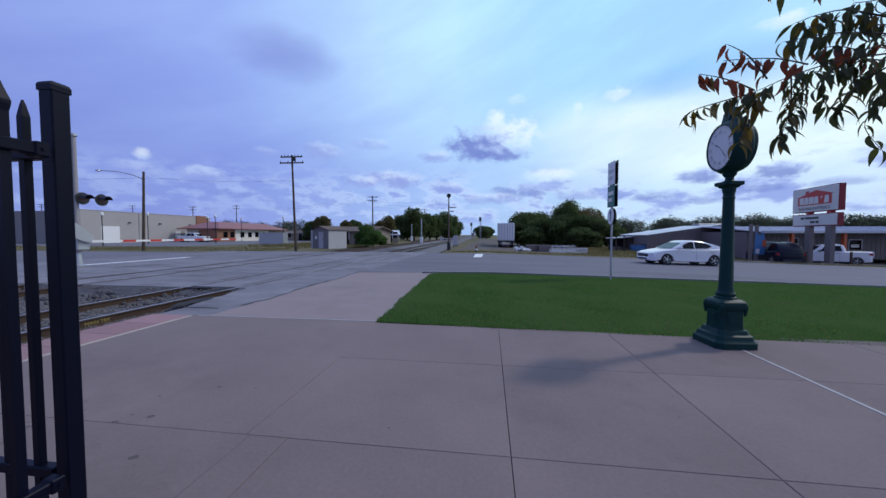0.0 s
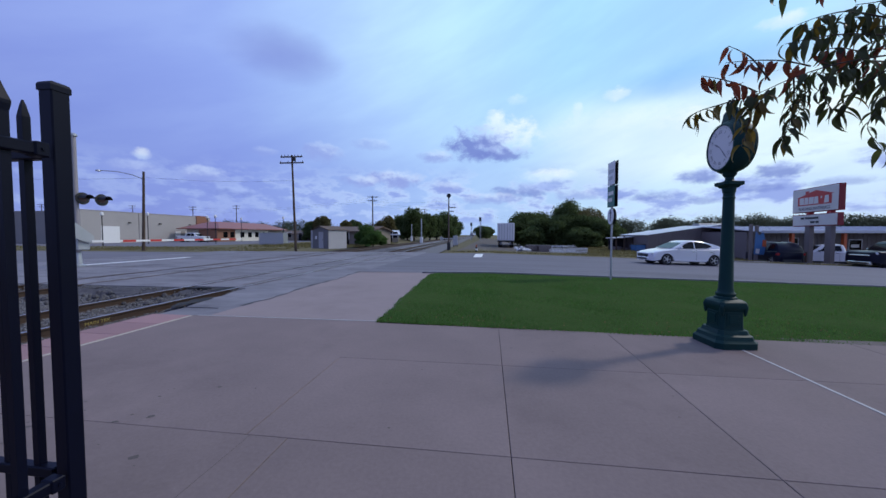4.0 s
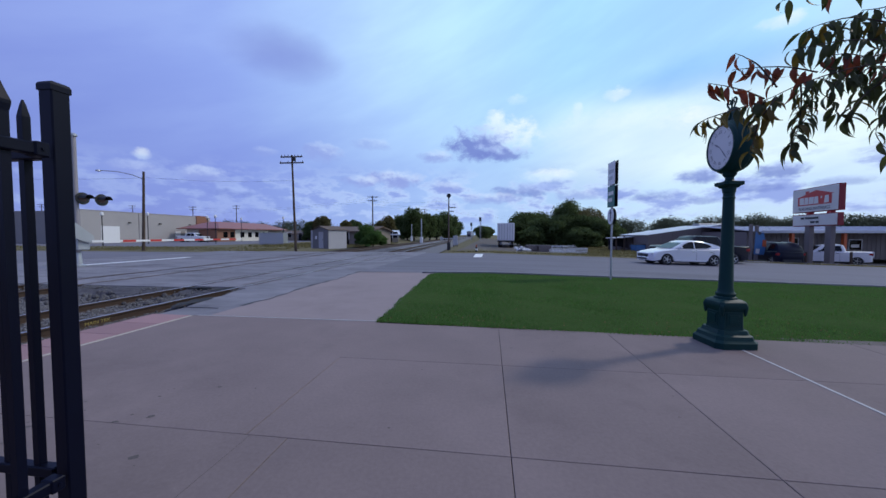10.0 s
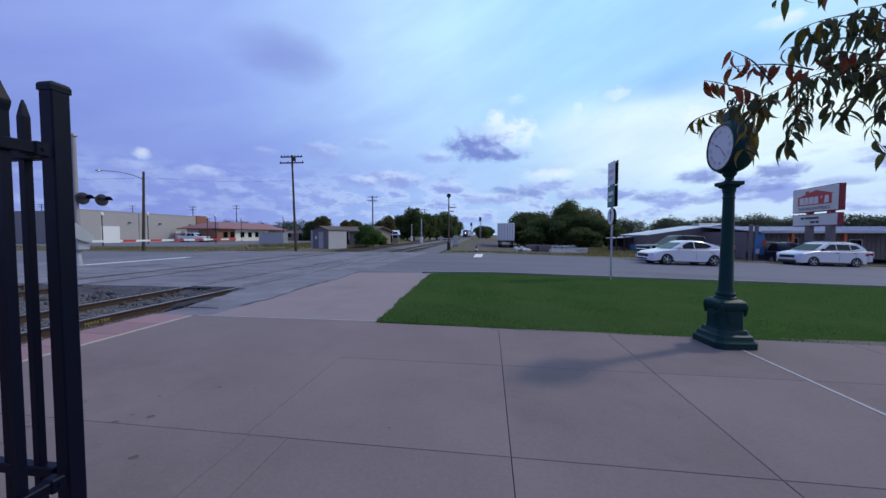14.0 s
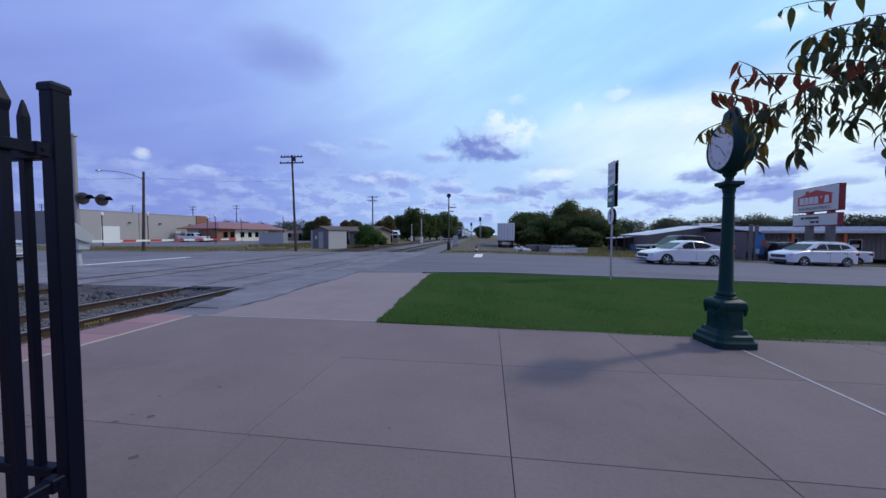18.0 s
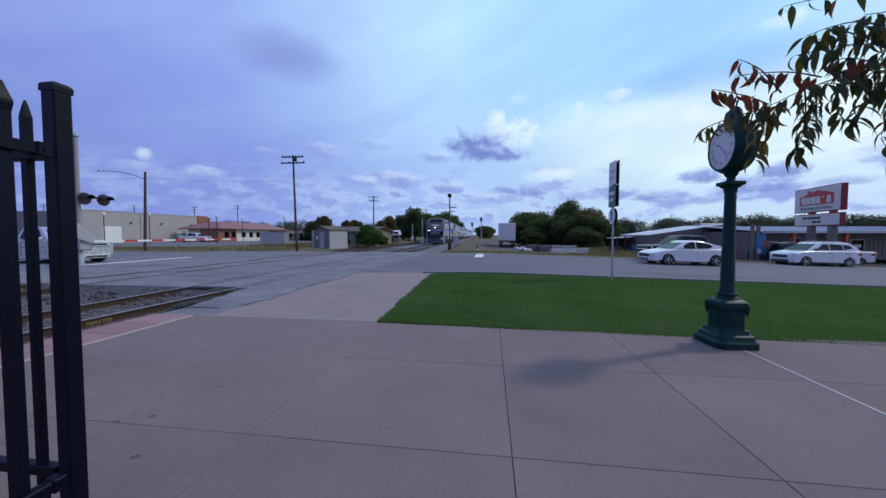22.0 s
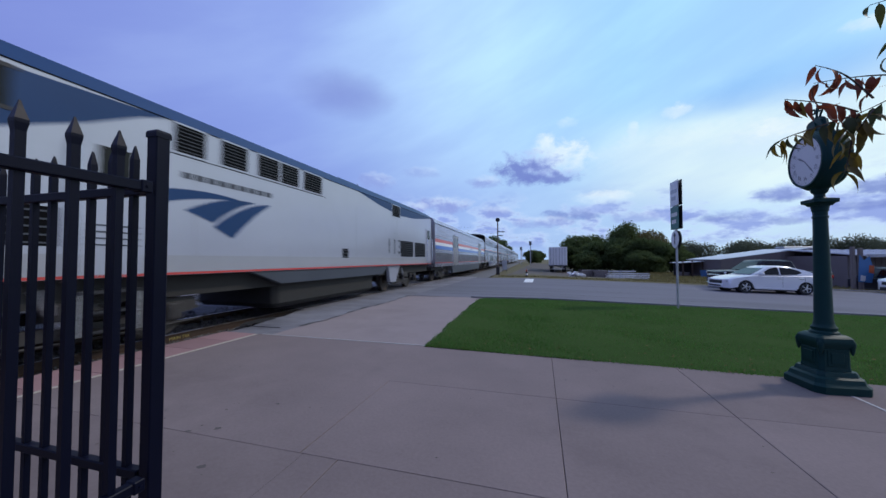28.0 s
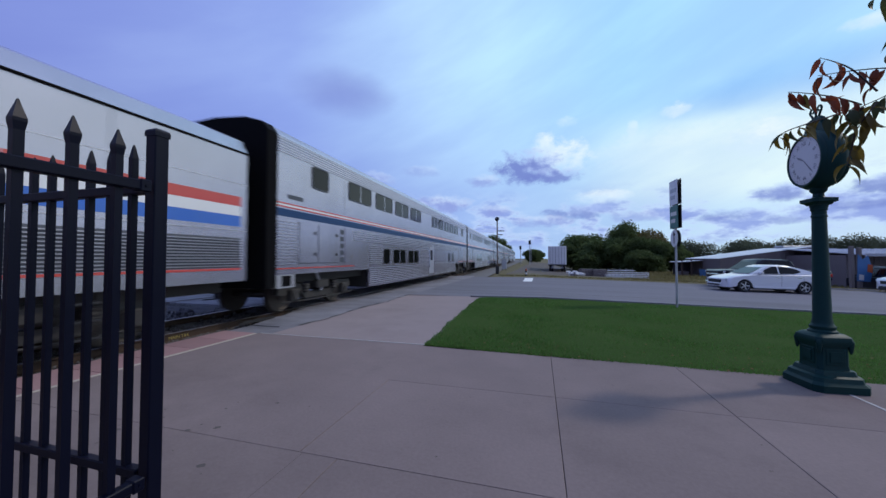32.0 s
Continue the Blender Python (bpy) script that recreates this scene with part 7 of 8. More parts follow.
part("lamp_arm", Mesher().path([(0, 0, 6.5), (-0.9, -0.1, 6.85), (-2.2, -0.2, 7.1), (-3.6, -0.3, 7.12)], 0.035, 8), GALV, lp, "curved galvanised arm")
part("lamp_head", Mesher().lathe([(0.05, 7.02), (0.2, 7.06), (0.16, 7.16), (0.05, 7.2)], 12, (-3.8, -0.3, 0)), GALV, lp, "cobra lamp head")


def wire(pts, sag, label="thin dark overhead wire between poles"):
    a, d = Vector(pts[0]), Vector(pts[1])
    n = 14
    line = [a.lerp(d, k / n) - Vector((0, 0, sag * 4 * (k / n) * (1 - k / n))) for k in range(n + 1)]
    single("overhead_wire", Mesher().path(line, 0.007, 5), DARK_METAL, label, "wire", "overhead wires")


pole_b = VIEW @ Vector((-15.4, 75, 0))
pole_c = VIEW @ Vector((-6.4, 120, 0))
pole_d = VIEW @ Vector((-84, 115, 0))
for a in (-1.0, 0.9):
    wire(((pole_b.x + a, pole_b.y, 9.8), (pole_c.x + a, pole_c.y, 10.3)), 0.7)
    wire(((pole_c.x + a, pole_c.y, 10.3), (60, 190, 9.0 + a)), 1.2)
wire(((-31.2, 27.3, 6.7), (-19.8, 32.7, 7.0)), 0.25)
wire(((-31.3, 27.3, 6.6), (-70, 20, 7.4)), 0.5)
for a in (-0.5, 0.4, 1.3):
    wire(((pole_b.x, pole_b.y, 9.0 + a * 0.5), (pole_d.x, pole_d.y, 9.4 + a)), 1.0 + 0.4 * a)
    wire(((-7.0, 70.0, 7.4 + a), (pole_b.x, pole_b.y, 8.0 + a * 0.6)), 0.5)


def make_crossing_signal(x, y, turn, arm, high, label):
    s = thing("crossing_signal", pose(x, y, 0, 0, 0, turn), label, "crossing signal", "crossing signals")
    part("mast", Mesher().tube((0, 0, 0), (0, 0, high), 0.10, 0.09, 14), MAST, s, "dull grey mast")
    part("base", Mesher().lathe([(0.26, 0), (0.26, 0.05), (0.14, 0.12), (0.11, 0.6), (0.08, 0.7)], 14), GALV, s, "cast base")
    part("bell", Mesher().lathe([(0.05, high), (0.14, high + 0.02), (0.14, high + 0.10), (0.06, high + 0.16)], 14), GALV, s, "round bell")
    bar = part("lamp_bar", Mesher().tube((-0.1, -0.12, 3.2), (1.0, -0.12, 3.2), 0.04, seg=10), DARK_METAL, s, "crossbar for the lamps")
    for q in (0.12, 0.88):
        part("lamp_shield", Mesher().disc((q, -0.2, 3.12), "y", 0.28, 0.02, 24), INK, bar, "round black lamp shield")
        part("hood", Mesher().loft([[(q + r * math.cos(a), yy, 3.12 + r * math.sin(a)) for a in [math.pi * k / 10 for k in range(11)]] for yy, r in ((-0.2, 0.19), (-0.62, 0.17))], close=False), INK, bar, "black lamp hood")
        part("red_lens", Mesher().disc((q, -0.215, 3.12), "y", 0.15, 0.02, 20), LAMP_DIM, bar, "red flasher lens")
    if arm:
        m = part("gate_mechanism", Mesher().box(-0.25, 0.25, -0.35, 0.15, 0.75, 1.4, 0.04), GALV, s, "grey gate mechanism box", smooth=None)
        part("counterweight", Mesher().slab([(-1.3, 1.75), (-0.1, 1.15), (0.3, 1.05), (0.3, 1.4), (-0.5, 2.1), (-1.3, 2.2)], "y", -0.5, -0.44), GALV, m, "pale counterweight plate", smooth=None)
        g = part("gate_arm", Mesher().box(0.2, arm, -0.52, -0.47, 1.10, 1.20), WHITE_PAINT, s, "white gate arm with red bands", smooth=None)
        k = 1.5
        while k + 0.6 < arm:
            part("red_band", Mesher().box(k, k + 0.62, -0.527, -0.463, 1.097, 1.203), RED_PAINT, g, "red reflective band", smooth=None)
            k += 1.35
    return s


RUSTY_MAST = mat("rusty_mast_paint", (0.12, 0.085, 0.075), 0.8, var=0.4, scale=5, stain=0.4)
west = make_crossing_signal(-18.68, 13.25, 88, 9.4, 5.9, "railway crossing signal with lowered red and white gate")
east = thing("mast_signal", pose(-3.8, 32.2, 0, 0, 0, 8), "slim crossing mast seen from behind with a round bell", "crossing signal")
part("mast", Mesher().tube((0, 0, 0), (0, 0, 5.0), 0.070, 0.055, 12), RUSTY_MAST, east, "slim rust-brown mast")
part("bell", Mesher().disc((0, 0, 5.15), "y", 0.2, 0.1, 20), DARK_METAL, east, "round bell on top")
part("cross_arm", Mesher().box(0.05, 0.65, -0.03, 0.03, 4.0, 4.08).box(0.05, 0.5, -0.03, 0.03, 3.65, 3.72), DARK_METAL, east, smooth=None)
part("base", Mesher().box(-0.16, 0.16, -0.16, 0.16, 0, 0.75, 0.03), DARK_METAL, east, "dark base", smooth=None)
part("lamp_back", Mesher().disc((0.7, 0.1, 1.1), "y", 0.16, 0.2, 16).disc((-0.7, 0.1, 1.1), "y", 0.16, 0.2, 16).box(-0.8, 0.8, 0.06, 0.14, 1.06, 1.14), GALV, east, "low pair of lamp backs")
cab = thing("signal_cabinet", VIEW @ pose(1.6, 44, 0), "small grey signal cabinet beside the track", "cabinet")
part("box", Mesher().box(-0.3, 0.3, -0.2, 0.2, 0.15, 1.35, 0.02), GALV, cab, smooth=None)
part("feet", Mesher().box(-0.26, -0.2, -0.15, 0.15, -0.1, 0.15).box(0.2, 0.26, -0.15, 0.15, -0.1, 0.15), DARK_METAL, cab, smooth=None)


def make_track_signal(x, y, h, label):
    s = thing("track_signal", pose(x, y, 0, 0, 0, 0), label, "railway signal", "railway signals")
    part("mast", Mesher().tube((0, 0, -0.3), (0, 0, h), 0.09, seg=10), GALV, s)
    part("head", Mesher().box(-0.3, 0.3, -0.25, 0.05, h - 0.5, h + 0.55, 0.05), INK, s, "black signal head", smooth=None)
    part("ladder", Mesher().box(0.12, 0.16, 0.1, 0.14, 0, h).box(0.4, 0.44, 0.1, 0.14, 0, h), GALV, s, smooth=None)


make_track_signal(-2.4, 92, 5.6, "railway signal mast with black head")
make_track_signal(-5.4, 104, 4.6, "shorter railway signal mast with black head")
for (px_, d, h, lab) in ((-3.9, 62, 4.4, "slim pale post beside the track"), (-7.8, 85, 4.2, "slim wooden post by the trees")):
    w = VIEW @ Vector((px_, d, 0))
    s = thing("line_post", pose(w.x, w.y, 0), lab, "post")
    part("shaft", Mesher().tube((0, 0, -0.2), (0, 0, h), 0.12, 0.09, 8), GALV, s)
    part("foot_box", Mesher().box(-0.25, 0.25, -0.2, 0.2, 0, 1.1, 0.03), WHITE_PAINT, s, "pale foot box", smooth=None)
mk = thing("marker_post", pose(-1.08, 29.4, 0), "short black and white banded marker post", "marker post")
for k, m_ in enumerate((INK, WHITE_PAINT, INK, mat_orange)):
    part("band", Mesher().tube((0, 0, 0.15 * k - 0.02), (0, 0, 0.15 * (k + 1) - 0.02), 0.1 - 0.012 * k, 0.09 - 0.012 * k, 12), m_, mk)


def make_hut():
    s = thing("equipment_hut", pose(-16.35, 33.1, 0, 0, 0, -25), "small grey metal equipment hut with gable roof", "hut")
    W, D = 2.5, 2.4
    out = [(-W, 0), (0, 0), (0, 1.95), (-W / 2, 2.3), (-W, 1.95)]
    DK = mat("hut_grey_siding", (0.16, 0.155, 0.16), 0.6, var=0.15, scale=2)
    LT = mat("hut_pale_siding", (0.40, 0.39, 0.40), 0.6, var=0.1, scale=2)
    part("front_wall", Mesher().slab(out, "y", 0, 0.06), DK, s, "dark grey gable front", smooth=None)
    part("side_wall", Mesher().box(-0.06, 0, 0.06, D, 0, 1.95), LT, s, "pale side wall", smooth=None)
    part("side_wall", Mesher().box(-W, -W + 0.06, 0.06, D, 0, 1.95), LT, s, smooth=None)
    part("back_wall", Mesher().slab(out, "y", D, D + 0.06), DK, s, smooth=None)
    part("roof", Mesher().slab([(-W - 0.12, 1.93), (-W / 2, 2.32), (0.12, 1.93), (0.12, 2.0), (-W / 2, 2.4), (-W - 0.12, 2.0)], "y", -0.15, D + 0.15), ROOF_BROWN, s, "brown shingle roof", smooth=None)
    d = part("door", Mesher().box(-1.5, -0.75, -0.03, -0.002, 0.05, 1.75, 0.01), LT, s, "pale grey door", smooth=None)
    part("handle", Mesher().box(-0.86, -0.82, -0.07, -0.03, 0.9, 1.0), DARK_METAL, d, smooth=None)
    part("notice", Mesher().box(-2.05, -1.8, -0.02, -0.002, 1.0, 1.35), WHITE_PAINT, s, "small white notice", smooth=None)
    part("corner_cabinet", Mesher().box(-W - 0.75, -W - 0.1, 0.3, 1.2, 0, 2.05, 0.03), GALV, s, "tall pale cabinet beside the hut", smooth=None)
    b = thing("utility_box", pose(-34.5, 47.4, 0, 0, 0, 8), "long low grey metal utility box on the grass", "utility box")
    part("box", Mesher().box(0, 3.7, 0, 1.5, 0, 1.7, 0.04), GALV, b, smooth=None)
    part("lid", Mesher().box(-0.05, 3.75, -0.05, 1.55, 1.7, 1.78, 0.02), GALV, b, smooth=None)


make_hut()


def make_big_store():
    s = thing("big_store", pose(-67, 48, 0), "large plain tan store building with brown end bay", "building")
    part("wall", Mesher().box(-0.4, 0, 0, 22.5, 0, 5.6), STUCCO, s, "tan blank wall", smooth=None)
    part("end_bay", Mesher().box(-0.4, 0.15, 22.5, 25.8, 0, 5.85), BRICK_BROWN, s, "brown brick end bay", smooth=None)
    GREY = mat("grey_stucco", (0.24, 0.225, 0.22), 0.9, var=0.1, scale=0.6)
    part("wall", Mesher().box(-42, -0.4, -0.002, 0.4, 0, 5.5), GREY, s, "grey end wall", smooth=None)
    part("wall", Mesher().box(-42, -0.4, 26.5, 27, 0, 5.5), STUCCO, s, smooth=None)
    part("roof", Mesher().box(-42, -0.4, 0.4, 26.5, 5.0, 5.2), ROOF_WHITE, s, smooth=None)
    part("coping", Mesher().box(-0.45, 0.06, -0.05, 22.5, 5.6, 5.72), STUCCO, s, "thin coping", smooth=None)
    for y in (9.5,):
        part("pilaster", Mesher().box(0, 0.1, y, y + 0.35, 0, 5.6), STUCCO, s, smooth=None)
    for y, w, h in ((3.0, 3.0, 3.0), (17.2, 1.2, 2.2), (19.5, 1.2, 2.2)):
        part("service_door", Mesher().box(0.0, 0.05, y, y + w, 0, h), WHITE_PAINT, s, "white service door", smooth=None)
    for y in (7.5, 13.5, 20.5):
        part("wall_lamp", Mesher().box(0, 0.4, y, y + 0.35, 3.6, 3.8, 0.04), DARK_METAL, s, "dark wall lamp", smooth=None)
    part("roof_unit", Mesher().box(-6, -3.5, -0.0, 2.2, 5.5, 6.3, 0.05), DARK_METAL, s, "dark roof unit", smooth=None)
    for x, y, h in ((-49.2, 37.6, 3.9), (-52, 46, 4.4), (-50, 55, 4.4), (-52, 66, 4.6), (-44, 50, 4.2), (-36, 56, 4.2)):
        l_ = thing("lot_lamp", pose(x, y, 0), "slim dark parking lot lamp", "lamp post", "parking lot lamps")
        part("post", Mesher().tube((0, 0, 0), (0, 0, h), 0.06, 0.05, 8), DARK_METAL, l_)
        part("lantern", Mesher().lathe([(0.08, h), (0.2, h + 0.12), (0.17, h + 0.4), (0.06, h + 0.5)], 10), WHITE_PAINT, l_, "pale globe lantern")
    r = thing("red_roof_building", pose(-57, 66, 0), "low pale building with red metal hip roof", "building")
    part("wall", Mesher().box(-8, 0, 0, 22, 0, 2.7), mat_cream, r, "cream wall", smooth=None)
    part("wall", Mesher().box(-8, 0.05, 16, 22.05, 0, 3.0), STUCCO, r, "tan bay", smooth=None)
    part("entry_bay", Mesher().box(-4, 0.3, -1.2, 4, 0, 2.6), BRICK_BROWN, r, "brown entrance bay", smooth=None)
    part("roof", Mesher().loft([[(-9, -1.5, 2.7), (1.0, -1.5, 2.7), (1.0, 23, 2.7), (-9, 23, 2.7)], [(-9, -1.5, 2.85), (1.0, -1.5, 2.85), (1.0, 23, 2.85), (-9, 23, 2.85)], [(-5, 3, 4.4), (-3, 3, 4.4), (-3, 19, 4.4), (-5, 19, 4.4)]], caps=True), RED_ROOF, r, "red metal roof", smooth=None)
    for y in (0.5, 2.5, 6, 8.5, 11, 13.5):
        part("window", Mesher().box(0.3 if y < 4 else 0.0, 0.34 if y < 4 else 0.05, y, y + 1.2, 0.9, 2.1), GLASS_DARK, r, "dark window", smooth=None)
    c = thing("brick_shop", pose(-96, 28, 0, 0, 0, 0), "long low red brick shop with a white sign band", "building")
    part("wall", Mesher().box(-20, 0, 0, 26, 0, 4.6), BRICK_BROWN, c, "brown brick wall", smooth=None)
    part("sign_band", Mesher().box(0, 0.2, 6, 16, 2.9, 4.0), WHITE_PAINT, c, "white sign band", smooth=None)
    bars = Mesher()
    for k in range(8):
        bars.box(0.2, 0.24, 6.6 + k * 1.15, 7.4 + k * 1.15, 3.15, 3.75)
    part("sign_bars", bars, RED_PAINT, c, "red sign bars", smooth=None)
    part("roof", Mesher().box(-20.2, 0.3, -0.2, 26.2, 4.6, 4.8), ROOF_BROWN, c, smooth=None)
    for y in (3, 7.5, 12, 16.5, 21):
        part("window", Mesher().box(0, 0.06, y, y + 2.4, 0.6, 2.4), GLASS_DARK, c, "dark shop window", smooth=None)


make_big_store()


def make_house(x, d, w, dep, h, rise, wall_m, roof_m, turn, label):
    s = thing("house", yard_at(x, d, 0, turn), label, "house", "small houses by the track")
    part("wall", Mesher().box(0, w, 0, dep, 0, h), wall_m, s, smooth=None)
    part("gable", Mesher().slab([(0, h), (dep, h), (dep / 2, h + rise)], "x", 0.02, w - 0.02), wall_m, s, smooth=None)
    part("roof", Mesher().slab([(-0.4, h - 0.1), (dep / 2, h + rise), (dep + 0.4, h - 0.1), (dep + 0.4, h + 0.06), (dep / 2, h + rise + 0.16), (-0.4, h + 0.06)], "x", -0.4, w + 0.4), roof_m, s, smooth=None)
    for k in range(3):
        xx = w * (0.15 + 0.28 * k)
        o = part("window" if k != 1 else "door", Mesher().box(xx, xx + 0.9, -0.05, -0.004, 0.9 if k != 1 else 0.05, 2.0), GLASS_DARK, s, smooth=None)
        part("frame", Mesher().box(xx - 0.08, xx, -0.07, -0.004, 0.8, 2.08).box(xx + 0.9, xx + 0.98, -0.07, -0.004, 0.8, 2.08).box(xx - 0.08, xx + 0.98, -0.068, -0.006, 2.0, 2.08), WHITE_PAINT, o, smooth=None)


TAN = mat("tan_clapboard", (0.22, 0.185, 0.15), 0.85, var=0.15, scale=1)
make_house(-18.0, 52, 8.0, 6, 1.95, 0.65, TAN, ROOF_BROWN, -20, "small tan house with a brown roof")
make_house(-12.0, 64, 3.6, 6, 1.5, 0.7, TAN, ROOF_WHITE, 12, "small tan house with a pale roof behind the bushes")
make_house(-40, 85, 9, 7, 1.7, 0.7, TAN, ROOF_BROWN, 5, "low tan house with a brown roof")


def make_trailer():
    s = thing("box_trailer", pose(2.5, 52.3, ground_z(2, 53), 0, 0, -2.6), "white ribbed semi-trailer parked in the yard", "trailer")
    b = part("box", Mesher().box(-1.27, 1.27, 0, 14, 1.05, 3.72, 0.03), WHITE_PAINT, s, "white trailer box", smooth=None)
    RIB = mat("trailer_rib_grey", (0.25, 0.25, 0.26), 0.5, var=0.15, scale=4)
    for x0, x1 in ((-1.2, -0.02), (0.02, 1.2)):
        d = part("rear_door", Mesher().box(x0, x1, -0.04, -0.001, 1.12, 3.64, 0.01), WHITE_PAINT, b, "white ribbed rear door", smooth=None)
        for k in range(3):
            xx = x0 + 0.2 + 0.38 * k
            part("lock_rod", Mesher().tube((xx, -0.07, 1.1), (xx, -0.07, 3.66), 0.025, seg=6), RIB, d, "upright locking rod")
    part("rear_sill", Mesher().box(-1.27, 1.27, -0.06, 0.1, 0.92, 1.05), DARK_METAL, s, smooth=None)
    part("guard", Mesher().box(-0.9, 0.9, -0.04, 0.04, 0.5, 0.58).box(-0.7, -0.62, -0.02, 0.04, 0.5, 0.95).box(0.62, 0.7, -0.02, 0.04, 0.5, 0.95), GALV, s, "rear guard", smooth=None)
    for y in (1.2, 2.5):
        for x in (-1.0, -0.7, 0.7, 1.0):
            part("wheel", Mesher().disc((x, y, 0.5), "x", 0.5, 0.26, 20), RUBBER, s, "black tyre")
    part("landing_leg", Mesher().box(-0.9, -0.75, 11, 11.2, 0, 1.05).box(0.75, 0.9, 11, 11.2, 0, 1.05), DARK_METAL, s, smooth=None)


make_trailer()


def make_stacks():
    rng = random.Random(12)
    base = VIEW @ Vector((7.7, 33.6, 0))
    for i, (x, d, w, h, kind) in enumerate(((8.2, 35.2, 1.5, 0.55, "block"), (9.4, 35.8, 1.3, 0.8, "pallet"), (10.4, 35.0, 1.2, 0.75, "pallet"), (7.9, 34.0, 0.9, 0.4, "block"), (11.5, 34.6, 1.6, 0.35, "frame"), (12.3, 35.6, 2.8, 0.85, "frame"), (13.3, 34.2, 2.2, 0.6, "frame"))):
        w_ = VIEW @ Vector((x, d, 0))
        g = ground_z(w_.x, w_.y)
        s = thing("pallet_stack" if kind == "pallet" else "material_pile" if kind == "block" else "metal_frame_stack", pose(w_.x, w_.y, g, 0, 0, rng.uniform(-15, 20)),
                  {"pallet": "stack of weathered grey pallets", "block": "loose pile of pale blocks and boards", "frame": "stack of white metal frames"}[kind], "stack", "stacked materials in the yard")
        if kind == "pallet":
            n = int(h / 0.14)
            for k in range(n):
                for q in range(5):
                    part("board", Mesher().box(-w / 2 + q * w / 5, -w / 2 + q * w / 5 + w / 7, -0.5, 0.5, 0.14 * k + 0.1, 0.14 * k + 0.13), SIDING, s, smooth=None)
                part("bearer", Mesher().box(-w / 2, w / 2, -0.5, -0.42, 0.14 * k, 0.14 * k + 0.1).box(-w / 2, w / 2, 0.42, 0.5, 0.14 * k, 0.14 * k + 0.1), SIDING, s, smooth=None)
        elif kind == "block":
            for k in range(10):
                a, c_ = rng.uniform(-w / 2, w / 2), rng.uniform(-0.5, 0.5)
                z = rng.uniform(0, h * 0.5)
                part("block", Mesher().box(-0.2, 0.2, -0.15, 0.15, 0, 0.22, 0.02).turned(pose(a, c_, z, rng.uniform(-20, 20), rng.uniform(-20, 20), rng.uniform(0, 180))), CONCRETE_OLD if k % 2 else WHITE_PAINT, s, smooth=None)
        else:
            for k in range(4):
                z = h * k / 4
                part("frame", Mesher().box(-w / 2, w / 2, -0.5, -0.45, z, z + 0.05).box(-w / 2, w / 2, 0.45, 0.5, z, z + 0.05).box(-w / 2, -w / 2 + 0.05, -0.45, 0.45, z, z + 0.05).box(w / 2 - 0.05, w / 2, -0.45, 0.45, z, z + 0.05), WHITE_PAINT, s, smooth=None)
                for q in range(5):
                    xx = -w / 2 + w * (q + 0.5) / 5
                    part("strut", Mesher().box(xx, xx + 0.04, -0.5, -0.46, z - 0.0, z + h / 4), GALV, s, smooth=None)


make_stacks()

# ---- trees and bushes ----


def leaf_cloud(blobs, n, size, rng):
    """Many small leaf patches spread through soft lumps."""
    v, f = [], []
    wsum = sum(b[3] * b[4] * b[5] for b in blobs)
    for bx, by, bz, rx, ry_, rz in blobs:
        m = max(12, int(n * rx * ry_ * rz / wsum))
        d = rng.normal(size=(m, 3))
        d /= np.linalg.norm(d, axis=1)[:, None]
        rad = rng.random(m) ** 0.35 * rng.uniform(0.8, 1.12, m)
        c = np.array((bx, by, bz)) + d * rad[:, None] * np.array((rx, ry_, rz))
        a = rng.normal(size=(m, 3))
        a /= np.linalg.norm(a, axis=1)[:, None]
        b2 = np.cross(a, rng.normal(size=(m, 3)))
        b2 /= np.linalg.norm(b2, axis=1)[:, None]
        s = size * rng.uniform(0.5, 1.3, m)[:, None]
        quad = np.stack([c - a * s, c + b2 * s * 0.6, c + a * s, c - b2 * s * 0.6], 1).reshape(-1, 3)
        k = len(v)
        v += [tuple(p) for p in quad.tolist()]
        f += [(k + 4 * i, k + 4 * i + 1, k + 4 * i + 2, k + 4 * i + 3) for i in range(m)]
    return v, f


def leaf_mesh(name, blobs, n, size, material, seed):
    v, f = leaf_cloud(blobs, n, size, np.random.default_rng(seed))
    me = bpy.data.meshes.new(name)
    me.from_pydata(v, [], f)
    me.materials.append(material)
    return me


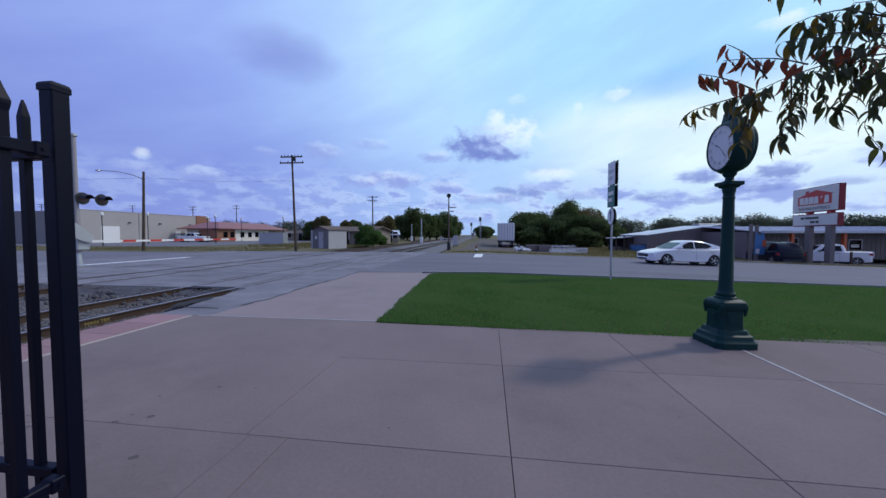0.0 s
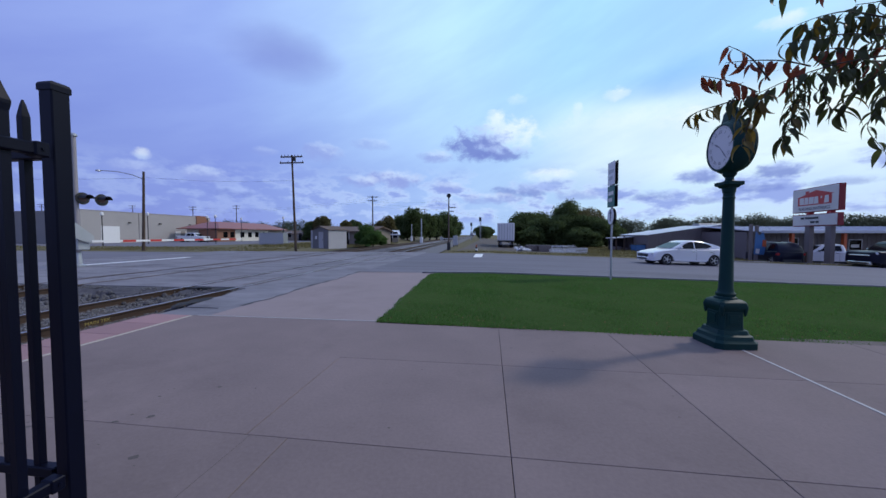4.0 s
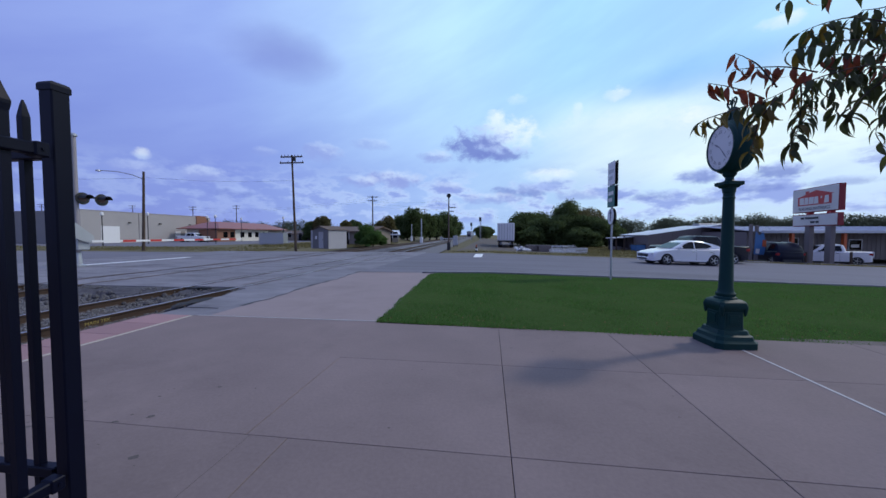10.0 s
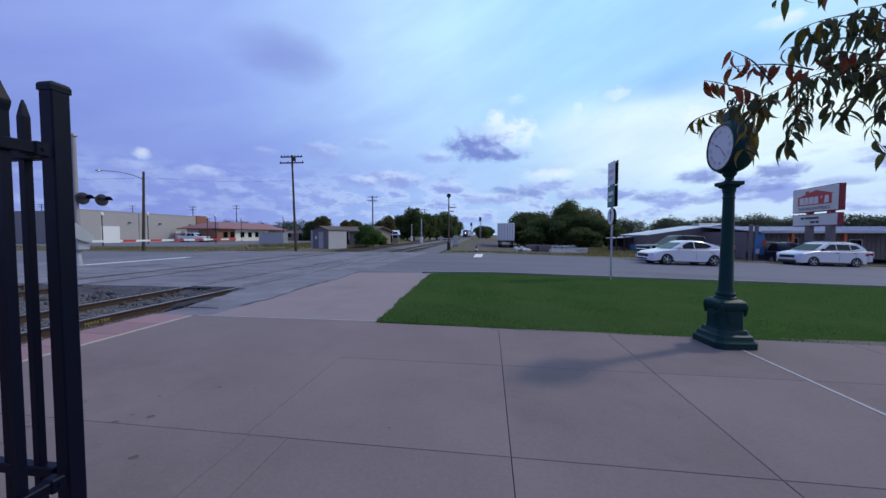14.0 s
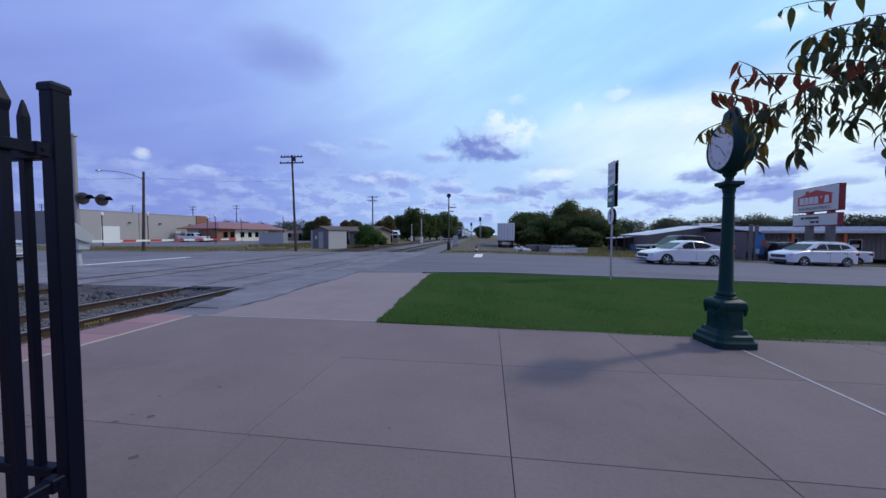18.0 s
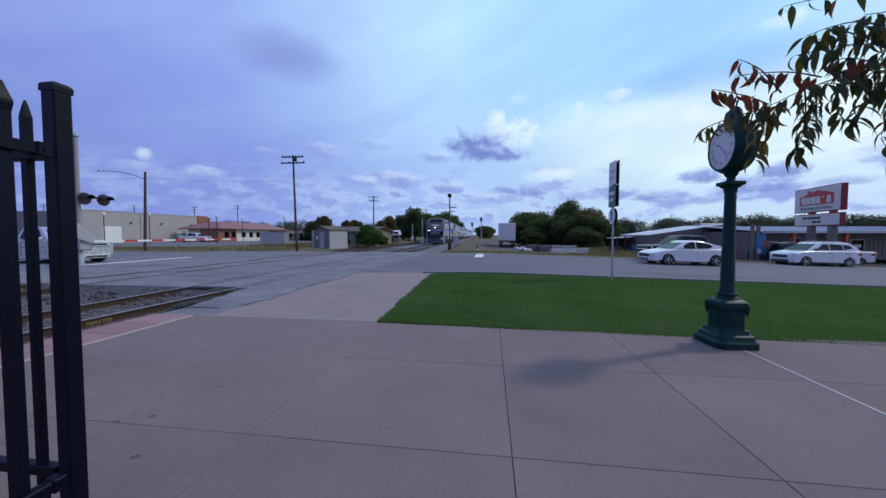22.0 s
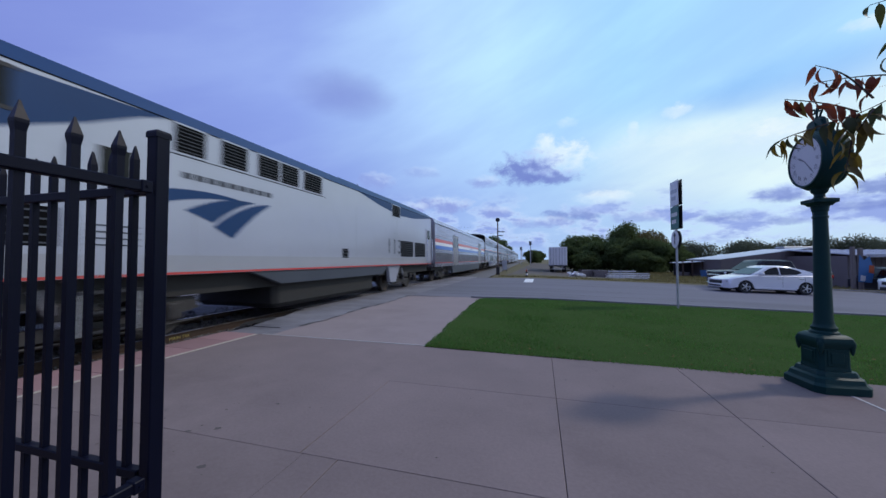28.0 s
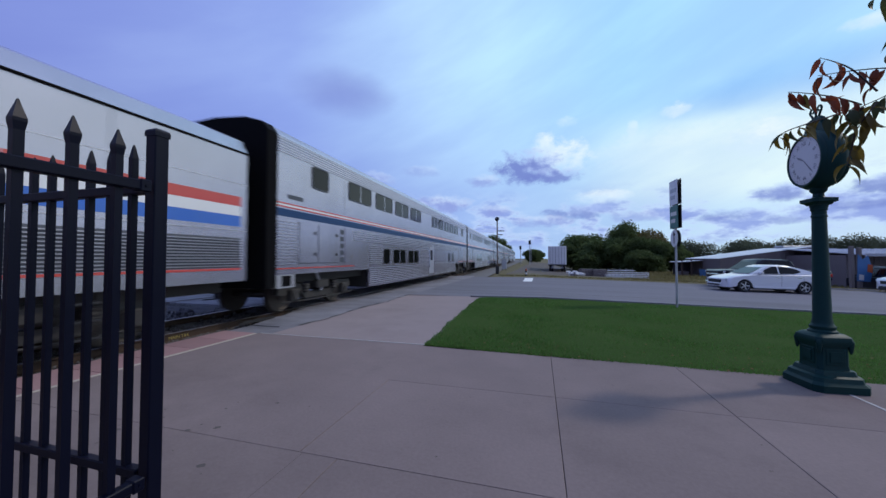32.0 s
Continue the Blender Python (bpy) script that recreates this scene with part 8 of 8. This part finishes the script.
def make_tree(x, y, h, spread, seed, material=None, label="broad green tree", n=5000, leaf=0.22, low=0.28, name="tree"):
    material = material or FOLIAGE
    rng = random.Random(seed)
    z = ground_z(x, y)
    t = thing(name, pose(x, y, z), label, "tree" if name == "tree" else "bush")
    trunk = Mesher().path([(0, 0, -0.3), (rng.uniform(-0.1, 0.1), 0.05, h * 0.25), (rng.uniform(-0.3, 0.3), 0, h * 0.6)], [0.03 * h + 0.05, 0.02 * h + 0.04, 0.03], 8)
    tips = []
    for k in range(7):
        a = 6.283 * k / 7 + rng.uniform(-0.3, 0.3)
        r = spread * rng.uniform(0.45, 0.8)
        zz = h * rng.uniform(low + 0.2, 0.85)
        tips.append((r * math.cos(a), r * math.sin(a), zz))
        trunk.path([(0, 0, h * rng.uniform(0.2, 0.4)), (r * 0.5 * math.cos(a), r * 0.5 * math.sin(a), zz * 0.75), tips[-1]], [0.012 * h + 0.02, 0.01 * h, 0.015], 6)
    part("trunk", trunk, BARK, t, "tapered trunk with limbs")
    blobs = [(0, 0, h * 0.64, spread * 0.7, spread * 0.7, h * 0.34), (0, 0, h * 0.36, spread * 0.72, spread * 0.72, h * (0.32 - low * 0.5))]
    for px_, py_, pz in tips:
        blobs.append((px_, py_, pz, spread * rng.uniform(0.3, 0.46), spread * rng.uniform(0.3, 0.46), h * rng.uniform(0.12, 0.2)))
    for k in range(5):
        a = rng.uniform(0, 6.283)
        blobs.append((spread * 0.75 * math.cos(a), spread * 0.75 * math.sin(a), h * rng.uniform(low, 0.6), spread * 0.3, spread * 0.3, h * 0.12))
    cr = new("crown", leaf_mesh("crown", blobs, n, leaf, material, seed))
    cr.parent = t
    return t


def yard_tree(px_, d, h, spread, seed, **kw):
    w = VIEW @ Vector((px_, d, 0))
    return make_tree(w.x, w.y, h, spread, seed, **kw)


# the big thicket behind the yard
for k, (x, d, h, sp) in enumerate(((14.6, 64, 6.4, 3.4), (18.6, 66, 6.8, 4.0), (17.0, 60, 5.2, 3.2), (22.6, 62, 8.2, 4.2), (26.0, 61, 7.0, 3.8), (20.2, 58, 5.6, 3.4), (27.8, 58, 4.8, 2.8), (24.6, 57, 5.2, 3.2), (29.6, 58, 3.6, 2.0), (15.4, 58, 3.6, 2.6), (22.0, 55, 3.4, 2.8))):
    yard_tree(x, d, h, sp, 20 + k, n=17000, leaf=0.17, low=0.0, material=FOLIAGE_DRY if k in (4,) else FOLIAGE, label="dense green tree of the thicket" if k != 4 else "tall tree with yellowing leaves")
# trees along the line
for k, (x, d, h, sp, m_) in enumerate(((-24, 92, 5.6, 2.2, FOLIAGE), (-14.2, 88, 6.4, 2.6, FOLIAGE_DRY), (-8.2, 96, 9.0, 4.2, FOLIAGE), (-4.0, 104, 7.4, 3.4, FOLIAGE), (0.6, 110, 9.3, 3.6, FOLIAGE), (4.4, 132, 7.0, 3.8, FOLIAGE),
                                      (-12.2, 100, 6.6, 3.0, FOLIAGE), (-10.2, 98, 7.6, 3.6, FOLIAGE), (-6.0, 101, 8.0, 3.6, FOLIAGE), (-2.0, 108, 8.2, 3.4, FOLIAGE), (2.5, 118, 8.0, 3.4, FOLIAGE), (-16.6, 93, 5.4, 2.6, FOLIAGE_DRY), (17.0, 150, 5.6, 4.0, FOLIAGE), (21.0, 165, 6.0, 4.4, FOLIAGE), (5.0, 170, 7.2, 4.0, FOLIAGE), (-30, 84, 6.0, 2.6, FOLIAGE_DRY), (-33, 86, 5.0, 2.4, FOLIAGE), (-21, 74, 4.6, 1.7, FOLIAGE_DRY))):
    yard_tree(x, d, h, sp, 60 + k, n=9000, leaf=0.24, low=0.08, material=m_, label="broad tree beside the railway line")
for k, (x, d, h, sp) in enumerate(((-10.6, 47, 3.1, 1.1), (-9.4, 46, 2.2, 1.3), (-11.6, 48, 2.0, 0.9), (-8.6, 47, 1.5, 1.0), (-10.0, 45.6, 1.3, 1.1))):
    yard_tree(x, d, h, sp, 90 + k, n=4500, leaf=0.10, low=0.05, material=BUSH, label="dense green bush beside the track", name="bush")


def far_woods(name, x0, x1, d, top, seed, label, n):
    rng = np.random.default_rng(seed)
    blobs = []
    x = x0
    while x < x1:
        r = rng.uniform(5, 9)
        h = top * rng.uniform(0.72, 1.08)
        w = VIEW @ Vector((x, d + rng.uniform(-15, 15), 0))
        blobs.append((w.x, w.y, h * 0.5 - 1, r, r, h * 0.5))
        x += r * 0.75
    me = leaf_mesh(name, blobs, int(n * 1.5), 0.46, FOLIAGE_DARK, seed)
    tagged(new(name, me), label, "woods", kind="stuff")


far_woods("wooded_ridge", 90, 380, 200, 14.0, 3, "dark wooded ridge beyond the warehouse", 75000)
far_woods("wooded_ridge_west", -420, -20, 260, 13.0, 4, "low dark woods beyond the houses", 60000)
far_woods("woods_behind_shops", -420, -150, 90, 9.0, 5, "dark trees behind the brick shop", 22000)


def verge_tufts():
    rng = np.random.default_rng(9)
    v, f = [], []
    areas = [(-42, -20, 27.5, 36, 3000, 0.09), (7, 24, 28.6, 33, 4200, 0.10), (-3.4, 7, 28.0, 30.5, 900, 0.10), (9, 30, 35, 56, 9000, 0.26), (-30, -16, 37, 60, 3000, 0.3), (20.5, 40, 27.6, 29.3, 2600, 0.09), (-70, -34, 27, 38, 2500, 0.12)]
    for x0, x1, y0, y1, n, h in areas:
        for _ in range(n):
            x, y = rng.uniform(x0, x1), rng.uniform(y0, y1)
            z = ground_z(x, y) - 0.02
            k = len(v)
            a = rng.uniform(0, 3.14)
            w, hh = 0.05 + 0.05 * rng.random(), h * rng.uniform(0.4, 1.2)
            dx, dy = math.cos(a) * w, math.sin(a) * w
            lx, ly = rng.uniform(-0.1, 0.1), rng.uniform(-0.1, 0.1)
            v += [(x - dx, y - dy, z), (x + dx, y + dy, z), (x + lx, y + ly, z + hh)]
            f.append((k, k + 1, k + 2))
    me = bpy.data.meshes.new("weeds")
    me.from_pydata(v, [], f)
    me.materials.append(BLADE_DRY)
    tagged(new("weeds", me), "dry grass tufts and weeds along the verges", "weeds", kind="stuff")


verge_tufts()
# ---- the tree whose branch hangs over the pavement ----


def make_leaf(material, curl):
    """A slender pointed leaflet hanging from its stalk, folded and curled."""
    L, W = 0.098, 0.0118
    prof = [(0.0, 0.06), (0.06, 0.10), (0.16, 0.62), (0.30, 0.98), (0.46, 1.0), (0.62, 0.76), (0.78, 0.40), (0.9, 0.16), (1.0, 0.02)]
    v, f = [], []
    for u, w in prof:
        a = curl * u
        y = L * (math.sin(a) / curl if curl else u)
        z = -L * ((1 - math.cos(a)) / curl if curl else 0)
        v += [(-W * w, y, z + 0.006 * w), (0, y, z), (W * w, y, z + 0.006 * w)]
    for i in range(len(prof) - 1):
        k = 3 * i
        f += [(k, k + 1, k + 4, k + 3), (k + 1, k + 2, k + 5, k + 4)]
    me = bpy.data.meshes.new("leaf")
    me.from_pydata(v, [], f)
    me.shade_smooth()
    me.materials.append(material)
    return me


def leaf_material(name, color, tint):
    return let_light_through(mat(name, color, 0.55, var=0.35, scale=9, fine=60, bump=0, rand=0.25, tint=tint), 0.5)


LG = leaf_material("leaflet_green", (0.042, 0.056, 0.016), (0.085, 0.09, 0.022))
LR = leaf_material("leaflet_red", (0.17, 0.035, 0.016), (0.26, 0.075, 0.03))
LO = leaf_material("leaflet_olive", (0.13, 0.095, 0.014), (0.21, 0.14, 0.03))
TWIG = mat("dark_twig", (0.035, 0.022, 0.016), 0.85, var=0.3, scale=9)
LEAVES = {m: [make_leaf(m, c) for c in (0.7, 1.2, 1.7, 2.2)] for m in (LG, LR, LO)}

street_tree = thing("street_tree", pose(4.9, -2.4, 0), "street tree with reddening leaves beside the pavement", "tree")
part("trunk", Mesher().path([(0, 0, 0), (0.05, 0.05, 1.2), (-0.1, 0.2, 2.3), (-0.5, 0.8, 3.1)], [0.15, 0.12, 0.1, 0.06], 12), BARK, street_tree, "grey-brown trunk")
part("limb", Mesher().path([(-0.1, 0.2, 2.3), (-0.9, 1.6, 2.75), (-1.9, 2.9, 2.6)], [0.08, 0.05, 0.03], 10), BARK, street_tree, "long forking limb")
# the unseen crown above, in leafy clumps on its limbs, spread to shade the pavement
rng = random.Random(77)
for cx, cy, cz, cr, n in ((-0.3, 0.9, 4.4, 1.5, 900), (1.6, 2.4, 4.4, 1.7, 1100), (2.2, 4.6, 4.7, 1.8, 1100), (3.2, 6.4, 4.6, 1.6, 900), (0.6, 3.4, 5.2, 1.2, 600), (3.4, 2.6, 4.6, 1.5, 700)):
    part("limb", Mesher().path([(-0.1, 0.2, 2.3), (cx * 0.5, cy * 0.5, 3.2), (cx, cy, cz)], [0.07, 0.05, 0.02], 8), BARK, street_tree)
    v, f = [], []
    for _ in range(n):
        d = Vector((rng.gauss(0, 1), rng.gauss(0, 1), rng.gauss(0, 0.8))).normalized() * cr * rng.random() ** 0.45
        p_, a_, s_ = Vector((cx, cy, cz)) + d, rng.uniform(0, 6.283), rng.uniform(0.05, 0.09)
        u_, w_ = Vector((math.cos(a_), math.sin(a_), rng.uniform(-0.9, 0.1))) * s_, Vector((-math.sin(a_), math.cos(a_), rng.uniform(-0.3, 0.3))) * s_ * 0.35
        k = len(v)
        v += [tuple(p_ - u_), tuple(p_ + w_), tuple(p_ + u_), tuple(p_ - w_)]
        f.append((k, k + 1, k + 2, k + 3))
    part("crown", Mesher().add(v, f), LG, street_tree, "unseen crown of small green leaves that shades the pavement", smooth=None)
# the hanging branch pivots where it leaves the limb
ROOT = Vector((3.0, 0.5, 2.6))
branch = new("branch")
branch.parent = street_tree
BRANCH_REST = pose(ROOT.x - 4.9, ROOT.y + 2.4, ROOT.z)
branch.matrix_basis = BRANCH_REST


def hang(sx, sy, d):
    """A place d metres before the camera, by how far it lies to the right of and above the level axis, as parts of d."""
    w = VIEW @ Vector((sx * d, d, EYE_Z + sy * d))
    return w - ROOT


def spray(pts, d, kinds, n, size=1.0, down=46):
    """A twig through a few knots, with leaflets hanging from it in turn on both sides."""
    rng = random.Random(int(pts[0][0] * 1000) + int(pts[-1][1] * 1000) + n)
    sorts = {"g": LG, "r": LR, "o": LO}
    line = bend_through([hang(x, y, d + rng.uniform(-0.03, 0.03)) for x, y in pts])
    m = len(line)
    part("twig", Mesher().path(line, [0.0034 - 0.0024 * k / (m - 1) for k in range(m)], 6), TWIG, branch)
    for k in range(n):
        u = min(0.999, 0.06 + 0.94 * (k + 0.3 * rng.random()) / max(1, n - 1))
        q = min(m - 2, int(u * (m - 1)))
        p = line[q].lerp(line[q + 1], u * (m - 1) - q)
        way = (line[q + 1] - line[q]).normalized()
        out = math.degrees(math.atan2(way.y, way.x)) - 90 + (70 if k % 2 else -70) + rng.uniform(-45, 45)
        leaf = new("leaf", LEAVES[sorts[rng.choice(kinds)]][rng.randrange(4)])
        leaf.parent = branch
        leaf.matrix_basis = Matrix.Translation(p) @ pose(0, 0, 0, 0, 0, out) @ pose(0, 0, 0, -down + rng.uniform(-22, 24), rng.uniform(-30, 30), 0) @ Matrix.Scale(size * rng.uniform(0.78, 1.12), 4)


def bend_through(pts, n=5):
    """A smooth line through the points."""
    out = []
    for i in range(len(pts) - 1):
        a, b, c, d = pts[max(i - 1, 0)], pts[i], pts[i + 1], pts[min(i + 2, len(pts) - 1)]
        for k in range(n):
            u = k / n
            out.append(0.5 * (2 * b + (c - a) * u + (2 * a - 5 * b + 4 * c - d) * u * u + (3 * b - a - 3 * c + d) * u ** 3))
    return out + [pts[-1]]


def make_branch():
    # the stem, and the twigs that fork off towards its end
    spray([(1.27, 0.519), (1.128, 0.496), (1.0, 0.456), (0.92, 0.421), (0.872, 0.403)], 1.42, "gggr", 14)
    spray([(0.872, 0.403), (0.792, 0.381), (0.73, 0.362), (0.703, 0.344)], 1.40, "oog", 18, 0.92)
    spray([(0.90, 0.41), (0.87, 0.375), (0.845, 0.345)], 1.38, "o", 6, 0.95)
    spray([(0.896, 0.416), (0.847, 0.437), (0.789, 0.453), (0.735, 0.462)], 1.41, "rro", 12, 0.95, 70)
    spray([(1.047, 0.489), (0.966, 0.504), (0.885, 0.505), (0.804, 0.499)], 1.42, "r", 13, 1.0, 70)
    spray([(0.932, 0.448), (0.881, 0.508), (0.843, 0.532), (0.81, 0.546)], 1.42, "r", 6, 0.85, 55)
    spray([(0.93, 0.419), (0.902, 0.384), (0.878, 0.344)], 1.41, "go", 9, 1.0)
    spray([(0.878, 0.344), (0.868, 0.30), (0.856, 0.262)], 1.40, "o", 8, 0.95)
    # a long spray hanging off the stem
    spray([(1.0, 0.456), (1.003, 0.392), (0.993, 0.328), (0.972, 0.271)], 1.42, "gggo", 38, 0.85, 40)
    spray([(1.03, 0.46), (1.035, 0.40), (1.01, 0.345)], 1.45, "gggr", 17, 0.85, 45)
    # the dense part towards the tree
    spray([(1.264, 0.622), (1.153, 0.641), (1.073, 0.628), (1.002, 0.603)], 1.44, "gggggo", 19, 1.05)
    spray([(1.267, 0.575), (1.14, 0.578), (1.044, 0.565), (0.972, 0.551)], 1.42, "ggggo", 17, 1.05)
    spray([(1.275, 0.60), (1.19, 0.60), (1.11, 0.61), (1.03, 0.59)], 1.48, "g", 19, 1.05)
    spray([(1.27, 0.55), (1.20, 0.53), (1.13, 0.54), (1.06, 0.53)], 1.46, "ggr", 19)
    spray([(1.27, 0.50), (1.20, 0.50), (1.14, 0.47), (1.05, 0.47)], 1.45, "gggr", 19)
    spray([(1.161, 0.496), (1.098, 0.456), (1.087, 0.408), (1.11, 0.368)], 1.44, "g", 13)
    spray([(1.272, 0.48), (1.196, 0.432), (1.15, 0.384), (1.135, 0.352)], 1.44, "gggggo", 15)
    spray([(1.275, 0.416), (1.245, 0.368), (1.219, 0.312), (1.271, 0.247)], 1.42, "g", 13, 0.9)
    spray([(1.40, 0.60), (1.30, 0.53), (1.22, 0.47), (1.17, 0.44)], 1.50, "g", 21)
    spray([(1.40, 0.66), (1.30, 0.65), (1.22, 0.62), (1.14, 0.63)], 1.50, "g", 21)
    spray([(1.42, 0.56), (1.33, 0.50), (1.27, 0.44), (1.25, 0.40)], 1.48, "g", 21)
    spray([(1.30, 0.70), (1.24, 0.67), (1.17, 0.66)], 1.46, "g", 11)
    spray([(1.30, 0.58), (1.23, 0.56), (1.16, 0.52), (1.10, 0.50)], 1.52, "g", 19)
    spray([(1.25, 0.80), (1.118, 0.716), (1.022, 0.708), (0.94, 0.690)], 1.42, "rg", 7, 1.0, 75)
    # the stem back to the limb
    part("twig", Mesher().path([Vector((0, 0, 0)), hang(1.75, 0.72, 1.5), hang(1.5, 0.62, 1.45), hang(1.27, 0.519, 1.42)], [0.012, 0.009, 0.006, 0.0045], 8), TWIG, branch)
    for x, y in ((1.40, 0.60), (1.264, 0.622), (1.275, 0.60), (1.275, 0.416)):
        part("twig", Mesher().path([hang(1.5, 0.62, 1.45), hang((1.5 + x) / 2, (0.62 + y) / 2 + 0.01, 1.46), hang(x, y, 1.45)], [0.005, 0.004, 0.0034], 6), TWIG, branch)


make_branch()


# ---- what moves ----
# where the nose of the leading locomotive is along the line, time by time
NOSE = [(0, 446), (10, 266), (17, 139), (19, 103.5), (20, 86), (21, 70), (22, 54.5), (23, 40), (23.5, 33), (24, 26.2), (24.5, 19.6), (25, 13.0), (25.5, 6.8), (26.5, -5.4), (27.5, -16.8),
        (28, -21.8), (29, -32.0), (30, -42.0), (31, -51.75), (32, -60.7)]


def key_train():
    offset = 0.0
    for ob, length in [(loco_a, LOCO), (loco_b, LOCO)] + [(baggage, CAR)] + [(c, CAR) for c in coaches]:
        rows = []
        for t, nose in NOSE:
            y = nose + offset
            xa, xb = track_shift(y + 3.5), track_shift(y + length - 3.5)
            turn = math.degrees(math.atan2(-(xb - xa), length - 7))
            x0 = xa - (xb - xa) / (length - 7) * 3.5
            rows.append((t, pose(TRACK_X + x0, y, 0, 0, 0, turn)))
        walk(ob, rows)
        offset += length + 0.76


def key_vehicle(ob, fronts, y, yaw, wheel_r=0.36, frame_at=None):
    """Drives a car along its lane; fronts: seconds and the place of its front bumper."""
    rows = []
    for t, x in fronts:
        if frame_at is None:
            rows.append((t, pose(x, y, ground_z(x + 2.4, y), 0, SLOPE * 57.3 if x > 0 else 0, yaw)))
        else:
            w = frame_at @ Vector((x + 2.4, y, 0))
            rows.append((t, frame_at @ pose(x, y, ground_z(w.x, 22.0), 0, SLOPE * 57.3, yaw)))
    walk(ob, rows)
    ts = [i * 0.1 for i in range(321)]
    xs_ = np.interp(ts, [f[0] for f in fronts], [f[1] for f in fronts])
    for w in [c for c in ob.children if c.name.startswith("wheel")]:
        base_at, turned, last, out = w.location.copy(), 0.0, None, []
        for i, t in enumerate(ts):
            step = 0.0 if last is None else (xs_[i] - last) / wheel_r
            last = xs_[i]
            sign = 1 if yaw < 90 else -1
            turned += math.degrees(step) * sign
            moving = i in (0, 320) or abs(step) > 1e-4 or (i + 1 < 321 and abs(xs_[i + 1] - xs_[i]) > 1e-4)
            if moving and t > MOVE_FROM.get(ob.name, 0):
                out.append((t, Matrix.Translation(base_at) @ pose(0, 0, 0, 0, turned, 0)))
        walk(w, [(0, out[0][1])] + out)


MOVE_FROM = {}


def key_branch():
    """The branch sinks, lifts and drifts sideways in the wind: seconds, metres to the right, degrees up."""
    arm = hang(0.81, 0.546, 1.42)
    axis = Vector((arm.x, arm.y, 0)).normalized().cross(Vector((0, 0, 1)))
    right = (VIEW @ Vector((1, 0, 0))).normalized()
    sway = [(0, 0.0, 0.0), (0.5, 0.014, -0.44), (1, 0.004, 0.17), (1.5, 0.007, 0.17), (2, 0.012, -0.11), (2.5, 0.014, -0.33), (3, 0.0, 0.22), (3.5, 0.011, 0.0), (4.5, 0.006, -0.3), (5.5, 0.012, -0.44),
            (6, 0.014, -0.5), (6.5, 0.019, -0.11), (7, 0.02, 0.83), (7.5, 0.034, 0.33), (8, 0.034, 0.0), (8.5, 0.033, -0.33), (9, 0.013, 0.39), (9.5, 0.036, -1.06), (10, 0.029, -0.95), (10.5, 0.041, -1.28),
            (11, 0.022, -1.28), (11.5, 0.029, -0.83), (12, 0.027, -1.39), (13, 0.02, -0.95), (14, 0.015, -0.67), (14.5, 0.016, -1.28), (15.5, 0.02, -1.0), (16.5, 0.013, -1.22), (17, 0.022, -1.11), (18, 0.035, -1.73),
            (19, 0.02, -1.28), (20, 0.035, -1.78), (21, 0.03, -1.56), (22, 0.03, -1.6), (22.5, 0.032, -1.28), (23, 0.026, -0.93), (23.5, 0.013, -0.73), (24, 0.034, -0.86), (24.5, 0.026, -1.07), (25, 0.023, -0.9),
            (25.5, 0.02, -1.23), (26.5, 0.03, -1.0), (27.5, 0.011, -1.46), (28, 0.019, -1.56), (28.5, 0.029, -1.81), (29, 0.046, -1.84), (29.5, 0.026, -1.96), (30, 0.062, -2.19), (30.5, 0.028, -0.33), (31, 0.02, -0.69), (32, 0.042, -0.94)]
    walk(branch, [(t, BRANCH_REST @ Matrix.Translation(right * dx) @ Matrix.Rotation(radians(up), 4, axis)) for t, dx, up in sway])


def motions():
    key_train()
    key_vehicle(black_pickup, [(0, 47), (2.5, 34.8), (3.5, 30.5), (4.5, 27.3), (5.5, 24.45), (6, 23.1), (6.5, 21.85), (7, 20.5), (7.5, 19.33), (8, 18.25), (8.5, 17.15), (9, 16.15), (10, 14.65), (10.5, 14.2), (11, 13.95), (12, 13.7), (32, 13.7)], 23.6, 0, 0.40, VIEW)
    key_vehicle(white_suv, [(0, 60), (7, 45), (9.5, 35.4), (11, 29.6), (11.5, 27.9), (12, 26.57), (12.5, 25.6), (13, 24.8), (13.5, 24.18), (14.5, 23.4), (15.5, 23.15), (17, 23.1), (32, 23.1)], 23.55, 0, 0.36, VIEW)
    key_vehicle(west_pickup, [(0, -95), (12, -48), (16, -31.5), (17, -28.6), (18, -25.8), (19, -23.7), (20, -22.5), (21, -21.3), (21.5, -20.8), (22, -20.4), (22.5, -20.2), (32, -20.2)], 15.2, 180, 0.40)
    key_branch()


motions()
